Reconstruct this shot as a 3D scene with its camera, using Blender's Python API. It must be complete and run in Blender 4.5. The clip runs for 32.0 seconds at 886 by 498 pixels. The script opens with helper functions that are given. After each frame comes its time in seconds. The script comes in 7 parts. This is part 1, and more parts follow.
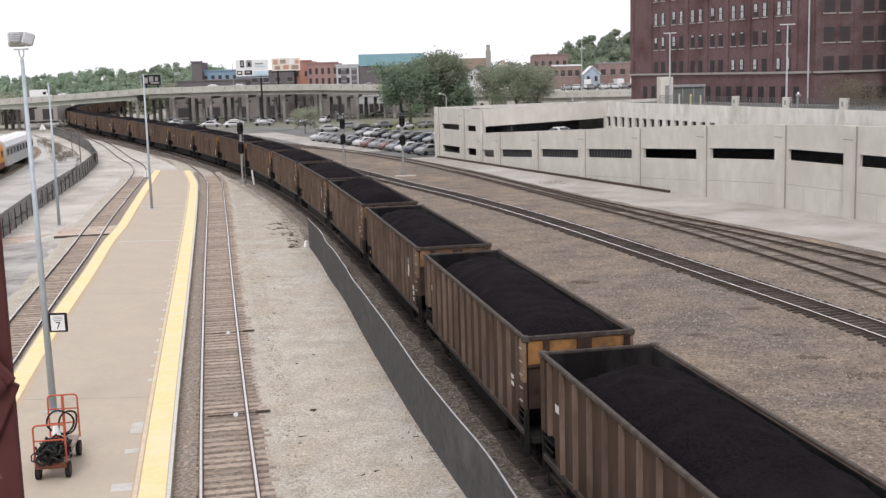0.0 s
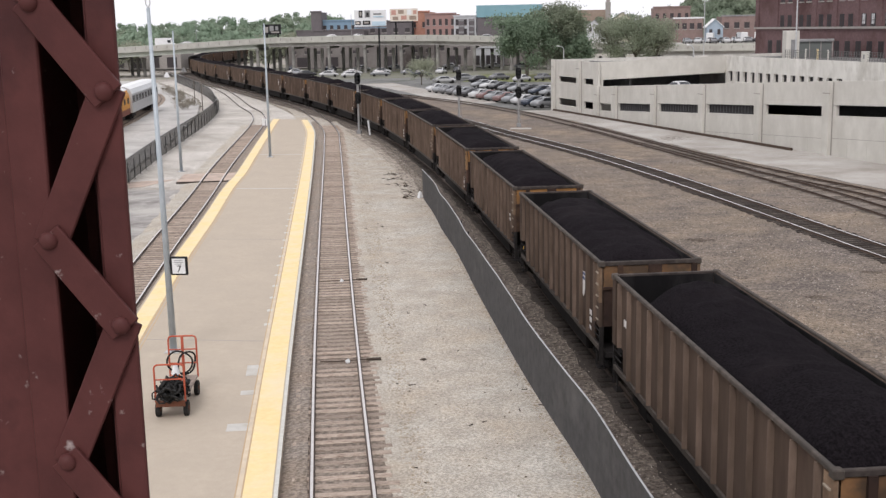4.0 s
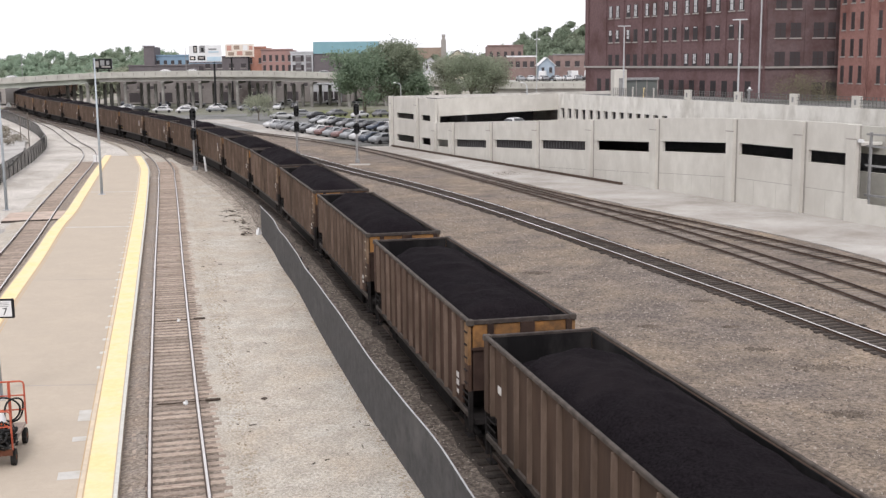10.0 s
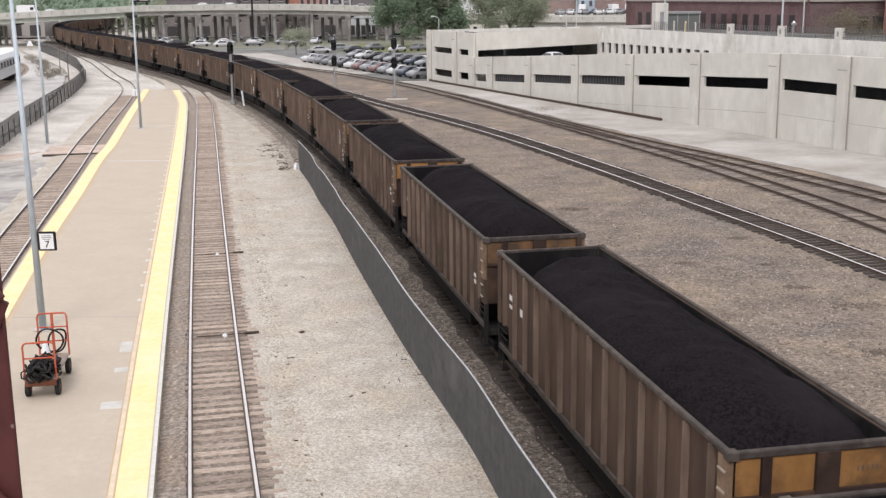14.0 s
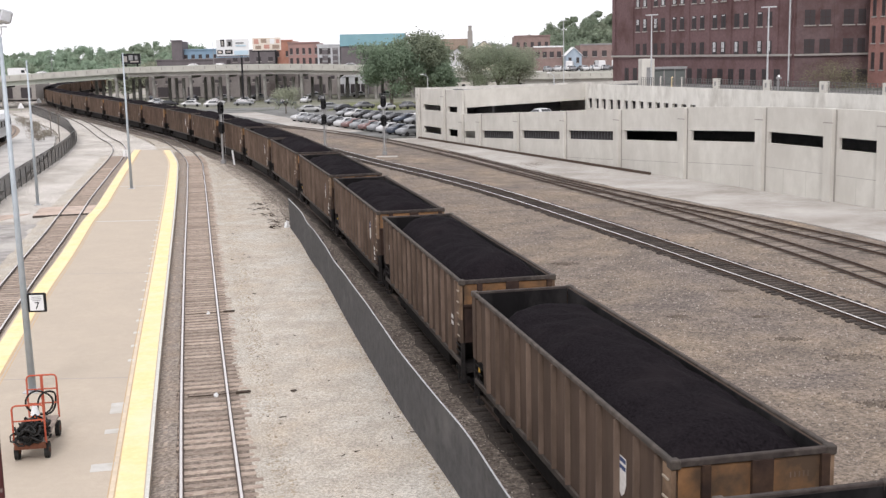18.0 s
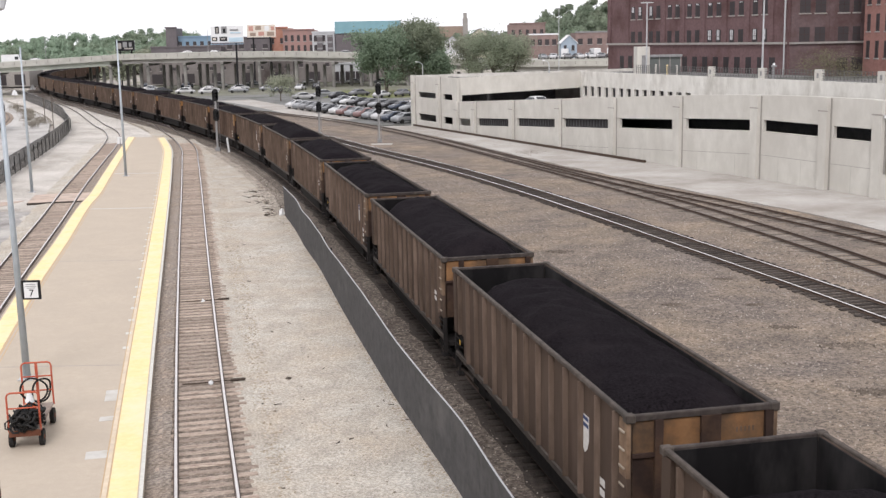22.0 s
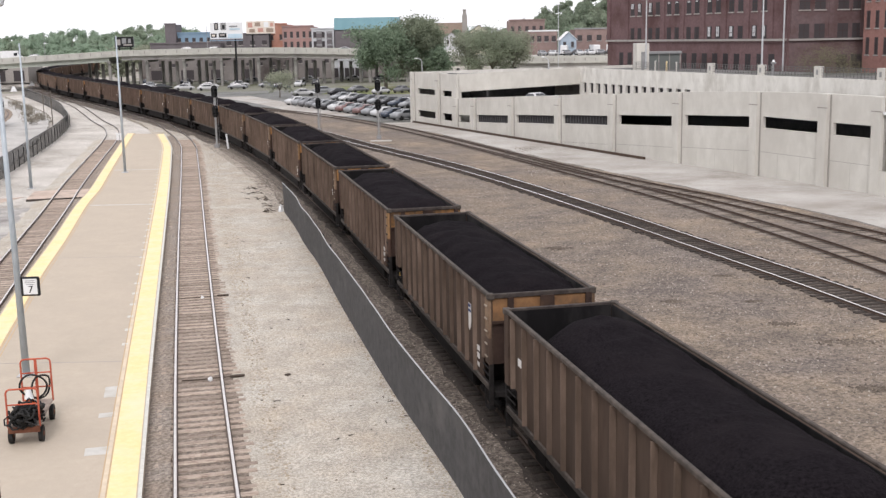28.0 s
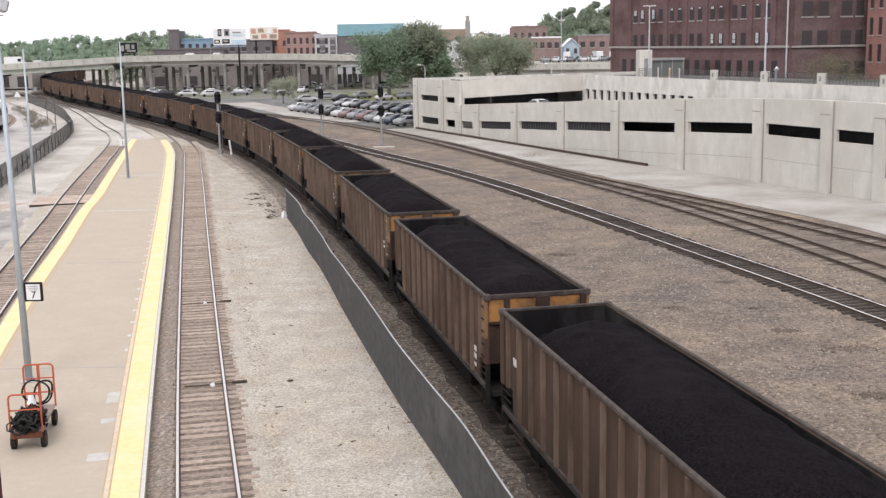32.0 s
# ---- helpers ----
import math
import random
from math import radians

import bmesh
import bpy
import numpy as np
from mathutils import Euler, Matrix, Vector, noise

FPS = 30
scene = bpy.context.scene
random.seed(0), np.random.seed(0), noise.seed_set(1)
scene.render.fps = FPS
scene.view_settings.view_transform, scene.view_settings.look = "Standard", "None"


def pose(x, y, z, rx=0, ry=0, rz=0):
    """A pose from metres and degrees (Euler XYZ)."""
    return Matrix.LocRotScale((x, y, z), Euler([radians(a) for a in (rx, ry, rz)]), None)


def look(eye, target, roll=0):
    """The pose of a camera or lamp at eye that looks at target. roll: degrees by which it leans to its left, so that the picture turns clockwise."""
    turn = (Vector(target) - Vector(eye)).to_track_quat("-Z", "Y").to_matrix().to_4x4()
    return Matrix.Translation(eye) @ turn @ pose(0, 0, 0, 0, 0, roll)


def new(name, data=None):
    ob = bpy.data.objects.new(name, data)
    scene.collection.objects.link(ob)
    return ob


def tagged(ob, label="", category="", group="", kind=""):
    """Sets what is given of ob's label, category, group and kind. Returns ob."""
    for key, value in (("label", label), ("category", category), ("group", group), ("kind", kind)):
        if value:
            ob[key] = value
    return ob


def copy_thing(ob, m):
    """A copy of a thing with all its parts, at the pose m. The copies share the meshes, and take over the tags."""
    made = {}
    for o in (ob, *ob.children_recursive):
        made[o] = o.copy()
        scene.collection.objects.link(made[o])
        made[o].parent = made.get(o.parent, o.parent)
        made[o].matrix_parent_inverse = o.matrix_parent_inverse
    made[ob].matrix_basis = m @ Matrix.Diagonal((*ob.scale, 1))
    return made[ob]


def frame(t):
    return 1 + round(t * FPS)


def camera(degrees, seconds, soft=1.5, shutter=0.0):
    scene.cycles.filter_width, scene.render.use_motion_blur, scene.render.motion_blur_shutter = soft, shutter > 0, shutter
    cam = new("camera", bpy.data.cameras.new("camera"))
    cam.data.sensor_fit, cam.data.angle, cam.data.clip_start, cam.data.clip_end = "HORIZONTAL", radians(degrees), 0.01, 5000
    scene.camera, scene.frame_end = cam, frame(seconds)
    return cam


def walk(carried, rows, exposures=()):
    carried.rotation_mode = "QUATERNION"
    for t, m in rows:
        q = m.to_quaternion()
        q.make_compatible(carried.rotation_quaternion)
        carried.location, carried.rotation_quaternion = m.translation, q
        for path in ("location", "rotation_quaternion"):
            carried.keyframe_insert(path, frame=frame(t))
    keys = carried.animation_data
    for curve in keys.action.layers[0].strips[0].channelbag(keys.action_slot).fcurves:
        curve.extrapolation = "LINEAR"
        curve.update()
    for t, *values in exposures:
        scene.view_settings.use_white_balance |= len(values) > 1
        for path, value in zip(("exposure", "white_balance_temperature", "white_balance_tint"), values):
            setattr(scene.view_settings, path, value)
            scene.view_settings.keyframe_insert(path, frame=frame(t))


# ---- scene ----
cam = camera(42.0, 32.0, soft=1.4)
EYE_Z = 11.04
CAMERA_ROWS = [
    (0.0, pose(0.000, 0.000, 11.041, 81.22, 1.56, 1.09)),
    (0.5, pose(0.000, 0.000, 11.041, 81.17, 1.68, 1.36)),
    (1.0, pose(0.000, 0.000, 11.041, 80.64, 2.26, 0.84)),
    (1.5, pose(0.000, 0.000, 11.041, 79.70, 1.35, 1.21)),
    (2.0, pose(0.000, 0.000, 11.041, 79.71, 2.07, 3.99)),
    (2.5, pose(0.000, 0.000, 11.041, 79.73, 2.37, 5.54)),
    (4.5, pose(0.000, 0.000, 11.041, 78.78, 0.82, 6.85)),
    (5.0, pose(0.000, 0.000, 11.041, 78.66, 0.24, 6.39)),
    (5.5, pose(0.000, 0.000, 11.041, 80.28, 1.21, 4.86)),
    (6.0, pose(0.000, 0.000, 11.041, 81.39, 1.41, 2.36)),
    (6.5, pose(0.000, 0.000, 11.041, 81.31, 0.85, 0.58)),
    (7.0, pose(0.000, 0.000, 11.041, 80.57, 0.55, -0.88)),
    (7.5, pose(0.000, 0.000, 11.041, 80.30, 0.47, -1.71)),
    (8.0, pose(0.000, 0.000, 11.041, 80.05, 0.32, -1.66)),
    (8.5, pose(0.000, 0.000, 11.041, 80.30, 0.46, -1.13)),
    (9.0, pose(0.000, 0.000, 11.041, 80.56, 0.35, -1.09)),
    (9.5, pose(0.000, 0.000, 11.041, 80.68, 0.44, -1.10)),
    (10.0, pose(0.000, 0.000, 11.041, 80.66, 0.58, -1.11)),
    (10.5, pose(0.000, 0.000, 11.041, 80.45, 0.58, -1.10)),
    (11.0, pose(0.000, 0.000, 11.041, 80.11, 0.58, -1.11)),
    (11.5, pose(0.000, 0.000, 11.041, 79.72, 0.56, -1.18)),
    (12.0, pose(0.000, 0.000, 11.041, 79.12, 0.21, -0.80)),
    (12.5, pose(0.000, 0.000, 11.041, 78.41, 0.65, -0.07)),
    (13.0, pose(0.000, 0.000, 11.041, 78.00, 0.71, 0.47)),
    (13.5, pose(0.000, 0.000, 11.041, 77.64, 0.65, 0.74)),
    (15.5, pose(0.000, 0.000, 11.041, 77.36, 0.38, 0.65)),
    (16.0, pose(0.000, 0.000, 11.041, 77.61, 0.58, 0.54)),
    (16.5, pose(0.000, 0.000, 11.041, 78.64, 0.76, 0.34)),
    (17.0, pose(0.000, 0.000, 11.041, 79.65, 1.21, 0.35)),
    (17.5, pose(0.000, 0.000, 11.041, 80.06, 1.50, 0.35)),
    (18.0, pose(0.000, 0.000, 11.041, 80.26, 1.21, 0.19)),
    (18.5, pose(0.000, 0.000, 11.041, 80.28, 1.19, 0.03)),
    (19.0, pose(0.000, 0.000, 11.041, 80.15, 1.22, 0.01)),
    (19.5, pose(0.000, 0.000, 11.041, 79.95, 1.17, 0.02)),
    (20.0, pose(0.000, 0.000, 11.041, 79.86, 1.15, 0.06)),
    (20.5, pose(0.000, 0.000, 11.041, 79.80, 1.15, 0.03)),
    (21.0, pose(0.000, 0.000, 11.041, 79.74, 1.16, -0.02)),
    (21.5, pose(0.000, 0.000, 11.041, 79.77, 1.11, -0.01)),
    (22.0, pose(0.000, 0.000, 11.041, 79.65, 1.10, -0.05)),
    (22.5, pose(0.000, 0.000, 11.041, 79.61, 1.13, -0.01)),
    (23.0, pose(0.000, 0.000, 11.041, 79.57, 1.16, 0.02)),
    (23.5, pose(0.000, 0.000, 11.041, 79.59, 1.11, -0.00)),
    (24.0, pose(0.000, 0.000, 11.041, 79.64, 1.10, -0.01)),
    (24.5, pose(0.000, 0.000, 11.041, 79.71, 1.14, 0.02)),
    (25.0, pose(0.000, 0.000, 11.041, 79.78, 1.12, 0.02)),
    (25.5, pose(0.000, 0.000, 11.041, 79.79, 1.12, 0.02)),
    (27.5, pose(0.000, 0.000, 11.041, 79.52, 1.11, -0.04)),
    (28.0, pose(0.000, 0.000, 11.041, 79.48, 1.07, -0.08)),
    (28.5, pose(0.000, 0.000, 11.041, 79.46, 1.04, -0.10)),
    (29.0, pose(0.000, 0.000, 11.041, 79.47, 1.04, -0.10)),
    (29.5, pose(0.000, 0.000, 11.041, 79.44, 1.07, -0.04)),
    (30.0, pose(0.000, 0.000, 11.041, 79.51, 1.05, -0.06)),
    (30.5, pose(0.000, 0.000, 11.041, 79.61, 1.02, -0.06)),
    (31.0, pose(0.000, 0.000, 11.041, 79.65, 1.03, -0.06)),
    (31.5, pose(0.000, 0.000, 11.041, 79.73, 1.05, 0.01)),
    (32.0, pose(0.000, 0.000, 11.041, 79.79, 1.00, 0.07)),
]
walk(cam, CAMERA_ROWS, exposures=[(0.0, 0.42, 6500, 14), (1.0, 0.3, 6500, 14), (2.0, 0.42, 6500, 14), (5.0, 0.28, 6500, 14), (7.0, 0.24, 6500, 14), (8.0, 0.46, 6500, 14), (9.0, 0.53, 6500, 14), (12.0, 0.5, 6500, 14), (13.0, 0.6, 6500, 14), (19.0, 0.58, 6500, 14), (23.0, 0.55, 6500, 14), (28.0, 0.56, 6500, 14), (32.0, 0.58, 6500, 14)])

# ---- light ----
world = bpy.data.worlds.new("world")
scene.world = world
world.use_nodes = True
wn = world.node_tree
bg = wn.nodes["Background"]
sky = wn.nodes.new("ShaderNodeTexSky")
sky.sky_type, sky.sun_disc = "NISHITA", False
sky.sun_elevation, sky.sun_rotation = radians(46), radians(190)
sky.air_density, sky.dust_density, sky.ozone_density = 1.0, 4.0, 1.0
hs = wn.nodes.new("ShaderNodeHueSaturation")
hs.inputs["Saturation"].default_value = 0.22
wn.links.new(sky.outputs[0], hs.inputs["Color"])
cloud = wn.nodes.new("ShaderNodeMix")
cloud.data_type = "RGBA"
cloud.inputs[0].default_value = 0.82
cloud.inputs[7].default_value = (9.6, 9.74, 10.05, 1)      # even overcast
wn.links.new(hs.outputs[0], cloud.inputs[6])
wn.links.new(cloud.outputs[2], bg.inputs["Color"])
bg.inputs["Strength"].default_value = 0.1
sun_data = bpy.data.lights.new("sun", "SUN")
sun_data.energy, sun_data.angle, sun_data.color = 1.15, radians(20), (1.0, 0.97, 0.955)
sun = new("sun", sun_data)
sun.matrix_world = look((0, 0, 0), (math.cos(radians(46)) * 0.174, math.cos(radians(46)) * 0.985, -math.sin(radians(46))))


# ---- materials ----
def mat(name, a, b, scale=3.0, rough=0.8, metal=0.0, bump=0.0, bscale=40.0, spots=None, spot_scale=0.4, spot_amount=0.5, spots2=None, spot2_scale=1.0, spot2_amount=0.5, soft_spots=0.2, grain=None, vary=0.0, stretch=(1, 1, 1), spec=0.15, island=0.0):
    """Two colours mixed by fine and by broad noise, an optional third in patches, and a bump."""
    m = bpy.data.materials.new(name)
    m.use_nodes = True
    nt = m.node_tree
    p = nt.nodes["Principled BSDF"]
    p.inputs["Roughness"].default_value, p.inputs["Metallic"].default_value = rough, metal
    p.inputs["Specular IOR Level"].default_value = spec
    tc = nt.nodes.new("ShaderNodeTexCoord")
    mp = nt.nodes.new("ShaderNodeMapping")
    mp.inputs["Scale"].default_value = stretch
    nt.links.new(tc.outputs["Object"], mp.inputs["Vector"])
    src = mp.outputs["Vector"]
    if vary:
        oi = nt.nodes.new("ShaderNodeObjectInfo")
        ad = nt.nodes.new("ShaderNodeVectorMath")
        ad.operation = "MULTIPLY_ADD"
        ad.inputs[1].default_value = (37.0, 53.0, 29.0)
        nt.links.new(oi.outputs["Random"], ad.inputs[0])
        nt.links.new(src, ad.inputs[2])
        src = ad.outputs[0]

    def noise_tex(s, d):
        n = nt.nodes.new("ShaderNodeTexNoise")
        n.inputs["Scale"].default_value, n.inputs["Detail"].default_value, n.inputs["Roughness"].default_value = s, d, 0.62
        nt.links.new(src, n.inputs["Vector"])
        return n.outputs["Fac"]

    def ramp(fac, lo, hi):
        r = nt.nodes.new("ShaderNodeMapRange")
        r.inputs["From Min"].default_value, r.inputs["From Max"].default_value = lo, hi
        nt.links.new(fac, r.inputs["Value"])
        return r.outputs["Result"]

    def mix(fac, c1, c2):
        x = nt.nodes.new("ShaderNodeMix")
        x.data_type = "RGBA"
        for sock, v in ((x.inputs[0], fac), (x.inputs[6], c1), (x.inputs[7], c2)):
            if isinstance(v, tuple):
                sock.default_value = (*v, 1)
            else:
                nt.links.new(v, sock)
        return x.outputs[2]

    col = mix(ramp(noise_tex(scale, 8), 0.3, 0.7), a, b)
    if spots:
        f = ramp(noise_tex(spot_scale, 5), 0.72 - soft_spots / 2 - 0.3 * spot_amount, 0.72 + soft_spots / 2 - 0.3 * spot_amount)
        col = mix(f, col, spots)
    if spots2:
        f = ramp(noise_tex(spot2_scale, 6), 0.70 - soft_spots / 2 - 0.3 * spot2_amount, 0.70 + soft_spots / 2 - 0.3 * spot2_amount)
        col = mix(f, col, spots2)
    if grain:
        gs, lo, hi = grain
        g = nt.nodes.new("ShaderNodeTexNoise")
        g.inputs["Scale"].default_value, g.inputs["Detail"].default_value, g.inputs["Roughness"].default_value = gs, 10.0, 0.78
        nt.links.new(src, g.inputs["Vector"])
        gr = nt.nodes.new("ShaderNodeMapRange")
        for key, val in (("From Min", 0.42), ("From Max", 0.58), ("To Min", lo), ("To Max", hi)):
            gr.inputs[key].default_value = val
        nt.links.new(g.outputs["Fac"], gr.inputs["Value"])
        hg = nt.nodes.new("ShaderNodeHueSaturation")
        nt.links.new(gr.outputs["Result"], hg.inputs["Value"])
        nt.links.new(col, hg.inputs["Color"])
        col = hg.outputs[0]
    if vary:
        hsv = nt.nodes.new("ShaderNodeHueSaturation")
        mr = nt.nodes.new("ShaderNodeMapRange")
        mr.inputs["To Min"].default_value, mr.inputs["To Max"].default_value = 1 - vary, 1 + vary
        nt.links.new(oi.outputs["Random"], mr.inputs["Value"])
        nt.links.new(mr.outputs[0], hsv.inputs["Value"])
        nt.links.new(col, hsv.inputs["Color"])
        col = hsv.outputs[0]
    if island:
        ge, mi, hi = nt.nodes.new("ShaderNodeNewGeometry"), nt.nodes.new("ShaderNodeMapRange"), nt.nodes.new("ShaderNodeHueSaturation")
        mi.inputs["To Min"].default_value, mi.inputs["To Max"].default_value = 1 - island, 1 + island
        nt.links.new(ge.outputs["Random Per Island"], mi.inputs["Value"])
        nt.links.new(mi.outputs[0], hi.inputs["Value"])
        nt.links.new(col, hi.inputs["Color"])
        col = hi.outputs[0]
    nt.links.new(col, p.inputs["Base Color"])
    if bump:
        bn = nt.nodes.new("ShaderNodeBump")
        bn.inputs["Strength"].default_value, bn.inputs["Distance"].default_value = 1.0, bump
        nt.links.new(noise_tex(bscale, 6), bn.inputs["Height"])
        nt.links.new(bn.outputs[0], p.inputs["Normal"])
    return m


def glass_mat(name, col=(0.03, 0.035, 0.04), rough=0.08, spec=0.5):
    m = bpy.data.materials.new(name)
    m.use_nodes = True
    p = m.node_tree.nodes["Principled BSDF"]
    p.inputs["Base Color"].default_value = (*col, 1)
    p.inputs["Roughness"].default_value = rough
    p.inputs["Specular IOR Level"].default_value = spec
    return m


M_GRAVEL = mat("pale_gravel", (0.375, 0.349, 0.304), (0.525, 0.495, 0.44), 6.0, 0.95, bump=0.016, bscale=45, spots=(0.40, 0.335, 0.26), spot_scale=0.3, spot_amount=0.52, soft_spots=0.4, spots2=(0.32, 0.287, 0.243), spot2_scale=0.9, spot2_amount=0.32, grain=(14.0, 0.7, 1.3))
M_YARD_GRAVEL = mat("smudged_yard_gravel", (0.38, 0.35, 0.31), (0.52, 0.49, 0.445), 3.0, 0.95, bump=0.016, bscale=40, spots=(0.27, 0.245, 0.215), spot_scale=0.22, spot_amount=0.42, spots2=(0.56, 0.53, 0.49), spot2_scale=0.12, spot2_amount=0.42, soft_spots=0.3, grain=(10.0, 0.7, 1.3))
M_BALLAST = mat("brown_ballast", (0.112, 0.092, 0.08), (0.23, 0.194, 0.169), 3.0, 0.95, bump=0.03, bscale=24, spots=(0.285, 0.222, 0.158), spot_scale=0.13, spot_amount=0.56, spots2=(0.11, 0.093, 0.081), spot2_scale=0.45, spot2_amount=0.38, soft_spots=0.4, grain=(8.0, 0.58, 1.42))
# black tone carries the wagons' shade as well as coal stain
M_BALLAST_BLACK = mat("shade_black_ballast", (0.03, 0.025, 0.022), (0.085, 0.07, 0.06), 10.0, 0.95, bump=0.025, bscale=26, spots=(0.05, 0.042, 0.037), spot_scale=0.5)
M_OILY = mat("oily_brown_ballast", (0.058, 0.048, 0.041), (0.14, 0.117, 0.1), 8.0, 0.95, bump=0.025, bscale=26, spots=(0.16, 0.132, 0.11), spot_scale=0.25, spot_amount=0.42, soft_spots=0.4, grain=(8.0, 0.6, 1.4))
M_LOT = mat("dark_lot_asphalt", (0.135, 0.135, 0.132), (0.21, 0.208, 0.2), 1.2, 0.9, spots=(0.085, 0.09, 0.075), spot_scale=0.12, spot_amount=0.5)
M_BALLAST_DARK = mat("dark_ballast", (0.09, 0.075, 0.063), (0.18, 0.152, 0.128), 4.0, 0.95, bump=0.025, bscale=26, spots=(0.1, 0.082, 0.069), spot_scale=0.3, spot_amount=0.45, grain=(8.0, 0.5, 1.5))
M_PLATFORM_BED = mat("dark_tie_crib", (0.14, 0.114, 0.095), (0.32, 0.268, 0.222), 6.0, 0.95, bump=0.025, bscale=26, spots=(0.13, 0.1, 0.08), spot_scale=0.6, spot_amount=0.5, soft_spots=0.35, grain=(8.0, 0.6, 1.35))
M_SHOULDER = mat("grey_brown_ballast", (0.18, 0.153, 0.13), (0.33, 0.285, 0.245), 6.0, 0.95, bump=0.025, bscale=26, spots=(0.24, 0.188, 0.145), spot_scale=0.5, spot_amount=0.5, soft_spots=0.35, grain=(8.0, 0.6, 1.35))
M_EARTH = mat("dusty_ground", (0.27, 0.245, 0.22), (0.4, 0.37, 0.335), 1.2, 0.95, bump=0.02, bscale=9, spots=(0.2, 0.2, 0.14), spot_scale=0.05, spot_amount=0.5)
M_ASPHALT = mat("worn_asphalt", (0.38, 0.365, 0.345), (0.5, 0.485, 0.46), 2.0, 0.9, bump=0.006, bscale=40, spots=(0.32, 0.305, 0.285), spot_scale=0.2, spot_amount=0.5)
M_PATCHED = mat("grey_patched_asphalt", (0.25, 0.235, 0.22), (0.36, 0.345, 0.325), 1.6, 0.92, bump=0.01, bscale=30, spots=(0.18, 0.165, 0.155), spot_scale=0.35, spot_amount=0.42, soft_spots=0.15, spots2=(0.42, 0.4, 0.37), spot2_scale=0.25, spot2_amount=0.45, grain=(16.0, 0.85, 1.15))
M_APRON = mat("pale_concrete_apron", (0.29, 0.272, 0.247), (0.4, 0.38, 0.35), 1.5, 0.9, bump=0.005, bscale=30, spots=(0.25, 0.222, 0.192), spot_scale=0.2, spot_amount=0.6, soft_spots=0.35, spots2=(0.46, 0.44, 0.41), spot2_scale=0.12, spot2_amount=0.4, grain=(12.0, 0.88, 1.12))
M_PLATFORM = mat("tan_concrete", (0.405, 0.345, 0.275), (0.45, 0.387, 0.313), 5.0, 0.85, bump=0.003, bscale=40, spots=(0.385, 0.333, 0.27), spot_scale=0.5, spot_amount=0.4, soft_spots=0.5, grain=(30.0, 0.94, 1.06))
M_YELLOW = mat("yellow_tactile_paint", (0.7, 0.535, 0.265), (0.77, 0.615, 0.335), 5.0, 0.7, bump=0.004, bscale=30, spots=(0.7, 0.6, 0.42), spot_scale=0.8, spot_amount=0.45, soft_spots=0.35)
M_EDGE = mat("pale_edge_concrete", (0.46, 0.455, 0.415), (0.58, 0.57, 0.53), 6.0, 0.85, bump=0.003)
M_RUST_LINE = mat("tan_joint", (0.42, 0.3, 0.18), (0.5, 0.37, 0.24), 6.0, 0.9)
M_BORDER = mat("worn_cream_border", (0.52, 0.43, 0.31), (0.62, 0.53, 0.41), 4.0, 0.85, spots=(0.47, 0.4, 0.32), spot_scale=1.5, spot_amount=0.5)
M_CONCRETE = mat("cast_concrete", (0.47, 0.453, 0.412), (0.57, 0.553, 0.507), 0.9, 0.88, bump=0.004, bscale=25, spots=(0.45, 0.43, 0.39), spot_scale=0.18, spot_amount=0.42, stretch=(1, 1, 0.6))
M_CONCRETE_OLD = mat("stained_concrete", (0.52, 0.505, 0.465), (0.68, 0.665, 0.62), 0.8, 0.9, bump=0.006, bscale=20, spots=(0.43, 0.41, 0.37), spot_scale=0.5, spot_amount=0.45, stretch=(1, 1, 0.5))
M_CONCRETE_GREY = mat("grey_overpass_concrete", (0.37, 0.36, 0.325), (0.46, 0.45, 0.41), 0.7, 0.9, spots=(0.33, 0.32, 0.29), spot_scale=0.3, spot_amount=0.4)
# piers take a darker concrete than the deck
M_PIER = mat("dark_pier_concrete", (0.2, 0.193, 0.178), (0.29, 0.28, 0.26), 0.7, 0.9, spots=(0.15, 0.143, 0.132), spot_scale=0.3, spot_amount=0.5)
M_GIRDER = mat("pale_green_girder", (0.4, 0.43, 0.37), (0.5, 0.52, 0.46), 0.6, 0.7)
# dark tone that stands in for shade inside the garage
M_DARK = mat("interior_shade", (0.07, 0.069, 0.073), (0.11, 0.108, 0.113), 2.0, 0.9)
M_RAIL = mat("rusty_rail_steel", (0.055, 0.038, 0.029), (0.1, 0.07, 0.054), 6.0, 0.6, 0.3)
# low metal and a pale base: sky sheen on both heads is painted in
M_RAIL_TOP = mat("polished_rail_head", (0.45, 0.42, 0.4), (0.57, 0.54, 0.515), 3.0, 0.26, 0.42, spec=0.8)
M_RAIL_BRIGHT = mat("sky_sheen_rail_head", (0.74, 0.72, 0.7), (0.84, 0.82, 0.8), 3.0, 0.26, 0.35, spec=0.8)
M_RAIL_DULL = mat("dull_rail_head", (0.09, 0.07, 0.06), (0.16, 0.125, 0.105), 3.0, 0.5, 0.6)
M_TIE = mat("weathered_tie", (0.245, 0.196, 0.16), (0.47, 0.39, 0.322), 7.0, 0.95, bump=0.016, bscale=20, spots=(0.16, 0.108, 0.084), spot_scale=3.0, spot_amount=0.38, soft_spots=0.25, vary=0.22, stretch=(6, 1, 1))
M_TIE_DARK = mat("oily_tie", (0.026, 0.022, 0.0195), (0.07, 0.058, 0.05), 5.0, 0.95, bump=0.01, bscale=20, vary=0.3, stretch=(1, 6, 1))
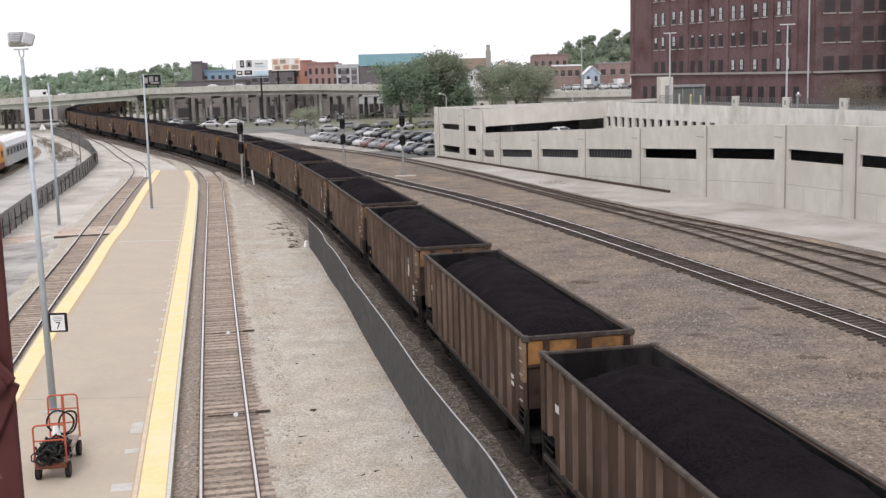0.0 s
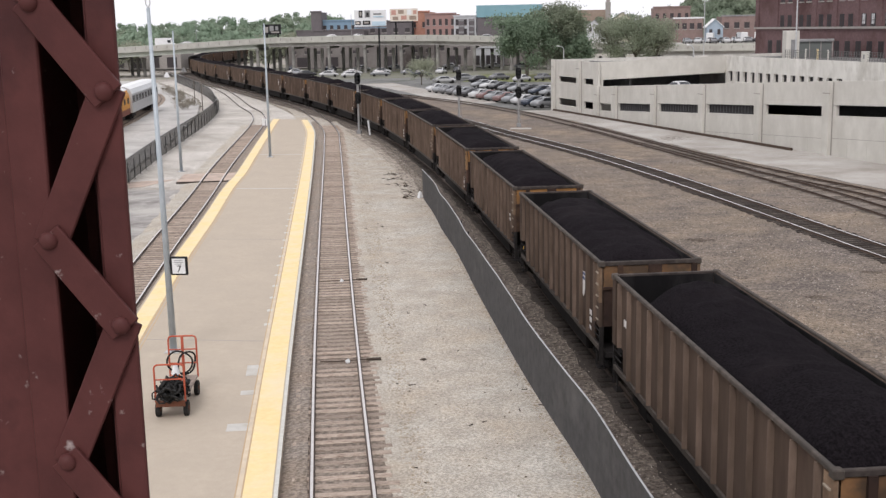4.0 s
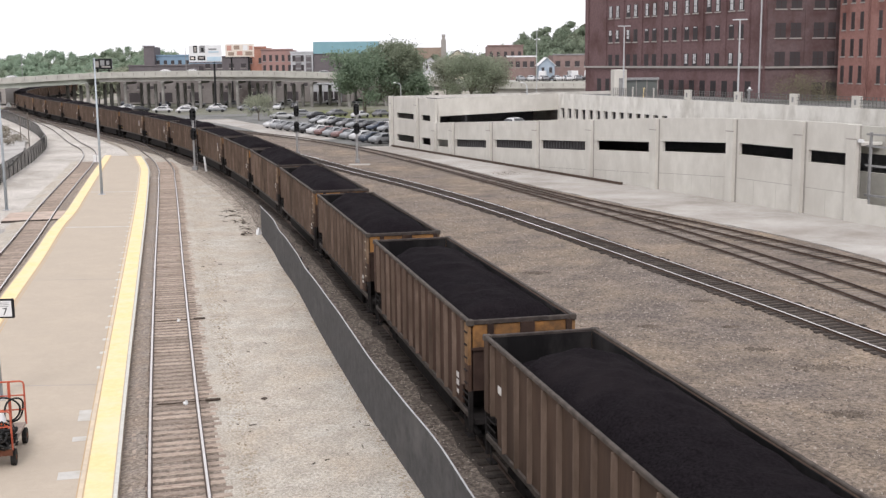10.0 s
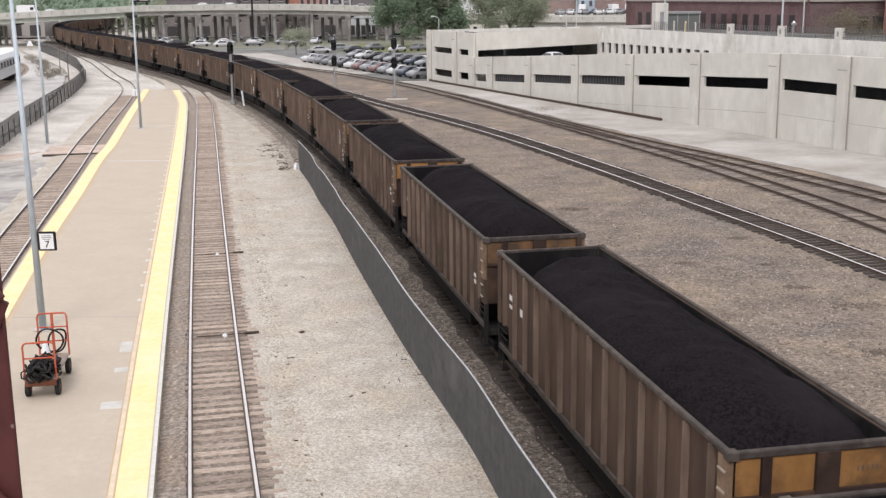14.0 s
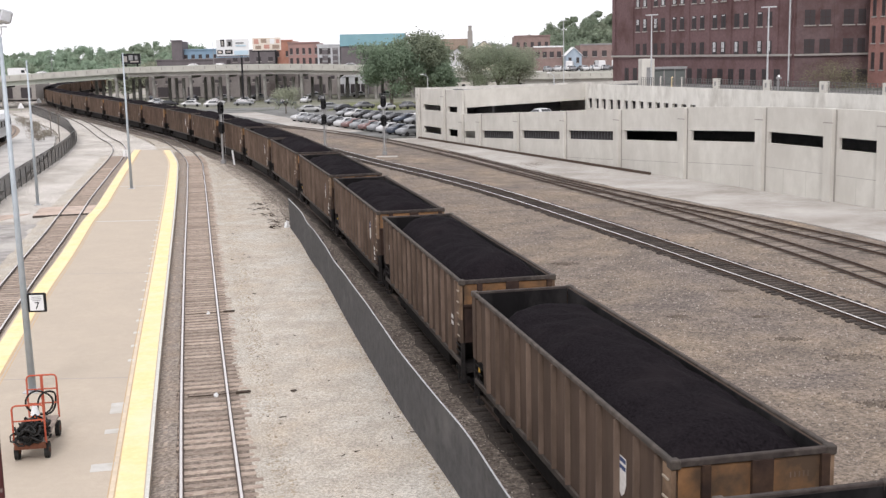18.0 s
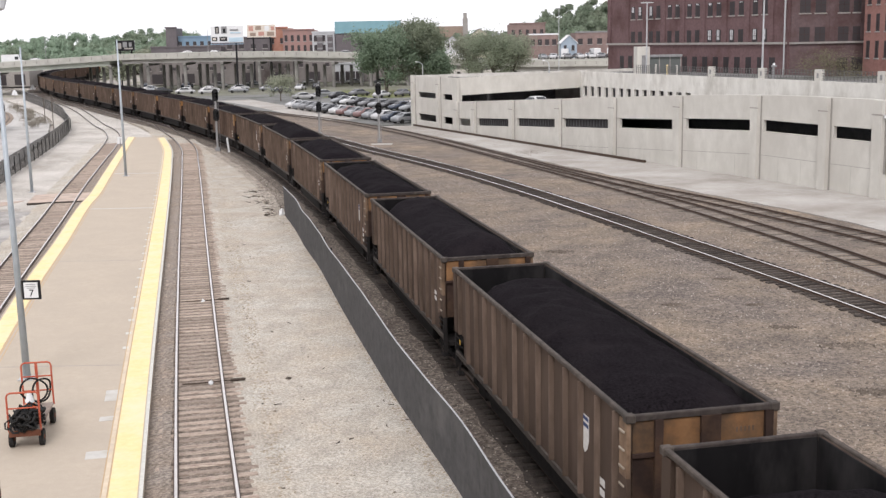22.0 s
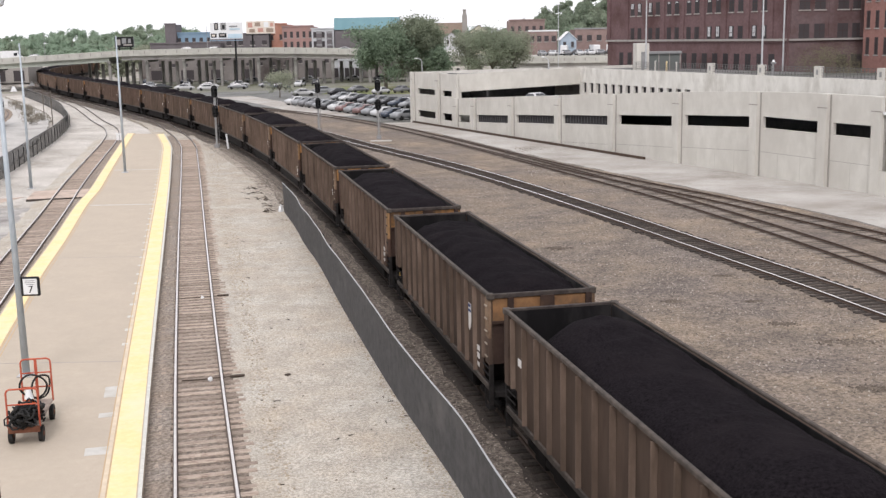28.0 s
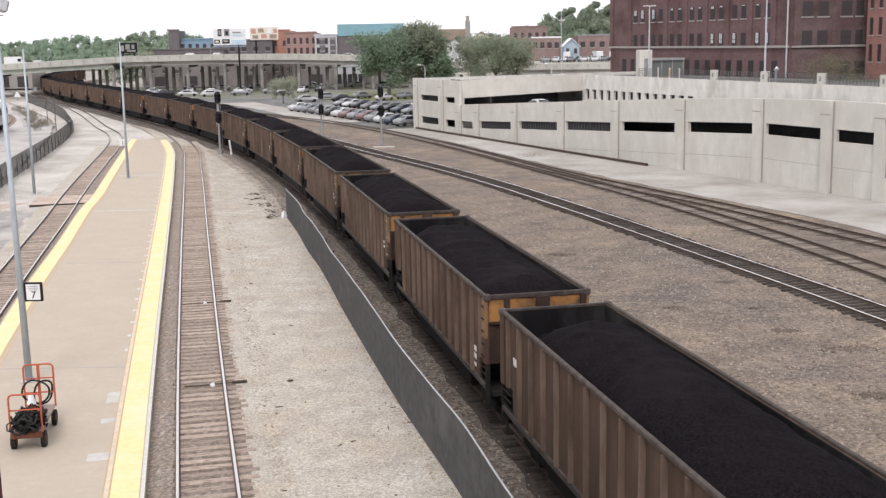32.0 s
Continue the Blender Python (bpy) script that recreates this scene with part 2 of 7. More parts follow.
M_COAL = mat("coal", (0.0035, 0.0029, 0.0035), (0.0175, 0.0145, 0.0168), 16.0, 0.9, bump=0.03, bscale=16, spots=(0.016, 0.0132, 0.0146), spot_scale=0.45, spot_amount=0.4, vary=0.1, spec=0.02)
CAR_PAINTS = [
    (mat("brown_car_paint", (0.06, 0.039, 0.029), (0.101, 0.068, 0.051), 2.2, 0.75, spec=0.06, spots=(0.052, 0.036, 0.028), spot_scale=0.9, spot_amount=0.45, soft_spots=0.35, vary=0.12, stretch=(1, 1, 0.22)),
     mat("orange_end_paint", (0.22, 0.108, 0.036), (0.3, 0.155, 0.058), 2.5, 0.65, spots=(0.09, 0.052, 0.028), spot_scale=0.8, spot_amount=0.6, vary=0.12)),
    (mat("taupe_car_paint", (0.059, 0.04, 0.031), (0.1, 0.071, 0.055), 2.2, 0.75, spec=0.06, spots=(0.056, 0.041, 0.032), spot_scale=0.9, spot_amount=0.45, soft_spots=0.35, vary=0.12, stretch=(1, 1, 0.22)),
     mat("tan_end_paint", (0.16, 0.083, 0.038), (0.24, 0.13, 0.062), 2.5, 0.65, spots=(0.075, 0.05, 0.033), spot_scale=0.8, spot_amount=0.7, vary=0.12)),
    (mat("rust_brown_car_paint", (0.067, 0.04, 0.031), (0.111, 0.069, 0.053), 2.2, 0.75, spec=0.06, spots=(0.054, 0.034, 0.025), spot_scale=0.9, spot_amount=0.48, soft_spots=0.35, vary=0.12, stretch=(1, 1, 0.22)),
     mat("faded_orange_end_paint", (0.25, 0.118, 0.037), (0.33, 0.165, 0.06), 2.5, 0.7, spots=(0.08, 0.05, 0.03), spot_scale=0.9, spot_amount=0.62, vary=0.12)),
]
M_RIM = mat("worn_steel_rim", (0.04, 0.032, 0.027), (0.1, 0.083, 0.071), 4.0, 0.7, 0.05, spots=(0.05, 0.043, 0.038), spot_scale=1.2, spot_amount=0.5)
M_CHORD = mat("coal_blackened_chord", (0.026, 0.021, 0.019), (0.06, 0.049, 0.044), 4.0, 0.75, 0.05, spots=(0.09, 0.075, 0.066), spot_scale=1.6, spot_amount=0.35)
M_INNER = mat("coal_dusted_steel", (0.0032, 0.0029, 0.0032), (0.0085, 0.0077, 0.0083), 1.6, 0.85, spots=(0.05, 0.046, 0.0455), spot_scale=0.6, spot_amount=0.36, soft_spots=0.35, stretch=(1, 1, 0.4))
M_GRIME = mat("grimed_end_steel", (0.022, 0.014, 0.012), (0.05, 0.031, 0.024), 2.0, 0.85, spots=(0.085, 0.05, 0.03), spot_scale=0.9, spot_amount=0.3, vary=0.15)
M_CORNER = mat("tan_corner_paint", (0.15, 0.098, 0.062), (0.235, 0.16, 0.108), 2.5, 0.7, spots=(0.07, 0.045, 0.03), spot_scale=1.4, spot_amount=0.55, vary=0.15, soft_spots=0.3)
M_CORNER_ORANGE = mat("orange_corner_paint", (0.19, 0.108, 0.05), (0.28, 0.165, 0.08), 2.5, 0.7, spots=(0.09, 0.05, 0.028), spot_scale=1.4, spot_amount=0.5, vary=0.15, soft_spots=0.3)
# lighter copy of the wall paint; light on the ribs is put into the colour
M_RIB = mat("lit_rib_paint", (0.108, 0.077, 0.059), (0.178, 0.13, 0.102), 3.0, 0.75, spec=0.08, spots=(0.06, 0.043, 0.032), spot_scale=1.1, spot_amount=0.45, soft_spots=0.35, vary=0.12, stretch=(1, 1, 0.3))
M_NAVY = mat("navy_print", (0.03, 0.05, 0.12), (0.045, 0.065, 0.14), 5.0, 0.7)
M_RUNG = mat("worn_cream_rung", (0.24, 0.2, 0.155), (0.36, 0.31, 0.25), 5.0, 0.75)
# grime and wheel tones darkened further to hold the shade under wagons
M_UNDER = mat("grimy_shade_underframe", (0.010, 0.0088, 0.0085), (0.025, 0.022, 0.021), 4.0, 0.85)
M_WHEEL = mat("wheel_steel", (0.012, 0.0105, 0.0098), (0.028, 0.024, 0.022), 5.0, 0.7, 0.2)
M_WHITE = mat("white_stencil", (0.5, 0.48, 0.45), (0.62, 0.6, 0.57), 9.0, 0.7)
M_YPLATE = mat("yellow_plate", (0.6, 0.36, 0.05), (0.66, 0.42, 0.08), 9.0, 0.7)
M_SCREEN = mat("dark_fence_screen", (0.058, 0.056, 0.056), (0.094, 0.091, 0.09), 3.0, 0.9, bump=0.004, bscale=60, spots=(0.12, 0.115, 0.11), spot_scale=0.4, spot_amount=0.25)
M_GALV = mat("galvanised_steel", (0.42, 0.43, 0.44), (0.55, 0.56, 0.57), 5.0, 0.5, 0.5)
M_POLE = mat("pale_blue_grey_pole", (0.33, 0.37, 0.40), (0.42, 0.46, 0.49), 3.0, 0.5, 0.2)
# brick colours are lifted to include the haze in front of them
M_BRICK = mat("dark_red_brick", (0.12, 0.075, 0.076), (0.166, 0.107, 0.107), 3.0, 0.85, spots=(0.088, 0.05, 0.048), spot_scale=0.2, spot_amount=0.5)
M_BRICK_DARK = mat("dark_brown_brick", (0.115, 0.083, 0.084), (0.16, 0.114, 0.114), 3.0, 0.85, spots=(0.088, 0.052, 0.05), spot_scale=0.2, spot_amount=0.5)
M_BRICK_ORANGE = mat("orange_brick", (0.265, 0.142, 0.122), (0.33, 0.182, 0.16), 3.0, 0.85, spots=(0.17, 0.08, 0.066), spot_scale=0.2, spot_amount=0.5)
M_STONE = mat("grey_stone_trim", (0.26, 0.24, 0.22), (0.34, 0.32, 0.3), 2.0, 0.8)
# both glass colours are lifted above plain glass for distance haze
M_GLASS_DULL = glass_mat("haze_dulled_glass", (0.032, 0.028, 0.03), 0.35, 0.22)
M_GLASS_HAZY = glass_mat("haze_paled_glass", (0.055, 0.048, 0.05), 0.35, 0.22)
M_GLASS = glass_mat("window_glass", (0.02, 0.022, 0.025), 0.12)
M_BLIND = mat("pale_window_blind", (0.45, 0.46, 0.465), (0.57, 0.58, 0.585), 3.0, 0.8)
M_BLACK = mat("black_paint", (0.012, 0.012, 0.013), (0.025, 0.025, 0.026), 4.0, 0.6)
M_RED_STEEL = mat("oxide_red_painted_steel", (0.056, 0.018, 0.017), (0.083, 0.027, 0.025), 9.0, 0.55, bump=0.0009, bscale=45, spots=(0.045, 0.015, 0.015), spot_scale=2.5, spot_amount=0.5, spots2=(0.3, 0.25, 0.24), spot2_scale=22.0, spot2_amount=0.0, soft_spots=0.1)
M_CART = mat("orange_red_cart_paint", (0.36, 0.075, 0.045), (0.46, 0.12, 0.07), 8.0, 0.6)
M_RUBBER = mat("black_rubber", (0.012, 0.012, 0.012), (0.03, 0.029, 0.028), 8.0, 0.7)
M_BOARD = mat("worn_deck_board", (0.2, 0.16, 0.135), (0.31, 0.255, 0.22), 8.0, 0.8)
M_CARTRUST = mat("rusty_brown_metal", (0.12, 0.05, 0.03), (0.2, 0.085, 0.055), 9.0, 0.8)
M_ORANGE = mat("traffic_orange", (0.75, 0.13, 0.03), (0.8, 0.17, 0.05), 6.0, 0.6)
M_SIGNWHITE = mat("white_sign_face", (0.62, 0.63, 0.63), (0.7, 0.7, 0.7), 4.0, 0.5)
M_GREY = mat("grey_paint", (0.2, 0.2, 0.2), (0.28, 0.28, 0.28), 4.0, 0.6)
# leaf greens are raised so that haze sits in the colour
M_LEAF = mat("spring_leaves", (0.135, 0.185, 0.125), (0.225, 0.285, 0.2), 0.6, 0.8, vary=0.1, island=0.2)
M_LEAF_PALE = mat("pale_spring_leaves", (0.22, 0.235, 0.175), (0.33, 0.345, 0.26), 0.6, 0.8, vary=0.1, island=0.2)
def leafy(m):
    """Let part of the light pass through the leaves."""
    nt = m.node_tree
    p, out = nt.nodes["Principled BSDF"], nt.nodes["Material Output"]
    tr, mx = nt.nodes.new("ShaderNodeBsdfTranslucent"), nt.nodes.new("ShaderNodeMixShader")
    nt.links.new(p.inputs["Base Color"].links[0].from_socket, tr.inputs["Color"])
    mx.inputs[0].default_value = 0.45
    nt.links.new(p.outputs[0], mx.inputs[1])
    nt.links.new(tr.outputs[0], mx.inputs[2])
    nt.links.new(mx.outputs[0], out.inputs["Surface"])


leafy(M_LEAF)
leafy(M_LEAF_PALE)
M_LEAF_MIX = mat("olive_spring_leaves", (0.17, 0.2, 0.14), (0.27, 0.3, 0.215), 0.6, 0.8, vary=0.1, island=0.2)
leafy(M_LEAF_MIX)
# woods greens likewise hold the haze of the far ridges
M_WOODS = mat("far_woods", (0.25, 0.33, 0.24), (0.32, 0.4, 0.3), 0.06, 0.9, spots=(0.25, 0.28, 0.205), spot_scale=0.03, spot_amount=0.45, island=0.1)
leafy(M_WOODS)
M_WOODS_GREEN = mat("green_hill_woods", (0.185, 0.23, 0.165), (0.265, 0.31, 0.228), 0.06, 0.9, spots=(0.19, 0.195, 0.14), spot_scale=0.03, spot_amount=0.45, island=0.16)
leafy(M_WOODS_GREEN)
M_BARK = mat("bark", (0.09, 0.075, 0.06), (0.16, 0.14, 0.12), 4.0, 0.9)
M_GRASS = mat("rough_grass", (0.10, 0.125, 0.05), (0.18, 0.19, 0.09), 1.5, 0.95, spots=(0.25, 0.21, 0.15), spot_scale=0.2, spot_amount=0.45)
M_SILVER = mat("silver_coach_steel", (0.45, 0.46, 0.47), (0.58, 0.59, 0.6), 2.0, 0.4, 0.5)
M_COACH_ORANGE = mat("coach_orange", (0.5, 0.22, 0.03), (0.58, 0.28, 0.05), 2.0, 0.5)
M_COACH_RED = mat("coach_maroon", (0.13, 0.035, 0.02), (0.18, 0.05, 0.03), 2.0, 0.5)
M_ROOFWHITE = mat("pale_roof", (0.62, 0.63, 0.63), (0.72, 0.73, 0.73), 1.0, 0.6)


# ---- mesh helpers ----
def mesh_of(bm, name, material, smooth=False):
    me = bpy.data.meshes.new(name)
    bm.to_mesh(me)
    bm.free()
    me.materials.append(material)
    if smooth:
        for p in me.polygons:
            p.use_smooth = True
    return me


def part(name, bm, material, parent=None, label="", smooth=False):
    ob = new(name, mesh_of(bm, name, material, smooth) if isinstance(bm, bmesh.types.BMesh) else bm)
    if parent is not None:
        ob.parent = parent
    if label:
        tagged(ob, label)
    return ob


def thing(name, bm, material, label, category, group="", kind="", smooth=False):
    return tagged(part(name, bm, material, None, "", smooth), label, category, group, kind)


def empty(name, label, category, group="", m=None, kind=""):
    ob = new(name)
    if m is not None:
        ob.matrix_basis = m
    return tagged(ob, label, category, group, kind)


def add_box(bm, x0, x1, y0, y1, z0, z1, m=None, bevel=0.0):
    r = bmesh.ops.create_cube(bm, size=1.0)
    vs = r["verts"]
    for v in vs:
        v.co = Vector(((x0 + x1) / 2 + v.co.x * (x1 - x0), (y0 + y1) / 2 + v.co.y * (y1 - y0), (z0 + z1) / 2 + v.co.z * (z1 - z0)))
    if bevel:
        es = list({e for v in vs for e in v.link_edges})
        r2 = bmesh.ops.bevel(bm, geom=es, offset=bevel, segments=1, affect="EDGES")
        vs = list({v for f in r2["faces"] for v in f.verts} | {v for v in vs if v.is_valid})
    if m is not None:
        bmesh.ops.transform(bm, matrix=m, verts=vs)
    return vs


def box(x0, x1, y0, y1, z0, z1, m=None, bevel=0.0):
    bm = bmesh.new()
    add_box(bm, x0, x1, y0, y1, z0, z1, m, bevel)
    return bm


def add_rod(bm, a, b, r0, r1=None, n=8):
    a, b = Vector(a), Vector(b)
    r = bmesh.ops.create_cone(bm, cap_ends=True, segments=n, radius1=r0, radius2=r0 if r1 is None else r1, depth=(b - a).length)
    m = Matrix.Translation((a + b) / 2) @ (b - a).to_track_quat("Z", "Y").to_matrix().to_4x4()
    bmesh.ops.transform(bm, matrix=m, verts=r["verts"])
    return r["verts"]


def rod(a, b, r0, r1=None, n=8):
    bm = bmesh.new()
    add_rod(bm, a, b, r0, r1, n)
    return bm


def tube(pts, r, n=6, closed=False):
    """A round tube along points."""
    bm = bmesh.new()
    pts = [Vector(p) for p in pts]
    rings = []
    for i, p in enumerate(pts):
        a = pts[i - 1] if i or closed else p
        b = pts[(i + 1) % len(pts)] if i < len(pts) - 1 or closed else p
        d = (b - a).normalized()
        side = d.orthogonal().normalized() if not rings else (last - d * last.dot(d)).normalized()
        last = side
        up = d.cross(side)
        rings.append([bm.verts.new(p + r * (math.cos(t) * side + math.sin(t) * up)) for t in [2 * math.pi * k / n for k in range(n)]])
    for i in range(len(rings) - (0 if closed else 1)):
        p, q = rings[i], rings[(i + 1) % len(rings)]
        for k in range(n):
            bm.faces.new((p[k], p[(k + 1) % n], q[(k + 1) % n], q[k]))
    if not closed:
        bm.faces.new(rings[0][::-1])
        bm.faces.new(rings[-1])
    return bm


def prism(outline, z0, z1):
    """A slab with a plan outline (list of x, y)."""
    bm = bmesh.new()
    lo = [bm.verts.new((x, y, z0)) for x, y in outline]
    hi = [bm.verts.new((x, y, z1)) for x, y in outline]
    n = len(lo)
    bm.faces.new(hi)
    bm.faces.new(lo[::-1])
    for i in range(n):
        bm.faces.new((lo[i], lo[(i + 1) % n], hi[(i + 1) % n], hi[i]))
    bmesh.ops.recalc_face_normals(bm, faces=bm.faces)
    return bm


def spline(pts, step=2.0):
    """Evenly spaced points on a smooth curve through plan points."""
    p = [np.array(q, float) for q in pts]
    p = [2 * p[0] - p[1]] + p + [2 * p[-1] - p[-2]]
    dense = []
    for i in range(1, len(p) - 2):
        a, b, c, d = p[i - 1], p[i], p[i + 1], p[i + 2]
        ta, tb, tc, td = 0.0, *np.cumsum([np.linalg.norm(b - a) ** 0.5, np.linalg.norm(c - b) ** 0.5, np.linalg.norm(d - c) ** 0.5])
        for t in np.linspace(tb, tc, 24, endpoint=False):
            a1, a2, a3 = (tb - t) / (tb - ta) * a + (t - ta) / (tb - ta) * b, (tc - t) / (tc - tb) * b + (t - tb) / (tc - tb) * c, (td - t) / (td - tc) * c + (t - tc) / (td - tc) * d
            b1, b2 = (tc - t) / (tc - ta) * a1 + (t - ta) / (tc - ta) * a2, (td - t) / (td - tb) * a2 + (t - tb) / (td - tb) * a3
            dense.append((tc - t) / (tc - tb) * b1 + (t - tb) / (tc - tb) * b2)
    dense.append(p[-2])
    dense = np.array(dense)
    s = np.r_[0, np.cumsum(np.linalg.norm(np.diff(dense, axis=0), axis=1))]
    u = np.arange(0, s[-1], step)
    return np.stack([np.interp(u, s, dense[:, k]) for k in range(dense.shape[1])], 1)


def offset(line, d):
    """A plan line moved by d metres to its left."""
    t = np.gradient(line, axis=0)
    t /= np.linalg.norm(t, axis=1)[:, None]
    return line + d * np.stack([-t[:, 1], t[:, 0]], 1)


def ribbon(left, right, z0, z1):
    """A slab between two plan lines of equal count."""
    bm = bmesh.new()
    n = len(left)
    rows = []
    for i in range(n):
        rows.append([bm.verts.new((*left[i], z0)), bm.verts.new((*left[i], z1)), bm.verts.new((*right[i], z1)), bm.verts.new((*right[i], z0))])
    for a, b in zip(rows, rows[1:]):
        for k in range(3):
            bm.faces.new((a[k], a[k + 1], b[k + 1], b[k]))
    bm.faces.new(rows[0])
    bm.faces.new(rows[-1][::-1])
    bmesh.ops.recalc_face_normals(bm, faces=bm.faces)
    return bm


def sweep(line, profile):
    """A profile (offset to the left, z) carried along a plan line."""
    bm = bmesh.new()
    lines = [(offset(line, o), z) for o, z in profile]
    rows = [[bm.verts.new((*ln[i], z)) for ln, z in lines] for i in range(len(line))]
    m = len(profile)
    for a, b in zip(rows, rows[1:]):
        for k in range(m):
            bm.faces.new((a[k], a[(k + 1) % m], b[(k + 1) % m], b[k]))
    bm.faces.new(rows[0])
    bm.faces.new(rows[-1][::-1])
    bmesh.ops.recalc_face_normals(bm, faces=bm.faces)
    return bm


# ---- plan lines ----
def resample(line, n):
    s = np.r_[0, np.cumsum(np.linalg.norm(np.diff(line, axis=0), axis=1))]
    u = np.linspace(0, s[-1], n)
    return np.stack([np.interp(u, s, line[:, k]) for k in range(2)], 1)


def rim_x(y):
    return -5.34258e-06 * y ** 3 + 4.32081e-04 * y ** 2 - 0.226103 * y + 7.93172


RIM_NEAR = [(rim_x(y), float(y)) for y in range(8, 131, 8)]
slope = (rim_x(8.0) - rim_x(10.0)) / 2.0
RIM_BACK = [(rim_x(8.0) + slope * (8 - y), float(y)) for y in (-470, -300, -150, -70, -30, -10)]
RIM_FAR = [(-37.4, 156.8), (-51.4, 185.8), (-64.5, 212.5), (-76.4, 235.6), (-87.0, 258.0), (-101, 291), (-111, 325), (-117, 362), (-119, 400), (-117.5, 450), (-111, 520), (-101, 600), (-89, 680), (-75, 765)]
rim_line = spline(RIM_BACK + RIM_NEAR + RIM_FAR, 1.0)
train_line = offset(rim_line, -1.53)
train_s = np.r_[0, np.cumsum(np.linalg.norm(np.diff(rim_line, axis=0), axis=1))]
train_s -= np.interp(10.0, rim_line[:, 1], train_s)

PLATFORM_TRACK = [(2.5, -10), (-6.45, 28.85), (-8.95, 39.95), (-14.15, 63.6), (-19.75, 89.4), (-24.65, 111.7), (-26.85, 121.5), (-30.1, 133.1), (-34.5, 146.5), (-38.9, 159.2), (-46.6, 176.1), (-56.7, 196.4), (-68.1, 219.7), (-91, 264), (-118, 312)]
LEFT_TRACK = [(-6.5, -10), (-19.9, 48.0), (-23.5, 64.4), (-25.7, 74.6), (-29.4, 91.0), (-34.1, 113.4), (-37.3, 128.7), (-40.7, 142.5), (-44.1, 152.7), (-48.4, 163.0), (-62.7, 200.0), (-77.5, 234.0), (-92, 264.0), (-118, 316)]
MAIN_TRACK = [(31, -10), (22.7, 25), (17.7, 44.3), (16.2, 50), (13.4, 59.6), (10.1, 70.9), (4.4, 89), (-0.6, 102.5), (-7.4, 118.5), (-14.3, 136), (-24, 159), (-36, 184), (-62, 232), (-94, 292), (-120, 340)]
SIDING_A = [(27, 10), (23.5, 36), (20.9, 51.5), (19.4, 59.8), (16.3, 73.1), (14.4, 80.0), (8.2, 100), (1.2, 122), (-5.4, 141), (-11.8, 156), (-18, 168.5), (-29, 186), (-46, 213), (-84, 275), (-112, 322)]
SIDING_B = [(33, 28), (28.6, 44), (24.1, 59), (21.0, 68.4), (17.8, 77.3), (14.9, 84), (9.9, 97), (4.2, 114), (-1.0, 130)]

# ---- ground ----
M_VERGE = mat("dusty_verge", (0.14, 0.142, 0.115), (0.22, 0.212, 0.18), 1.5, 0.95, spots=(0.12, 0.13, 0.07), spot_scale=0.1, spot_amount=0.5)
RAIL_TOP, TIE_TOP, GROUND = 0.0, -0.115, -0.19


def disc_grid():
    bm = bmesh.new()
    xs = [-1500, -900, -500, -300, -200, -120, -60, -20, 20, 60, 120, 200, 300, 500, 900, 1500]
    ys = [-1200, -500, -200, -60, 0, 60, 120, 180, 240, 300, 420, 600, 900, 1500, 2200]
    g = [[bm.verts.new((x, y, GROUND - 0.25)) for x in xs] for y in ys]
    for a, b in zip(g, g[1:]):
        for i in range(len(xs) - 1):
            bm.faces.new((a[i], a[i + 1], b[i + 1], b[i]))
    return bm


thing("ground", disc_grid(), M_EARTH, "dusty bare ground of the rail yard and town", "ground", kind="structure")


def zone(name, left, right, z, material, label, category="ground", n=70, depth=0.4, wobble=0.45):
    n = 3 * n
    l, r = resample(spline(left, 2.0), n), resample(spline(right, 2.0), n)
    for q, ln in enumerate((l, r)):      # ragged edges
        ln[:, 0] += [wobble * (0.7 * noise.noise(Vector((p[1] * 0.35, q * 7.0, 1.0))) + 0.6 * noise.noise(Vector((p[1] * 1.3, q * 7.0, 4.0)))) for p in ln]
    return thing(name, ribbon(l, r, GROUND - depth, z), material, label, category, kind="structure")


# pale gravel strip between the platform track and the train
zone("gravel_strip", [(-2.6, 0), (-9.0, 28.5), (-16.7, 63.4), (-22.3, 89), (-27.2, 111.5), (-33.9, 135), (-41.4, 159), (-59, 196), (-92, 262)],
     [(7.2, 0), (0.95, 27.3), (-5.7, 58), (-9.6, 74), (-14.2, 92), (-19.0, 108), (-25.0, 126), (-36.4, 151), (-54.5, 187), (-86.5, 252)], GROUND + 0.02, M_GRAVEL, "pale grey crushed gravel strip beside the track", "gravel")
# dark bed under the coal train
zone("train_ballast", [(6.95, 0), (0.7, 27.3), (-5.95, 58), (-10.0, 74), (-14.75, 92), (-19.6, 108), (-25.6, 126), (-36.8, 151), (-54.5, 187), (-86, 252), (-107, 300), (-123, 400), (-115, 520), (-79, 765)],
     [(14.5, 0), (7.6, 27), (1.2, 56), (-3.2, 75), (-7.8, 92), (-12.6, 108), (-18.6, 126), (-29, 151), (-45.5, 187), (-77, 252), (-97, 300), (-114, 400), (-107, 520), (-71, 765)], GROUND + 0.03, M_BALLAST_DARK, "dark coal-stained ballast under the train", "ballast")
zone("ballast_field", [(14.7, 0), (7.8, 27), (1.4, 56), (-3.0, 75), (-7.6, 92), (-12.4, 108), (-18.4, 126), (-28.8, 151), (-45.3, 187), (-76.8, 252)],
     [(48, 0), (33, 42), (25.4, 61.5), (23.3, 69.3), (18.8, 80.1), (15.4, 88.1), (8.5, 106), (0.5, 130), (-9, 153), (-26, 184), (-62, 248)], GROUND + 0.016, M_BALLAST, "brown and grey ballast field between tracks", "ballast")
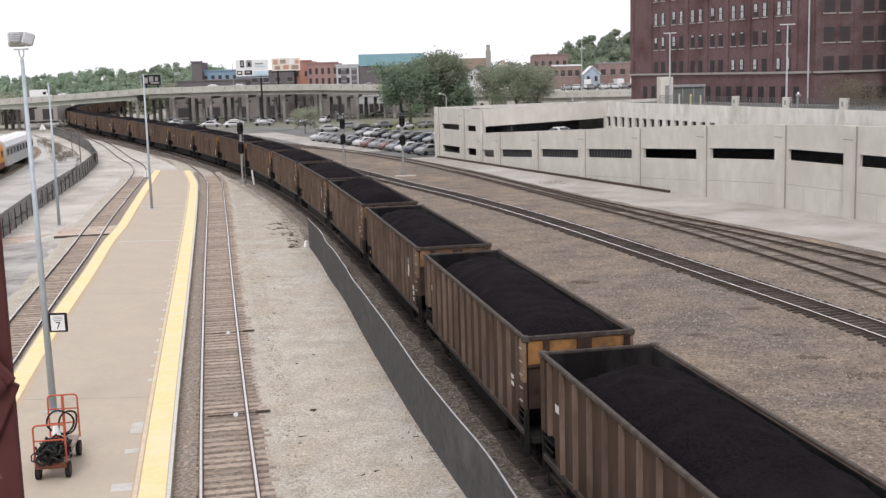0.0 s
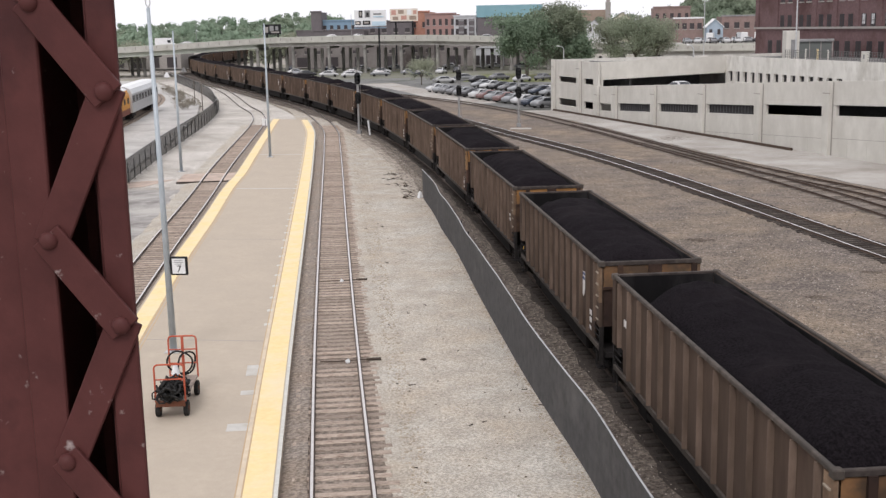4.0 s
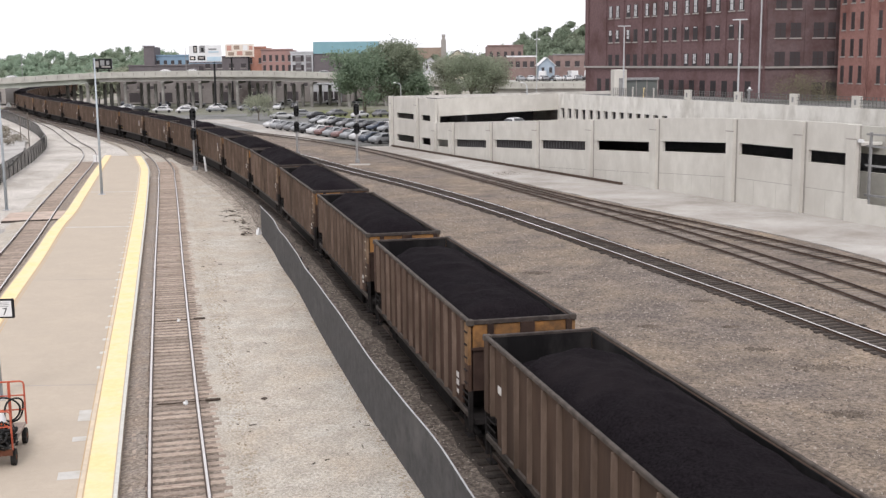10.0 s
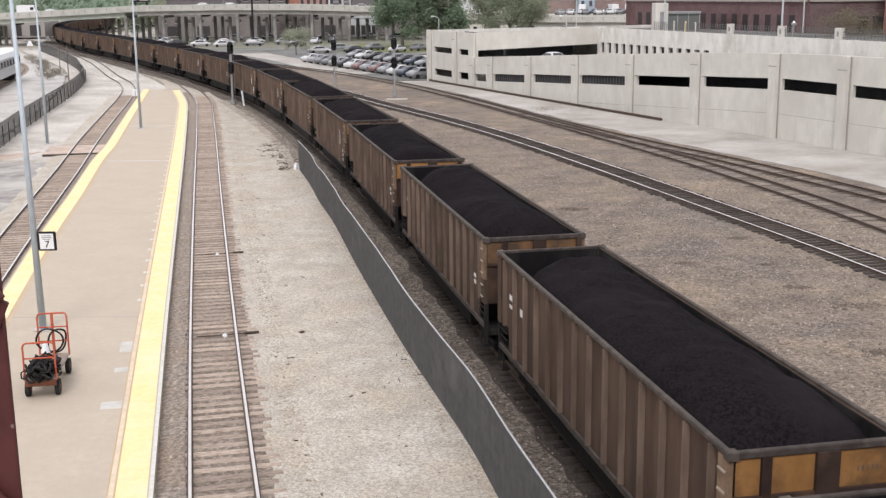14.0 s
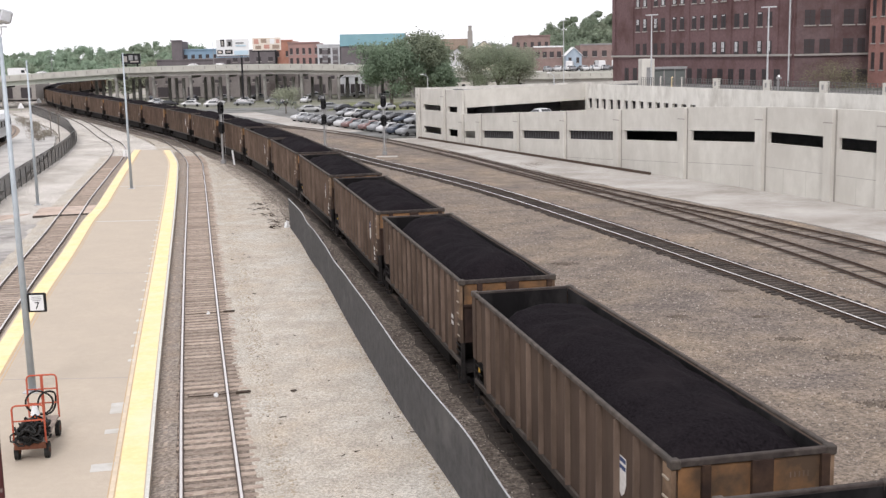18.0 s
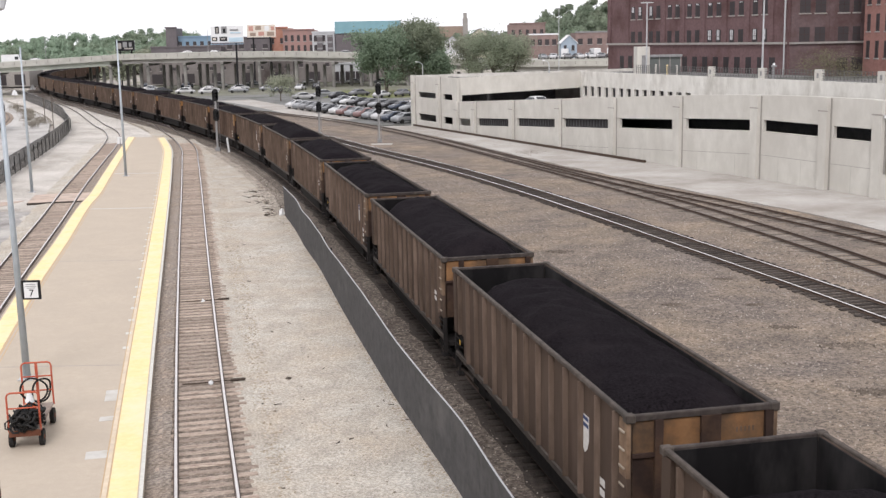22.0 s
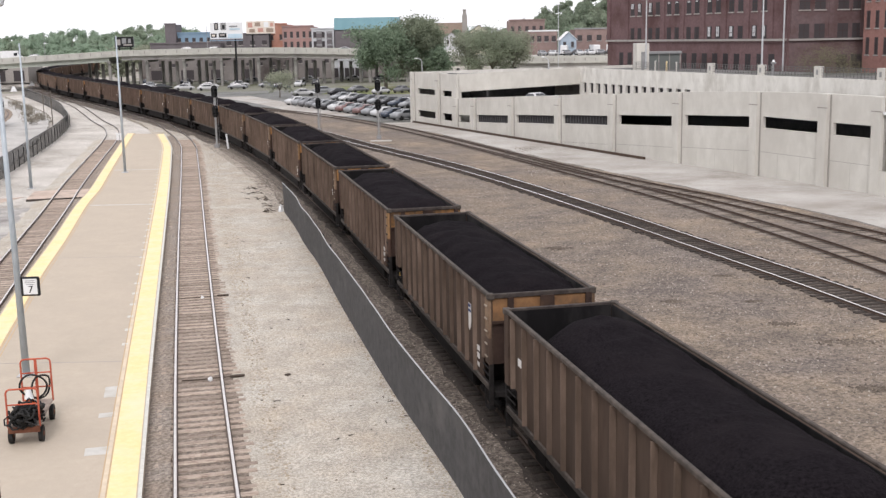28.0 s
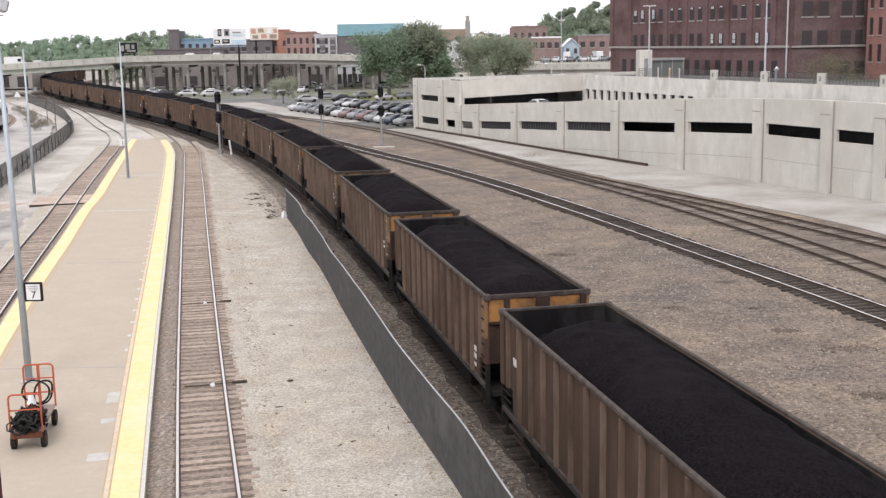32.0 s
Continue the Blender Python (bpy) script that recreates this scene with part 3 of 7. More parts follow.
zone("concrete_apron", [(48.2, 0), (33.2, 42), (25.6, 61.5), (23.5, 69.3), (19.0, 80.1), (15.6, 88.1), (8.7, 106), (0.7, 130), (-8.6, 153)],
     [(72, 0), (45, 42), (36, 61.5), (32.5, 69.3), (29.3, 78), (25.8, 86), (17.1, 106), (6.5, 130), (-3.5, 153)], GROUND + 0.03, M_APRON, "pale dusty concrete apron along the parking garage", "pavement")
zone("far_lot", [(-8.4, 153.2), (-25.5, 184.2), (-62, 248.2)], [(14, 158), (2, 200), (-8, 262)], GROUND + 0.02, M_LOT, "grey asphalt car park beside the tracks", "car park")
zone("verge", [(24, 262.5), (-62, 249), (-80, 256)], [(40, 345), (-60, 340), (-98, 320)], GROUND + 0.025, M_VERGE, "dusty verge with thin grass before the overpass", "verge", n=20)
zone("access_road", [(-44.3, 227.6), (-33.5, 205.1), (-23.3, 179.2), (-16.5, 165)], [(-38, 230), (-28.5, 207), (-18.5, 182), (-12, 167)], GROUND + 0.034, M_APRON, "pale paved access lane beside the tracks", "road", n=20, wobble=0.2)
zone("lawn", [(-24, 231), (-6, 226), (13, 221)], [(-23, 262), (-4, 262), (16, 262)], GROUND + 0.03, M_GRASS, "patchy green lawn under the trees", "grass", n=16)
zone("yard_gravel", [(-41.5, 139), (-46.5, 160), (-60.5, 198), (-92, 258)], [(-29.2, 126), (-33.9, 138), (-42.5, 160), (-58.5, 196), (-91, 256)], GROUND + 0.012, M_YARD_GRAVEL, "pale trodden gravel between the converging tracks", "gravel", n=40, wobble=0.2)
zone("left_yard", [(-40, 0), (-60, 60), (-85, 120), (-125, 200), (-150, 290)], [(-17.5, 0), (-28.6, 56), (-35.5, 84), (-43.6, 120), (-60, 176), (-95, 250)], GROUND + 0.01, M_ASPHALT, "worn grey asphalt yard behind the fence", "pavement")
zone("left_strip", [(-17.2, 0), (-28.4, 56), (-35.3, 84), (-43.3, 120), (-59.5, 176), (-94, 250)], [(-6.0, 0), (-18.2, 48), (-21.9, 64.5), (-24.4, 75), (-27.6, 91), (-32.3, 113.4), (-34.5, 129), (-37, 142.5), (-43.0, 160), (-60.0, 198), (-91, 255)], GROUND + 0.015, M_YARD_GRAVEL, "pale trodden gravel and broken paving beside the track", "gravel")

M_TIE_GREY = mat("grey_weathered_tie", (0.09, 0.076, 0.066), (0.22, 0.19, 0.165), 5.0, 0.95, bump=0.01, bscale=20, vary=0.6, stretch=(1, 6, 1))
tie_mesh = {}


def tie_data(material):
    if material.name not in tie_mesh:
        bm = box(-0.125, 0.125, -1.27, 1.27, TIE_TOP - 0.16, TIE_TOP, None, 0.02)
        tie_mesh[material.name] = mesh_of(bm, "tie", material)
    return tie_mesh[material.name]


TRACKS = []


def track(name, pts, head, tie, bed, label, bed_half=1.62, singles=(0, 0), bed_z=GROUND + 0.03, far=270):
    line = spline(pts, 1.5)
    root = empty(name, label, "railway track", kind="structure")
    if bed:
        wide = spline(pts, 0.8)
        wide = wide[wide[:, 1] < far]
        half = [np.array([bed_half + 0.22 * noise.noise(Vector((i * 0.5, q * 9.0, 2.0))) + 0.12 * noise.noise(Vector((i * 1.7, q * 9.0, 5.0))) for i in range(len(wide))])[:, None] for q in (1, 2)]
        nl = offset(wide, 1.0) - wide
        part("ballast_bed", ribbon(wide + nl * half[0], wide - nl * half[1], GROUND - 0.3, bed_z), bed, root)
    for side in (-1, 1):
        o = side * 0.7525
        rail = part("rail", sweep(line, [(o - 0.075, TIE_TOP), (o + 0.075, TIE_TOP), (o + 0.03, TIE_TOP + 0.03), (o + 0.03, -0.035), (o + 0.037, -0.005), (o - 0.037, -0.005), (o - 0.03, -0.035), (o - 0.03, TIE_TOP + 0.03)]), M_RAIL, root)
        part("rail_head", sweep(line, [(o - 0.04, -0.006), (o + 0.04, -0.006), (o + 0.036, 0.003), (o - 0.036, 0.003)]), head, rail, "bright worn running surface")
    TRACKS.append((root, pts, tie, singles, far))
    return root


track("railway_track_1", PLATFORM_TRACK, M_RAIL_TOP, M_TIE, M_PLATFORM_BED, "platform track with brown timber ties and bright rails", 1.22, singles=(24, 130), far=131, bed_z=TIE_TOP - 0.028)
track("railway_track_2", LEFT_TRACK, M_RAIL_TOP, M_TIE, M_PLATFORM_BED, "outer platform track with weathered ties", 1.22, singles=(44, 120), far=133, bed_z=TIE_TOP - 0.024)
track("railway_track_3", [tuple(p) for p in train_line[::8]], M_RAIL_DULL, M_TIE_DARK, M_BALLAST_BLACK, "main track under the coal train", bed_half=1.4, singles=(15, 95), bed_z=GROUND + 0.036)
track("railway_track_4", MAIN_TRACK, M_RAIL_BRIGHT, M_TIE_DARK, M_OILY, "main track with dark ties and shiny rails", 1.12, singles=(36, 130))
track("railway_track_5", SIDING_A, M_RAIL_DULL, M_TIE_GREY, None, "siding with rusty rails and pale ties", singles=(42, 110))
track("railway_track_6", SIDING_B, M_RAIL_DULL, M_TIE_GREY, None, "rusty siding joining beside the concrete apron", singles=(50, 110))

# grit level with the tie tops, which hides the tie ends
def shoulder(name, pts, side, inner, outer, y0, y1, material, label, seed):
    line = spline(pts, 0.6)
    line = line[(line[:, 1] > y0) & (line[:, 1] < y1)]
    out = (offset(line, 1.0) - line) * side
    near = np.array([inner + 0.16 * noise.noise(Vector((i * 0.45, 3.0, seed))) + 0.07 * noise.noise(Vector((i * 1.9, 5.0, seed))) for i in range(len(line))])[:, None]
    rim = np.array([outer + 0.25 * noise.noise(Vector((i * 0.3, 11.0, seed))) for i in range(len(line))])[:, None]
    top = TIE_TOP + (0.012 if inner < 1 else -0.02)
    bm, prev = bmesh.new(), None
    for a, b in zip(line + out * rim, line + out * near):
        q = [bm.verts.new((*a, GROUND - 0.3)), bm.verts.new((*a, GROUND + 0.022)), bm.verts.new((*(0.3 * a + 0.7 * b), top)), bm.verts.new((*b, top)), bm.verts.new((*b, GROUND - 0.3))]
        if prev:
            for k in range(4):
                bm.faces.new((prev[k], prev[k + 1], q[k + 1], q[k]))
        prev = q
    bmesh.ops.recalc_face_normals(bm, faces=bm.faces)
    return thing(name, bm, material, label, "gravel", kind="structure")


shoulder("track_shoulder", PLATFORM_TRACK, 1, 0.86, 1.6, 4, 137, M_SHOULDER, "brown grit shoulder between the rail and the platform", 8.0)
shoulder("track_shoulder", PLATFORM_TRACK, -1, 1.16, 1.75, 4, 137, M_GRAVEL, "pale gravel packed against the tie ends", 12.0)
shoulder("track_shoulder", LEFT_TRACK, -1, 0.86, 1.75, 20, 131, M_SHOULDER, "brown grit shoulder between the outer rail and the platform", 9.0)
shoulder("track_shoulder", LEFT_TRACK, 1, 0.84, 1.9, 20, 134, M_GRAVEL, "pale gravel shoulder packed against the outer rail", 10.0)

# ---- platform ----
PLAT_R = [(0.75, -10), (-7.7, 27.4), (-10.45, 39.7), (-15.6, 63.2), (-21.3, 89.2), (-26.2, 111.1), (-28.6, 121.4), (-33.3, 138.1)]
PLAT_L = [(-5.7, -10), (-18.1, 45.0), (-20.0, 53.5), (-22.2, 64.2), (-25.3, 78.6), (-26.5, 85.2), (-28.9, 96.4), (-32.9, 115.0), (-37.9, 138.6)]
PLAT_Z = 0.1
plat_r, plat_l = spline(PLAT_R, 1.0), spline(PLAT_L, 1.0)
platform = thing("platform", ribbon(resample(plat_l, 150), resample(plat_r, 150), GROUND - 0.3, PLAT_Z), M_PLATFORM, "long tan concrete station platform with yellow edge strips", "platform", kind="structure")


def plat_strip(name, line, d0, d1, material, label, dz):
    part(name, ribbon(offset(line, d0), offset(line, d1), PLAT_Z - 0.02, PLAT_Z + dz), material, platform, label)


plat_strip("edge_band", plat_r, 0.1, 0.002, M_EDGE, "pale concrete edge", 0.004)
plat_strip("yellow_strip", plat_r, 0.84, 0.135, M_YELLOW, "yellow tactile warning strip", 0.008)
plat_strip("cream_border", plat_r, 1.0, 0.885, M_BORDER, "worn cream border beside the yellow strip", 0.0028)
plat_strip("tan_joint", plat_r, 0.88, 0.845, M_RUST_LINE, "orange joint line", 0.0072)
plat_strip("tan_joint", plat_r, 1.035, 1.005, M_RUST_LINE, "thin orange line", 0.0072)
plat_strip("yellow_strip", plat_l, -0.08, -0.78, M_YELLOW, "yellow tactile warning strip", 0.008)
plat_strip("tan_joint", plat_l, -0.80, -0.88, M_RUST_LINE, "tan joint line", 0.004)
plat_strip("tan_joint", plat_l, -0.96, -1.0, M_RUST_LINE, "thin tan line", 0.004)
M_PATCH = mat("repair_mortar", (0.43, 0.415, 0.385), (0.53, 0.515, 0.48), 4.0, 0.85, spots=(0.4, 0.37, 0.32), spot_scale=2.0, spot_amount=0.45)
notch = mesh_of(box(-0.11, 0.11, -0.16, 0.16, PLAT_Z - 0.01, PLAT_Z + 0.005), "patch", M_EDGE)
inner = offset(plat_r, 1.05)
for i in range(0, 36):
    y = 41 + 2.15 * i
    x = float(np.interp(y, inner[:, 1], inner[:, 0]))
    ob = new("repair_patch", notch)
    ob.parent, ob.matrix_basis = platform, pose(x, y, 0, 0, 0, 13)
for y, sx, sy in ((29.82, 0.62, 0.6), (32.88, 0.45, 0.42), (35.18, 0.42, 1.15)):
    x = float(np.interp(y, inner[:, 1], inner[:, 0])) - sx / 2 + 0.06
    part("repair_patch", box(-sx / 2, sx / 2, -sy / 2, sy / 2, PLAT_Z - 0.01, PLAT_Z + 0.005, pose(x, y, 0, 0, 0, 13)), M_PATCH, platform, "pale concrete repair patch")
for y in (21.0, 38.7, 58.4, 77.6, 99.0):
    a, b = float(np.interp(y, plat_l[:, 1], plat_l[:, 0])) + 1.0, float(np.interp(y, plat_r[:, 1], plat_r[:, 0])) - 1.0
    part("expansion_joint", box(a, b, y - (0.025 if y < 60 else 0.16), y + (0.025 if y < 60 else 0.16), PLAT_Z - 0.01, PLAT_Z + 0.0022), M_STONE if y < 60 else M_PATCH, platform, "narrow expansion joint")
# paved foot crossing over the outer platform track
M_CROSSING = mat("pinkish_crossing_concrete", (0.41, 0.32, 0.265), (0.5, 0.4, 0.335), 2.0, 0.9, bump=0.004, bscale=30, spots=(0.3, 0.26, 0.225), spot_scale=0.8, spot_amount=0.45, vary=0.08)
crossing = empty("foot_crossing", "pinkish concrete slabs laid over the outer track", "crossing", "", pose(-28.0, 85.0, 0, 0, 0, 12.6), "structure")
for x0, x1 in ((-2.6, -0.83), (-0.66, 0.66), (0.83, 1.75)):
    for y0 in (-2.3, -0.76, 0.78):
        part("slab", box(x0, x1, y0, y0 + 1.5, GROUND - 0.1, -0.02, None, 0.015), M_CROSSING, crossing)
part("edge_timber", box(-2.6, 1.75, -2.55, -2.33, GROUND - 0.1, -0.03, None, 0.02), M_TIE_DARK, crossing, "dark strip along the slab edge")
zone("foot_path", [(-34.6, 82.6), (-33.0, 83.6), (-30.6, 84.6)], [(-33.4, 79.2), (-32.2, 80.4), (-30.2, 81.4)], GROUND + 0.04, M_CROSSING, "trodden pinkish path from the crossing to the fence", "path", n=10, wobble=0.3)
zone("asphalt_patch", [(-21.5, 30), (-28.2, 56), (-30.6, 68), (-33.4, 79.0)], [(-17.8, 30), (-22.3, 52.9), (-25.3, 64.6), (-29.0, 80.4)], GROUND + 0.028, M_PATCHED, "grey worn asphalt patch beside the fence", "pavement", n=30, wobble=0.8)


# ---- fences ----
M_YARD_MESH = mat("grey_fence_mesh", (0.065, 0.063, 0.061), (0.12, 0.116, 0.112), 2.0, 0.9, spots=(0.07, 0.068, 0.066), spot_scale=0.5, spot_amount=0.4, stretch=(1, 1, 0.6))


def screen_fence(name, pts, height, post_step, label, sag, screen_mat, rail_mat, z0=GROUND):
    line = spline(pts, 0.75)
    root = empty(name, label, "fence")
    n = len(line)
    tops = [height + sag * noise.noise(Vector((i * 0.16, 3.1, 0.7))) for i in range(n)]
    lean = [sag * 1.2 * noise.noise(Vector((i * 0.13, 9.1, 2.7))) for i in range(n)]
    t = offset(line, 1.0) - line
    bm = bmesh.new()
    prev = None
    for i in range(n):
        x, y = line[i]
        q = [bm.verts.new((x + t[i][0] * d, y + t[i][1] * d, z)) for d, z in ((0.015, z0), (0.015 + lean[i], tops[i]), (-0.015 + lean[i], tops[i]), (-0.015, z0))]
        if prev:
            for k in range(4):
                bm.faces.new((prev[k], prev[(k + 1) % 4], q[(k + 1) % 4], q[k]))
        else:
            bm.faces.new(q)
        prev = q
    bm.faces.new(prev[::-1])
    bmesh.ops.recalc_face_normals(bm, faces=bm.faces)
    part("screen", bm, screen_mat, root)
    part("top_rail", tube([(line[i][0] + t[i][0] * lean[i], line[i][1] + t[i][1] * lean[i], tops[i] + 0.02) for i in range(n)], 0.022, 5), rail_mat, root, "thin top rail")
    post = mesh_of(rod((0, 0, z0), (0, 0, height - 0.2), 0.035, None, 6), "post", M_BLACK)
    step = max(1, int(post_step / 0.75))
    for i in range(0, n, step):
        ob = new("post", post)
        ob.parent, ob.matrix_basis = root, pose(line[i][0] - t[i][0] * 0.16, line[i][1] - t[i][1] * 0.16, 0)
    return root


def see_through(m, share):
    """Let part of the light pass between the wires."""
    nt = m.node_tree
    tr, mx = nt.nodes.new("ShaderNodeBsdfTransparent"), nt.nodes.new("ShaderNodeMixShader")
    mx.inputs[0].default_value = share
    nt.links.new(nt.nodes["Principled BSDF"].outputs[0], mx.inputs[1])
    nt.links.new(tr.outputs[0], mx.inputs[2])
    nt.links.new(mx.outputs[0], nt.nodes["Material Output"].inputs["Surface"])


see_through(M_YARD_MESH, 0.42)
see_through(M_SCREEN, 0.1)
screen_fence("screened_fence", [(6.3, 0), (4.2, 9), (1.25, 22.3), (0.25, 27.3), (-0.75, 31.4), (-1.7, 35.3), (-4.3, 47.0), (-6.4, 57), (-7.8, 62.9), (-9.0, 68.5), (-10.6, 75.2)], 1.78, 3.0,
             "chain-link fence hung with dark grey screen, top rail bowed", 0.1, M_SCREEN, M_GALV)
screen_fence("yard_fence", [(-26.5, 50), (-30, 66), (-33.7, 81.4), (-37.6, 98.5), (-41.3, 116.5), (-44.4, 131.5), (-47.8, 146), (-49.7, 153.4), (-50.3, 155.7), (-51.1, 158.0), (-53.9, 165.5), (-60.5, 183.6), (-74, 214.8), (-90, 249.3)], 1.62, 3.0,
             "dark metal yard fence with posts and grey mesh", 0.01, M_YARD_MESH, M_GREY)


# ---- loose stones, weeds and twigs ----
def scatter(name, regions, count, sizes, material, label, category, seed, flat=0.6, reach=None):
    r = random.Random(seed)
    verts, faces = [], []
    for _ in range(count):
        left, right = r.choice(regions)
        y = r.uniform(*reach) if reach else r.uniform(16, 115) if r.random() < 0.75 else r.uniform(16, 60)
        a, b = float(np.interp(y, left[:, 1], left[:, 0])), float(np.interp(y, right[:, 1], right[:, 0]))
        x, s = r.uniform(a, b), r.uniform(*sizes) * (0.6 if r.random() < 0.6 else 1.3)
        n0, k = len(verts), 5
        rot = r.uniform(0, 6.28)
        for q in range(k):
            t = rot + q * 2 * math.pi / k
            verts.append((x + s * r.uniform(0.6, 1.2) * math.cos(t), y + s * r.uniform(0.6, 1.2) * math.sin(t), GROUND))
        verts.append((x + r.uniform(-0.3, 0.3) * s, y, GROUND + 0.03 + s * flat))
        faces += [(n0 + q, n0 + (q + 1) % k, n0 + k) for q in range(k)]
    me = bpy.data.meshes.new(name)
    me.from_pydata(verts, [], faces)
    me.materials.append(material)
    return tagged(new(name, me), label, category, kind="stuff")


L = lambda pts: spline(pts, 2.0)
field = (L([(12.2, 5), (7.0, 27), (0.6, 56), (-3.8, 75), (-8.4, 92), (-13.2, 108), (-19, 126)]), L([(30, 5), (21.2, 27), (14.6, 51), (11.6, 60), (8.2, 71), (2.4, 89), (-2.6, 103), (-10, 120)]))
field_b = (L([(25, 20), (19.6, 44), (15.5, 59.6), (12.2, 71), (6.5, 89)]), L([(26.6, 20), (22.5, 40), (18, 60), (14.8, 73), (8, 97)]))
strip = (L([(1.5, 0), (-4.9, 28.5), (-12.4, 63.4), (-18.1, 89), (-23, 111.5)]), L([(5.8, 0), (0, 27.3), (-6.7, 58), (-10.7, 75.3), (-20.5, 111)]))
bank = (L([(6.6, 0), (0.6, 27.3), (-6, 58), (-10.3, 74), (-19, 108)]), L([(8.6, 0), (2.4, 27), (-4.2, 56), (-8.6, 74), (-17.6, 108)]))
scatter("ballast_stones", [field, field, field, field_b, bank], 20000, (0.02, 0.05), mat("pale_loose_stone", (0.2, 0.172, 0.148), (0.44, 0.395, 0.345), 1.0, 0.95), "loose pale ballast stones", "stones", 21)
scatter("dark_clods", [field, field, field_b, bank], 6000, (0.03, 0.075), mat("dark_clod", (0.075, 0.06, 0.05), (0.14, 0.115, 0.095), 1.0, 0.95), "dark dry weeds and clods in the ballast", "weeds", 22, 0.35)
scatter("gravel_stones", [strip], 9000, (0.02, 0.04), mat("gravel_stone", (0.27, 0.245, 0.22), (0.48, 0.45, 0.41), 1.0, 0.95), "loose gravel stones", "stones", 23)
scatter("gravel_litter", [strip], 900, (0.02, 0.06), mat("brown_litter", (0.11, 0.088, 0.066), (0.24, 0.2, 0.155), 1.0, 0.95, island=0.3), "brown dry litter on the gravel", "litter", 26, 0.3)
rim_gravel = (L([(5.9, 0), (-0.3, 27.3), (-6.9, 58), (-11.2, 74), (-16.6, 92), (-21.4, 108), (-27.2, 126)]), L([(6.7, 0), (0.5, 27.3), (-6.1, 58), (-9.2, 74), (-13.9, 92), (-18.6, 108), (-24.6, 126)]))
fringe = (L([(-10.9, 74), (-15.4, 92), (-20.3, 108), (-26.4, 126)]), L([(-9.4, 74), (-14.0, 92), (-18.8, 108), (-24.8, 126)]))
track_edge = (L([(1.3, 0), (-4.9, 28.5), (-12.4, 63.4), (-18.1, 89), (-23, 111.5)]), L([(2.1, 0), (-4.1, 28.5), (-11.5, 63.4), (-17.0, 89), (-21.9, 111.5)]))
scatter("tan_grit", [rim_gravel, track_edge], 8000, (0.03, 0.08), mat("tan_grit_clod", (0.22, 0.18, 0.13), (0.37, 0.31, 0.235), 1.0, 0.95), "tan dry grit and grass litter along the fence foot and track", "grit", 24, 0.2)
scatter("fringe_grit", [fringe], 9000, (0.05, 0.14), mat("fringe_grit_stone", (0.16, 0.135, 0.11), (0.4, 0.36, 0.31), 1.0, 0.95, island=0.3), "mixed tan and grey grit between gravel and dark ballast", "grit", 25, 0.15, (75, 126))
rs = random.Random(77)
M_STICK = mat("dark_stick", (0.04, 0.03, 0.025), (0.09, 0.07, 0.055), 4.0, 0.9)
for i in range(28):
    y = rs.choice((rs.uniform(24, 75), rs.uniform(24, 45)))
    a, b = float(np.interp(y, strip[0][:, 1], strip[0][:, 0])), float(np.interp(y, strip[1][:, 1], strip[1][:, 0]))
    x, t, ln = rs.uniform(a, b), rs.uniform(0, 6.28), rs.uniform(0.06, 0.24)
    thing("twig", rod((x, y, GROUND + 0.035), (x + ln * math.cos(t), y + ln * math.sin(t), GROUND + 0.05), 0.02, 0.01, 5), M_STICK, "short dark twig on the pale gravel", "twig", "twigs on the gravel")


def clump(name, x, y, r, h, material, label, category, seed, z=GROUND):
    q = random.Random(seed)
    bm = bmesh.new()
    bmesh.ops.create_icosphere(bm, subdivisions=3, radius=1.0)
    for v in bm.verts:
        k = 1 + 0.55 * noise.noise(v.co * 2.3 + Vector((seed, 0, 0))) + 0.25 * noise.noise(v.co * 7)
        v.co = Vector((x + v.co.x * r * k, y + v.co.y * r * k * 1.4, z + max(-0.02, v.co.z * h * k)))
    return thing(name, bm, material, label, category)


for i, (x, y, r, h) in enumerate(((-11.9, 77.5, 0.35, 0.3), (-12.9, 80.5, 0.4, 0.35), (-13.9, 84.0, 0.3, 0.3), (-11.6, 74.9, 0.25, 0.3), (-14.6, 87, 0.3, 0.25))):
    q = random.Random(40 + i)
    bm = bmesh.new()
    for _ in range(22):
        a, c = q.uniform(0, 6.28), Vector((x + q.gauss(0, r), y + q.gauss(0, r * 1.6), GROUND + q.uniform(0.02, 0.02 + h * 0.5)))
        d = Vector((math.cos(a), math.sin(a), q.uniform(-0.15, 0.3))) * q.uniform(0.15, 0.4)
        add_rod(bm, c - d * 0.5, c + d * 0.5, 0.025, 0.01, 4)
    thing("brush_pile", bm, M_STICK, "low pile of dark dry brush at the fence end", "brush", kind="stuff")
for i, (x, y, r, h) in enumerate(((-5.4, 37.6, 0.11, 0.06), (-10.9, 53.5, 0.13, 0.06))):
    clump("weed_clump", x, y, r, h, M_STICK, "small dark dry weed clump on the ground", "weed", 60 + i)
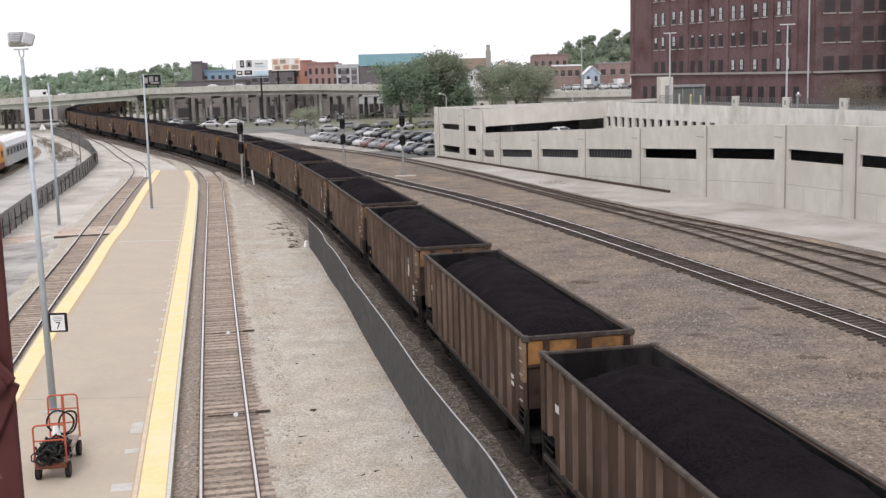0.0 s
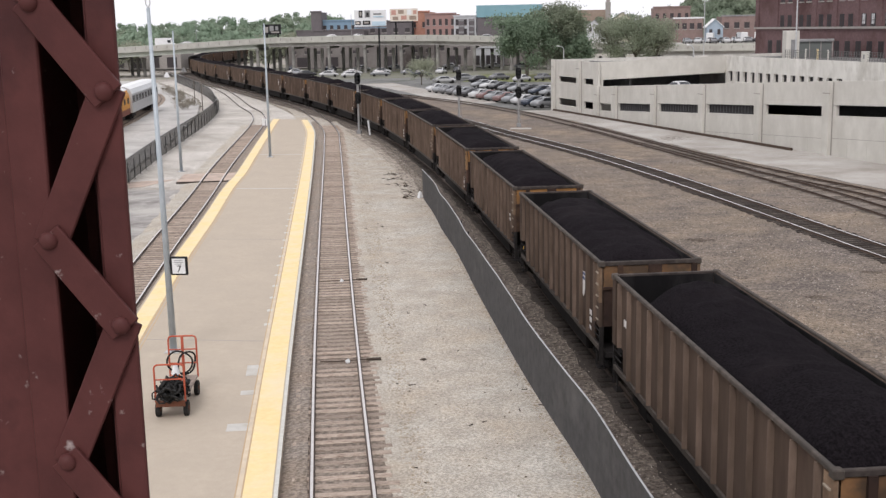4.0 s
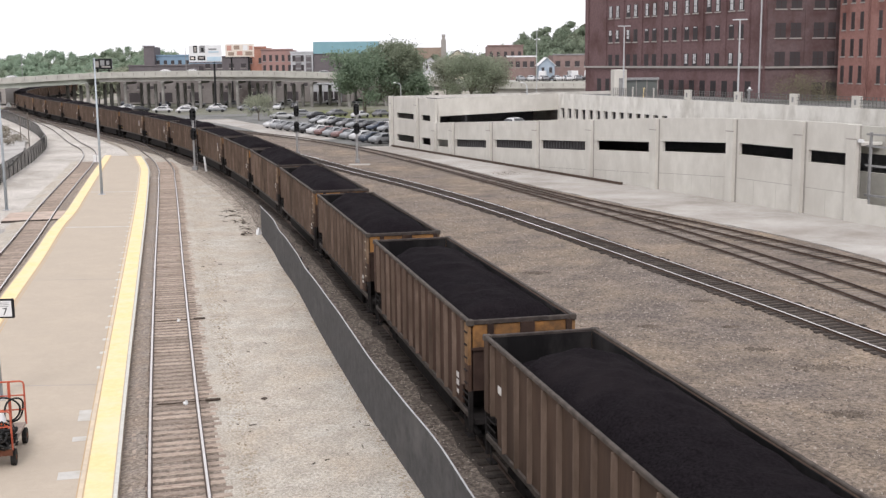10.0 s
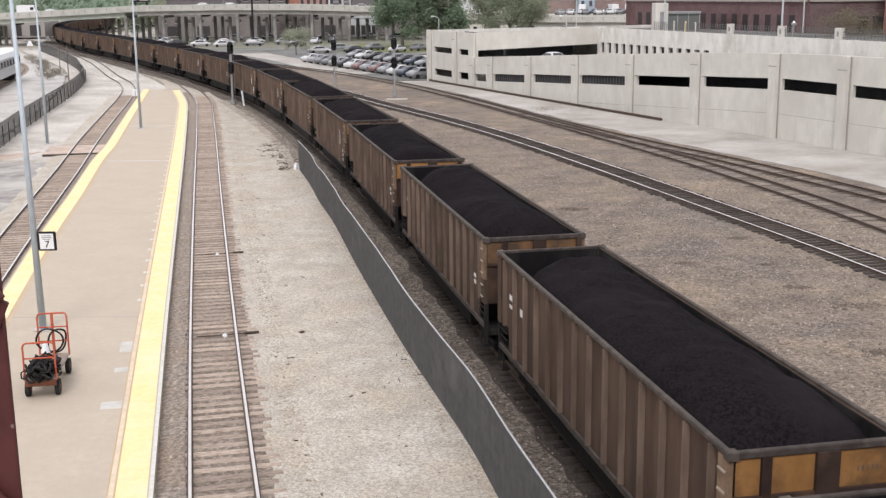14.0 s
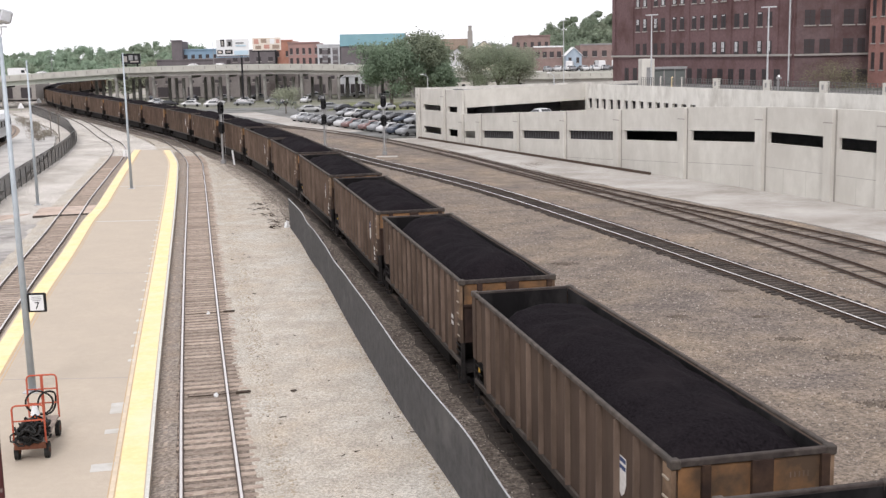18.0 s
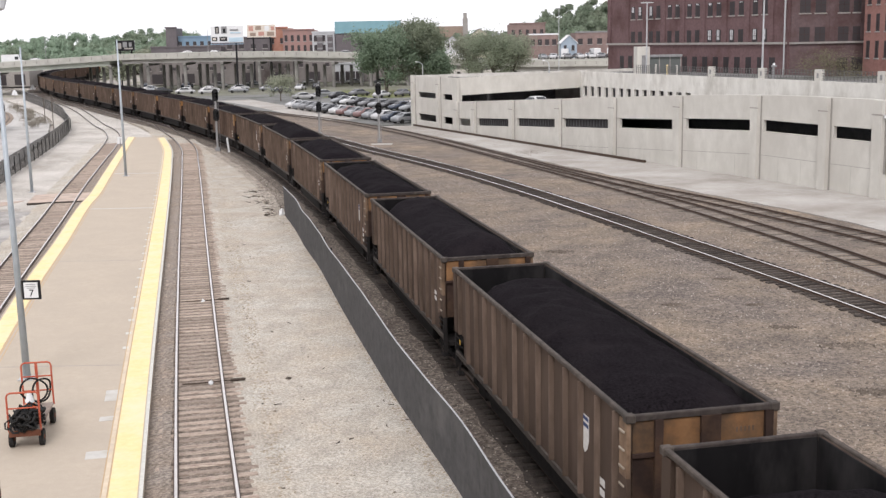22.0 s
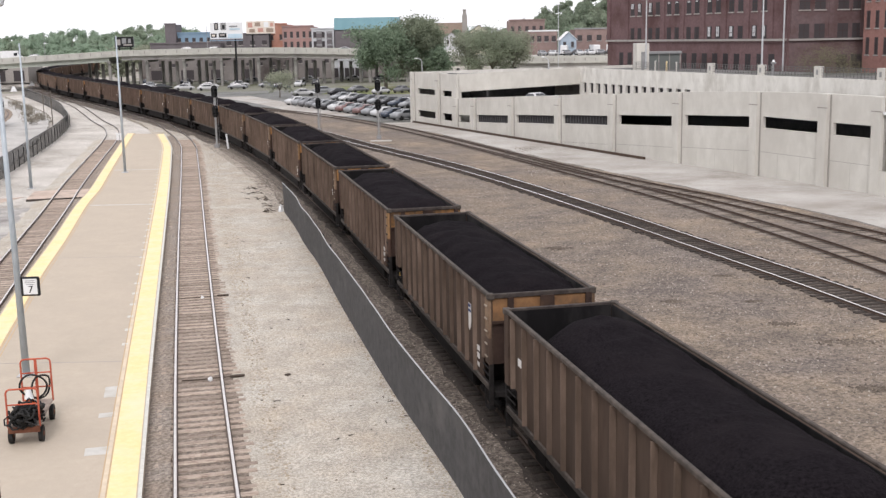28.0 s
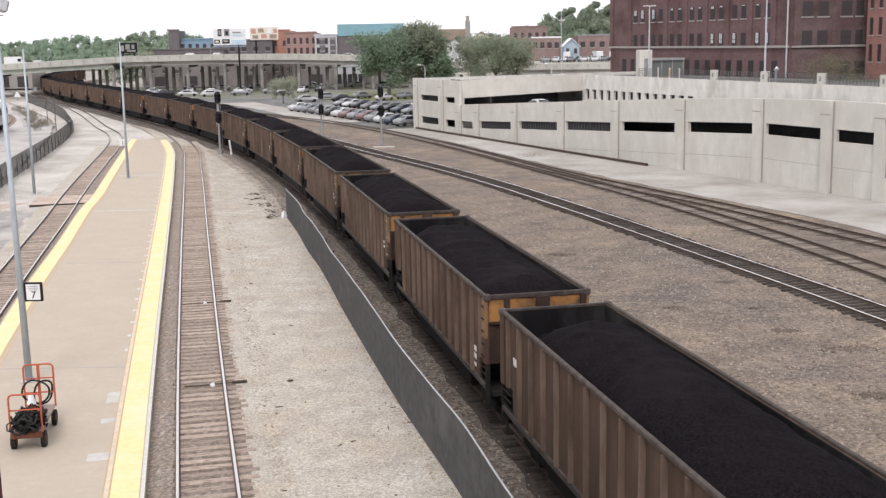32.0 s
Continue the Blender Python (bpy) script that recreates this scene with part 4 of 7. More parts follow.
def weed_patch(x, y, rx, ry, seed):
    """A flat patch of dark dead weeds and clods."""
    q = random.Random(seed)
    verts, faces = [], []
    for _ in range(170):
        cx, cy, r = x + q.gauss(0, rx * 0.7), y + q.gauss(0, ry * 0.7), q.uniform(0.02, 0.08)
        n0, a0 = len(verts), q.uniform(0, 6.28)
        verts += [(cx + r * q.uniform(0.6, 1.3) * math.cos(a0 + k * 1.257), cy + r * q.uniform(0.6, 1.3) * math.sin(a0 + k * 1.257), GROUND + 0.012) for k in range(5)]
        verts.append((cx, cy, GROUND + 0.03 + r * 0.6))
        faces += [(n0 + k, n0 + (k + 1) % 5, n0 + 5) for k in range(5)]
    me = bpy.data.meshes.new("weed_patch")
    me.from_pydata(verts, [], faces)
    me.materials.append(M_WEED)
    return tagged(new("weed_patch", me), "flat patch of dark dead weeds on the ballast", "weeds", kind="stuff")


M_WEED = mat("dead_weeds", (0.085, 0.07, 0.057), (0.16, 0.133, 0.108), 2.0, 0.95, island=0.35)
for k, (x, y, rx, ry) in enumerate(((14.48, 40.45, 0.9, 0.35), (12.9, 43.2, 0.35, 0.2), (12.87, 47.05, 0.25, 0.12), (12.81, 52.23, 0.3, 0.15), (13.36, 34.89, 0.5, 0.25), (9.49, 47.32, 0.25, 0.15), (6.0, 60.0, 0.5, 0.3), (8.58, 113.4, 0.9, 1.5))):
    weed_patch(x, y, rx, ry, 300 + k)
clump("fence_rag", -10.75, 75.0, 0.16, 0.4, M_SIGNWHITE, "white rag caught at the fence end", "rag", 70)
for i, (x, y) in enumerate(((-7.91, 37.0), (-10.7, 49.4))):
    clump("rail_marker", x, y, 0.07, 0.1, M_SIGNWHITE, "small white marker between the rails", "marker", 71 + i, TIE_TOP)
    m = pose(x, y + 0.12, TIE_TOP + 0.02, 0, 0, 13)
    cable = tube([m @ Vector((u, 0.02 * math.sin(3 * u), 0.0)) for u in np.arange(-0.95, 0.66, 0.2)], 0.02, 5)
    add_box(cable, 0.62, 1.12, -0.06, 0.06, -0.02, 0.05, m, 0.02)
    thing("bond_cable", cable, M_STICK, "black bond cable laid across the track", "cable", "cables across the track")


# ---- coal train ----
CAR_L, CAR_PITCH, CAR_W, CAR_TOP, CAR_LOW = 14.95, 16.6, 3.06, 3.98, 1.22


def truck(parent, x):
    root = part("truck", box(x - 0.25, x + 0.25, -1.0, 1.0, 0.55, 0.8), M_UNDER, parent)
    for sy in (-1, 1):
        bm = bmesh.new()
        add_box(bm, x - 1.15, x + 1.15, sy * 1.02 - 0.07, sy * 1.02 + 0.07, 0.38, 0.55, None, 0.02)
        add_box(bm, x - 0.45, x + 0.45, sy * 1.02 - 0.08, sy * 1.02 + 0.08, 0.25, 0.85, None, 0.03)
        part("side_frame", bm, M_UNDER, root)
    for dx in (-0.86, 0.86):
        bm = bmesh.new()
        add_rod(bm, (0, -0.95, 0), (0, 0.95, 0), 0.085, None, 8)
        for sy in (-1, 1):
            add_rod(bm, (0, sy * 0.70, 0), (0, sy * 0.83, 0), 0.457, None, 20)
            add_rod(bm, (0, sy * 0.66, 0), (0, sy * 0.70, 0), 0.485, None, 20)
            add_box(bm, -0.06, 0.06, sy * 0.84 - 0.02, sy * 0.84 + 0.02, -0.3, 0.3)
        w = part("wheelset", bm, M_WHEEL, root)
        w.matrix_parent_inverse = pose(x + dx, 0, 0.457)
        WHEELS.append(w)
    return root


WHEELS = []


def coal_car(paint, end_paint, corner, seed, mound, hollow, stencil, shield, far=False):
    rnd = random.Random(seed)
    root = empty("coal_gondola", "weathered brown high-sided gondola wagon heaped with coal", "freight wagon", "wagons of the coal train")
    h, w, l = CAR_TOP, CAR_W / 2, CAR_L / 2
    lw = w - 0.07
    rib_n = 14
    rib = None
    for sy in (-1, 1):
        prof = [(-l + 1.0, CAR_LOW), (l - 1.0, CAR_LOW), (l - 0.92, CAR_LOW + 0.75), (l - 0.05, CAR_LOW + 0.75), (l - 0.05, h - 0.06), (-l + 0.05, h - 0.06), (-l + 0.05, CAR_LOW + 0.75), (-l + 0.92, CAR_LOW + 0.75)]
        bm = bmesh.new()
        ra, rb = [[bm.verts.new((x, sy * (lw - d), z)) for x, z in prof] for d in (0.0, 0.05)]
        bm.faces.new(ra)
        bm.faces.new(rb[::-1])
        for q in range(8):
            bm.faces.new((ra[q], ra[(q + 1) % 8], rb[(q + 1) % 8], rb[q]))
        bmesh.ops.recalc_face_normals(bm, faces=bm.faces)
        wall = part("side_wall", bm, paint, root)
        part("side_sill", box(-l + 0.1, l - 0.1, min(sy * lw, sy * w), max(sy * lw, sy * w), CAR_LOW - 0.04, CAR_LOW + 0.12, None, 0.015), M_RIM, root)
        bm = None
        for i in range(rib_n):
            x = -l + 0.72 + i * (CAR_L - 1.44) / (rib_n - 1)
            bm = bmesh.new() if bm is None or (sy < 0 and not far) else bm
            y0, y1 = sy * lw, sy * (w + 0.045)
            prof = [(x - 0.05, y0), (x - 0.026, y1), (x + 0.026, y1), (x + 0.05, y0)]
            lo = [bm.verts.new((a, b, CAR_LOW + (0.12 if 0 < i < rib_n - 1 else 0.78))) for a, b in prof]
            hi = [bm.verts.new((a, b, h - 0.13)) for a, b in prof]
            for k in range(3):
                bm.faces.new((lo[k], lo[k + 1], hi[k + 1], hi[k]))
            bm.faces.new(lo)
            bm.faces.new(hi[::-1])
            bmesh.ops.recalc_face_normals(bm, faces=bm.faces)
            if sy < 0 and not far:
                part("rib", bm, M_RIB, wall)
        if sy > 0 or far:
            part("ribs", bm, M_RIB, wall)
        # stencils on the side
        for (dx, z, sx, sz) in stencil:
            part("stencil", box(dx - sx / 2, dx + sx / 2, min(sy * lw, sy * (lw + 0.006)), max(sy * lw, sy * (lw + 0.006)), z - sz / 2, z + sz / 2), M_WHITE, wall, "worn white stencilled mark")
        if shield:
            y0, y1 = min(sy * lw, sy * (lw + 0.006)), max(sy * lw, sy * (lw + 0.006))
            crest = bmesh.new()
            pts = [(-0.24, 3.15), (0.24, 3.15), (0.24, 2.62), (0.14, 2.42), (0.0, 2.32), (-0.14, 2.42), (-0.24, 2.62)]
            fa, fb = [[crest.verts.new((4.83 + px, y, pz)) for px, pz in pts] for y in (y0, y1)]
            crest.faces.new(fa)
            crest.faces.new(fb[::-1])
            for q in range(7):
                crest.faces.new((fa[q], fa[(q + 1) % 7], fb[(q + 1) % 7], fb[q]))
            bmesh.ops.recalc_face_normals(crest, faces=crest.faces)
            sh = part("shield_mark", crest, M_WHITE, wall, "white shield mark with dark blue bars")
            ye = sy * (lw + 0.008)
            for z in (2.93, 3.08):
                part("bar", box(4.61, 5.05, min(sy * lw, ye), max(sy * lw, ye), z - 0.045, z + 0.045), M_NAVY, sh)
        if shield:
            part("marker_plate", box(-l + 0.35, -l + 0.5, min(sy * lw, sy * (lw + 0.008)), max(sy * lw, sy * (lw + 0.008)), CAR_LOW + 0.35, CAR_LOW + 0.55), M_YPLATE, wall, "small yellow marker plate")
        # corner ladder panel at the leading end
        for sx in (-1, 1):
            panel = part("corner_panel", box(min(sx * (l - 0.02), sx * (l - 0.4)), max(sx * (l - 0.02), sx * (l - 0.4)), min(sy * (lw + 0.004), sy * (w + 0.02)), max(sy * (lw + 0.004), sy * (w + 0.02)), CAR_LOW + 1.5, h - 0.13), corner if sx > 0 else paint, root, "orange corner panel with ladder rungs" if sx > 0 else "")
            part("lower_corner", box(min(sx * (l - 0.02), sx * (l - 0.4)), max(sx * (l - 0.02), sx * (l - 0.4)), min(sy * (lw + 0.004), sy * (w + 0.018)), max(sy * (lw + 0.004), sy * (w + 0.018)), CAR_LOW + 0.75, CAR_LOW + 1.5), paint, panel)
            if sy < 0 < sx:
                for k in range(5):
                    z = CAR_LOW + 0.95 + k * 0.36
                    part("rung", box(l - 0.34, l - 0.08, -w - 0.06, -w - 0.03, z, z + 0.034), M_UNDER if corner is M_CORNER_ORANGE else M_RUNG, panel)
            if sy < 0:
                for k in range(3):
                    z = CAR_LOW + 0.16 + k * 0.2
                    part("grab_iron", box(min(sx * (l - 0.9), sx * (l - 0.12)), max(sx * (l - 0.9), sx * (l - 0.12)), -w + 0.02, -w + 0.05, z, z + 0.03), M_UNDER, root)
                part("step", box(min(sx * (l - 0.55), sx * (l - 0.1)), max(sx * (l - 0.55), sx * (l - 0.1)), -w + 0.0, -w + 0.2, 0.62, 0.66), M_UNDER, root)
                part("step_hanger", box(min(sx * (l - 0.55), sx * (l - 0.5)), max(sx * (l - 0.55), sx * (l - 0.5)), -w + 0.0, -w + 0.05, 0.62, CAR_LOW), M_UNDER, root)
            part("corner_post", box(min(sx * (l - 0.02), sx * (l - 0.12)), max(sx * (l - 0.02), sx * (l - 0.12)), min(sy * (lw - 0.05), sy * w), max(sy * (lw - 0.05), sy * w), CAR_LOW - 0.45, CAR_LOW + 0.75), M_UNDER, root)
    for sx in (-1, 1):
        x0, x1 = sx * (l - 0.1), sx * (l - 0.05)
        end = part("end_wall", box(min(x0, x1), max(x0, x1), -lw + 0.02, lw - 0.02, h - 0.8, h - 0.06), end_paint, root, "orange upper end wall")
        part("lower_panel", box(min(x0, x1), max(x0, x1), -lw + 0.02, lw - 0.02, CAR_LOW + 0.75, h - 0.8), M_GRIME, end, "grimy dark lower end sheet")
        for y in (-lw + 0.55, 0.15, lw - 0.1):
            part("end_post", box(min(x1, x1 + sx * 0.09), max(x1, x1 + sx * 0.09), y - (0.2 if y == 0.15 else 0.08), y + (0.2 if y == 0.15 else 0.08), h - 1.7, h - 0.12), M_GRIME, end)
        if sx > 0:
            mark = bmesh.new()
            for q in range(5):
                add_box(mark, x1, x1 + 0.006, 0.72 + 0.085 * q - 0.014, 0.72 + 0.085 * q + 0.014, h - 0.53, h - 0.43)
            part("number_bars", mark, M_RIB, end, "faded dark number bars")
        part("end_band", box(min(x1, x1 + sx * 0.07), max(x1, x1 + sx * 0.07), -lw + 0.02, lw - 0.02, h - 0.85, h - 0.78), M_GRIME, end)
        part("slope_sheet", prism([(0, 0), (0, 0.06), (1.6, 0.06), (1.6, 0)], -lw + 0.1, lw - 0.1), M_UNDER, end).matrix_basis = Matrix.Translation((sx * (l - 0.12), 0, CAR_LOW + 0.78)) @ pose(0, 0, 0, 90, 0, 0 if sx < 0 else 180) @ pose(0, 0, 0, 0, 0, -38)
        part("coupler", box(min(sx * (l - 0.3), sx * (l + 0.58)), max(sx * (l - 0.3), sx * (l + 0.58)), -0.11, 0.11, 0.74, 0.98, None, 0.03), M_UNDER, root)
        part("platform_sill", box(min(sx * (l - 1.2), sx * (l - 0.02)), max(sx * (l - 1.2), sx * (l - 0.02)), -1.35, 1.35, 1.0, 1.14), M_UNDER, root)
        truck(root, sx * (l - 1.75))
    # rim
    rim = bmesh.new()
    for sy in (-1, 1):
        add_box(rim, -l, l, sy * (w - 0.03) - 0.052, sy * (w - 0.03) + 0.052, h - 0.11, h, None, 0.02)
    for sx in (-1, 1):
        part("end_chord", box(sx * (l - 0.06) - 0.058, sx * (l - 0.06) + 0.058, -w + 0.13, w - 0.13, h - 0.14, h - 0.006, None, 0.02), M_CHORD, root, "coal-blackened end chord")
        for sy in (-1, 1):
            add_box(rim, sx * (l - 0.07) - 0.1, sx * (l - 0.07) + 0.1, sy * (w - 0.05) - 0.1, sy * (w - 0.05) + 0.1, h - 0.16, h + 0.012, None, 0.02)
    part("top_rim", rim, M_RIM, root, "worn grey steel top chord")
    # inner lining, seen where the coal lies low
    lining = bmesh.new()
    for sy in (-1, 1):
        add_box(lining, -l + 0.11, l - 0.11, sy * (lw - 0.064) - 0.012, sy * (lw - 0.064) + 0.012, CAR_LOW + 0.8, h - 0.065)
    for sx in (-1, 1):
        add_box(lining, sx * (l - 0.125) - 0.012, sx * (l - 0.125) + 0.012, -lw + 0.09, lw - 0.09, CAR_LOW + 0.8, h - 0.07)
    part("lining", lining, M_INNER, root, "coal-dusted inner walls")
    part("underframe", box(-l + 1.0, l - 1.0, -0.25, 0.25, 0.75, CAR_LOW), M_UNDER, root)
    for q in (-1, 1):      # low-slung tubs between the trucks
        tub = bmesh.new()
        add_box(tub, -4.5, 4.5, min(q * 0.27, q * 1.3), max(q * 0.27, q * 1.3), 0.36, CAR_LOW + 0.1, None, 0.06)
        for v in tub.verts:
            if v.co.z < 0.7:
                v.co.x *= 0.94
                v.co.y *= 0.93
        part("tub", tub, M_UNDER, root)
    # load
    bm = bmesh.new()
    nx, ny = 60, 13
    rows = []
    for i in range(nx):
        u = -1 + 2 * i / (nx - 1)
        row = []
        for j in range(ny):
            v = -1 + 2 * j / (ny - 1)
            e = min(1.0, (1 - abs(u)) * 9)
            z = h - 0.3 + mound * (1 - abs(v) ** 2.4) * (0.85 + 0.15 * math.sin(5.2 * u + seed)) * e + 0.1 * e
            z -= 0.9 * hollow * min(1.0, max(0.0, 0.19 + 0.03 * v * v - (1 + u) / 2) * 8.0) ** 1.3
            z -= 0.9 * max(0.0, ((1 + u) / 2 - 0.90)) * 3.0
            z += 0.09 * noise.noise(Vector((u * 9 + seed * 7, v * 2.5, seed))) + 0.045 * noise.noise(Vector((u * 34, v * 7, seed * 3.3))) + 0.05 * noise.noise(Vector((u * 17, v * 4, seed * 5.1)))
            row.append(bm.verts.new((u * (l - 0.14), v * (lw - 0.085), z)))
        rows.append(row)
    for a, b in zip(rows, rows[1:]):
        for j in range(ny - 1):
            bm.faces.new((a[j], b[j], b[j + 1], a[j + 1]))
    part("coal_load", bm, M_COAL, root, "heaped black coal", smooth=True)
    return root


STENCILS = [
    [(5.9, 2.05, 0.3, 0.16), (5.9, 1.82, 0.3, 0.16), (5.9, 1.56, 0.24, 0.12), (1.4, 2.0, 0.16, 0.1)],
    [(-6.3, 2.9, 0.3, 0.16), (-6.3, 2.65, 0.3, 0.1), (-5.2, 2.75, 0.3, 0.2), (5.9, 1.9, 0.3, 0.14), (5.9, 1.7, 0.3, 0.1)],
    [(5.9, 2.5, 0.3, 0.12), (5.9, 2.3, 0.3, 0.12), (-0.7, 1.75, 0.16, 0.1), (-6.3, 2.8, 0.3, 0.2)],
]
CAR_KINDS = []
for i, (p, corner, mound, hollow, st, shield) in enumerate(((1, M_CORNER, 0.46, 1.0, 0, True), (0, M_CORNER, 0.58, 0.8, 2, False), (2, M_CORNER_ORANGE, 0.4, 1.4, 0, False), (1, M_CORNER, 0.6, 1.1, 2, False), (0, M_CORNER, 0.56, 0.75, 1, False))):
    CAR_KINDS.append(coal_car(*CAR_PAINTS[p], corner, i + 1, mound, hollow, STENCILS[st], shield))
CAR_KINDS.append(coal_car(*CAR_PAINTS[2], M_CORNER, 6, 0.6, 0.9, STENCILS[2], False, True))
KIND_ORDER = "BBADABCBCEEDBADAADABDACBC"
CARS = []
for k in range(-3, 45):
    i = "ABCDE".index(KIND_ORDER[k + 1]) if 0 <= k + 1 < len(KIND_ORDER) else 5 if k > 28 else (0, 3, 1, 0, 3)[(k * 7 + k // 3 + 11) % 5]
    if all(c is not CAR_KINDS[i] for _, c in CARS):
        CARS.append((k, CAR_KINDS[i]))
    else:
        CARS.append((k, copy_thing(CAR_KINDS[i], Matrix.Identity(4))))

RUN_T = [0, 1, 6, 9, 19, 28, 32]
RUN_D = [0, 11.44, 68.56, 103.67, 222.45, 330.99, 380.1]
RUN_V = [11.43, 11.42, 11.55, 11.75, 11.97, 12.15, 12.3]


def run(t):
    """Metres run by the train at t seconds."""
    i = max(0, min(len(RUN_T) - 2, sum(t >= q for q in RUN_T) - 1))
    dt = RUN_T[i + 1] - RUN_T[i]
    u = (t - RUN_T[i]) / dt
    return ((2 * u ** 3 - 3 * u ** 2 + 1) * RUN_D[i] + (u ** 3 - 2 * u ** 2 + u) * dt * RUN_V[i]
            + (-2 * u ** 3 + 3 * u ** 2) * RUN_D[i + 1] + (u ** 3 - u ** 2) * dt * RUN_V[i + 1])


def on_line(s):
    return Vector((float(np.interp(s, train_s, train_line[:, 0])), float(np.interp(s, train_s, train_line[:, 1])), 0))


def car_pose(k, t):
    s = 20.5 + CAR_PITCH * k - run(t)
    a, b = on_line(s + 1.75), on_line(s + CAR_L - 1.75)
    d = a - b
    c = (a + b) / 2
    return pose(c.x, c.y, 0, 0, 0, math.degrees(math.atan2(d.y, d.x)))


def motions():
    # one turning of the wheels, shared by every wheelset
    first = WHEELS[0]
    walk(first, [(k / 30, pose(0, 0, 0, 0, math.degrees(run(k / 30) / 0.457) % 360, 0)) for k in range(0, 961)])
    turning = first.animation_data
    for _, car in CARS:
        for o in car.children_recursive:
            if o.name.startswith("wheelset") and o is not first:
                o.rotation_mode = "QUATERNION"
                ad = o.animation_data_create()
                ad.action, ad.action_slot = turning.action, turning.action_slot
    for k, car in CARS:
        walk(car, [(float(t), car_pose(k, float(t))) for t in range(0, 33)])


# ---- parking garage ----
GA, GB = Vector((-4.0, 153.6, 0)), Vector((29.4, 77.3, 0))
GU = (GB - GA).normalized()
GM = Matrix.Translation(GA) @ Matrix.Rotation(math.atan2(GU.y, GU.x), 4, "Z")   # x along the wall, +y behind it


def ramp_top(u):
    return min(6.42, 3.45 + max(0.0, u - 14.2) * 0.0535) if u < 62 else 6.02 + min(u - 62, 12) * 0.034


def slot_top(u):
    return 1.45 if u < 14 else min(4.43, 1.47 + (u - 14.7) * 0.0535)


def quad_wall(bm, u0, u1, zb0, zb1, zt0, zt1, y0, y1, m):
    """A wall piece with sloping foot and top between u0 and u1."""
    vs = [bm.verts.new(m @ Vector(p)) for p in ((u0, y0, zb0), (u1, y0, zb1), (u1, y1, zb1), (u0, y1, zb0), (u0, y0, zt0), (u1, y0, zt1), (u1, y1, zt1), (u0, y1, zt0))]
    for f in ((0, 1, 2, 3), (4, 5, 6, 7), (0, 1, 5, 4), (1, 2, 6, 5), (2, 3, 7, 6), (3, 0, 4, 7)):
        bm.faces.new([vs[i] for i in f])
    bmesh.ops.recalc_face_normals(bm, faces=bm.faces)


# grey for panel joints and for the shade painted beside pilasters
M_JOINT_SHADE = mat("joint_and_shade_grey", (0.26, 0.247, 0.226), (0.34, 0.325, 0.3), 4.0, 0.8)
M_SLOT = mat("slot_shade_tone", (0.03, 0.029, 0.03), (0.05, 0.048, 0.049), 6.0, 0.9)
garage = empty("parking_garage", "pale concrete parking garage with sloping ramp wall and dark slots", "parking garage", kind="structure")
PILLARS = [0.45, 8.8, 14.2, 19.2, 28.9, 39.3, 49.6, 60.0, 70.2, 77.8, 83.0]
SLOTS = [(2.0, 7.65), (9.95, 12.75), (14.75, 17.85), (19.85, 27.9), (29.95, 38.3), (40.15, 48.6), (50.6, 59.0), (61.0, 69.4), (71.0, 77.0), (78.6, 82.2)]
edges = [0.0, 8.8, 14.2, 19.2, 28.9, 39.3, 49.6, 60.0, 70.2, 77.8, 83.3]
for i, ((u0, u1), a, b) in enumerate(zip(SLOTS, edges, edges[1:])):
    hi = (lambda u: 6.3) if i < 2 else ramp_top
    bay = bmesh.new()
    ys = (0.0, 0.28)
    s0, s1 = slot_top(u0), slot_top(u1)
    b0, b1 = s0 - 0.86, s1 - 0.86
    quad_wall(bay, a, b, GROUND - 0.3, GROUND - 0.3, b0, b1, *ys, GM)
    quad_wall(bay, a, u0, b0, b0, s0, s0, *ys, GM)
    quad_wall(bay, u1, b, b1, b1, s1, s1, *ys, GM)
    if i < 2:
        quad_wall(bay, a, b, s0, s1, 3.55, 3.55, *ys, GM)
        quad_wall(bay, a, u0, 3.55, 3.55, 4.25, 4.25, *ys, GM)
        quad_wall(bay, u1, b, 3.55, 3.55, 4.25, 4.25, *ys, GM)
        quad_wall(bay, a, b, 4.25, 4.25, hi(a), hi(b), *ys, GM)
    else:
        quad_wall(bay, a, b, s0, s1, hi(a), hi(b), *ys, GM)
    panel = part("wall_panel", bay, M_CONCRETE, garage)
    if i >= 3:
        j = bmesh.new()
        quad_wall(j, a + 0.5, b - 0.4, b0 - 1.85, b1 - 1.85, b0 - 1.815, b1 - 1.815, -0.008, 0.0, GM)
        part("panel_joint", j, M_JOINT_SHADE, panel, "shallow horizontal panel joint")
        for q in np.arange(a + 2.6, b - 1.5, 2.5):
            j = bmesh.new()
            z = slot_top(q) - 2.66
            if z > 0.1:
                quad_wall(j, q, q + 0.035, GROUND - 0.1, GROUND - 0.1, z, z, -0.008, 0.0, GM)
                part("panel_joint", j, M_CONCRETE_GREY, panel)
    if 3 <= i <= 5:
        for q in np.arange(u0 + 0.5, u1 - 0.2, 0.55):
            g = bmesh.new()
            z = slot_top(q)
            quad_wall(g, q, q + 0.07, z - 0.86, z - 0.86, z, z, 0.22, 0.26, GM)
            part("slot_bar", g, M_DARK, panel)
        # plain dark sheet added behind the bars in place of shade
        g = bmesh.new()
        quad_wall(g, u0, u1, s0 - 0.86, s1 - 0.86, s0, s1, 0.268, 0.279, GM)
        part("slot_screen", g, M_SLOT, panel, "dark backing sheet in place of inner shade")
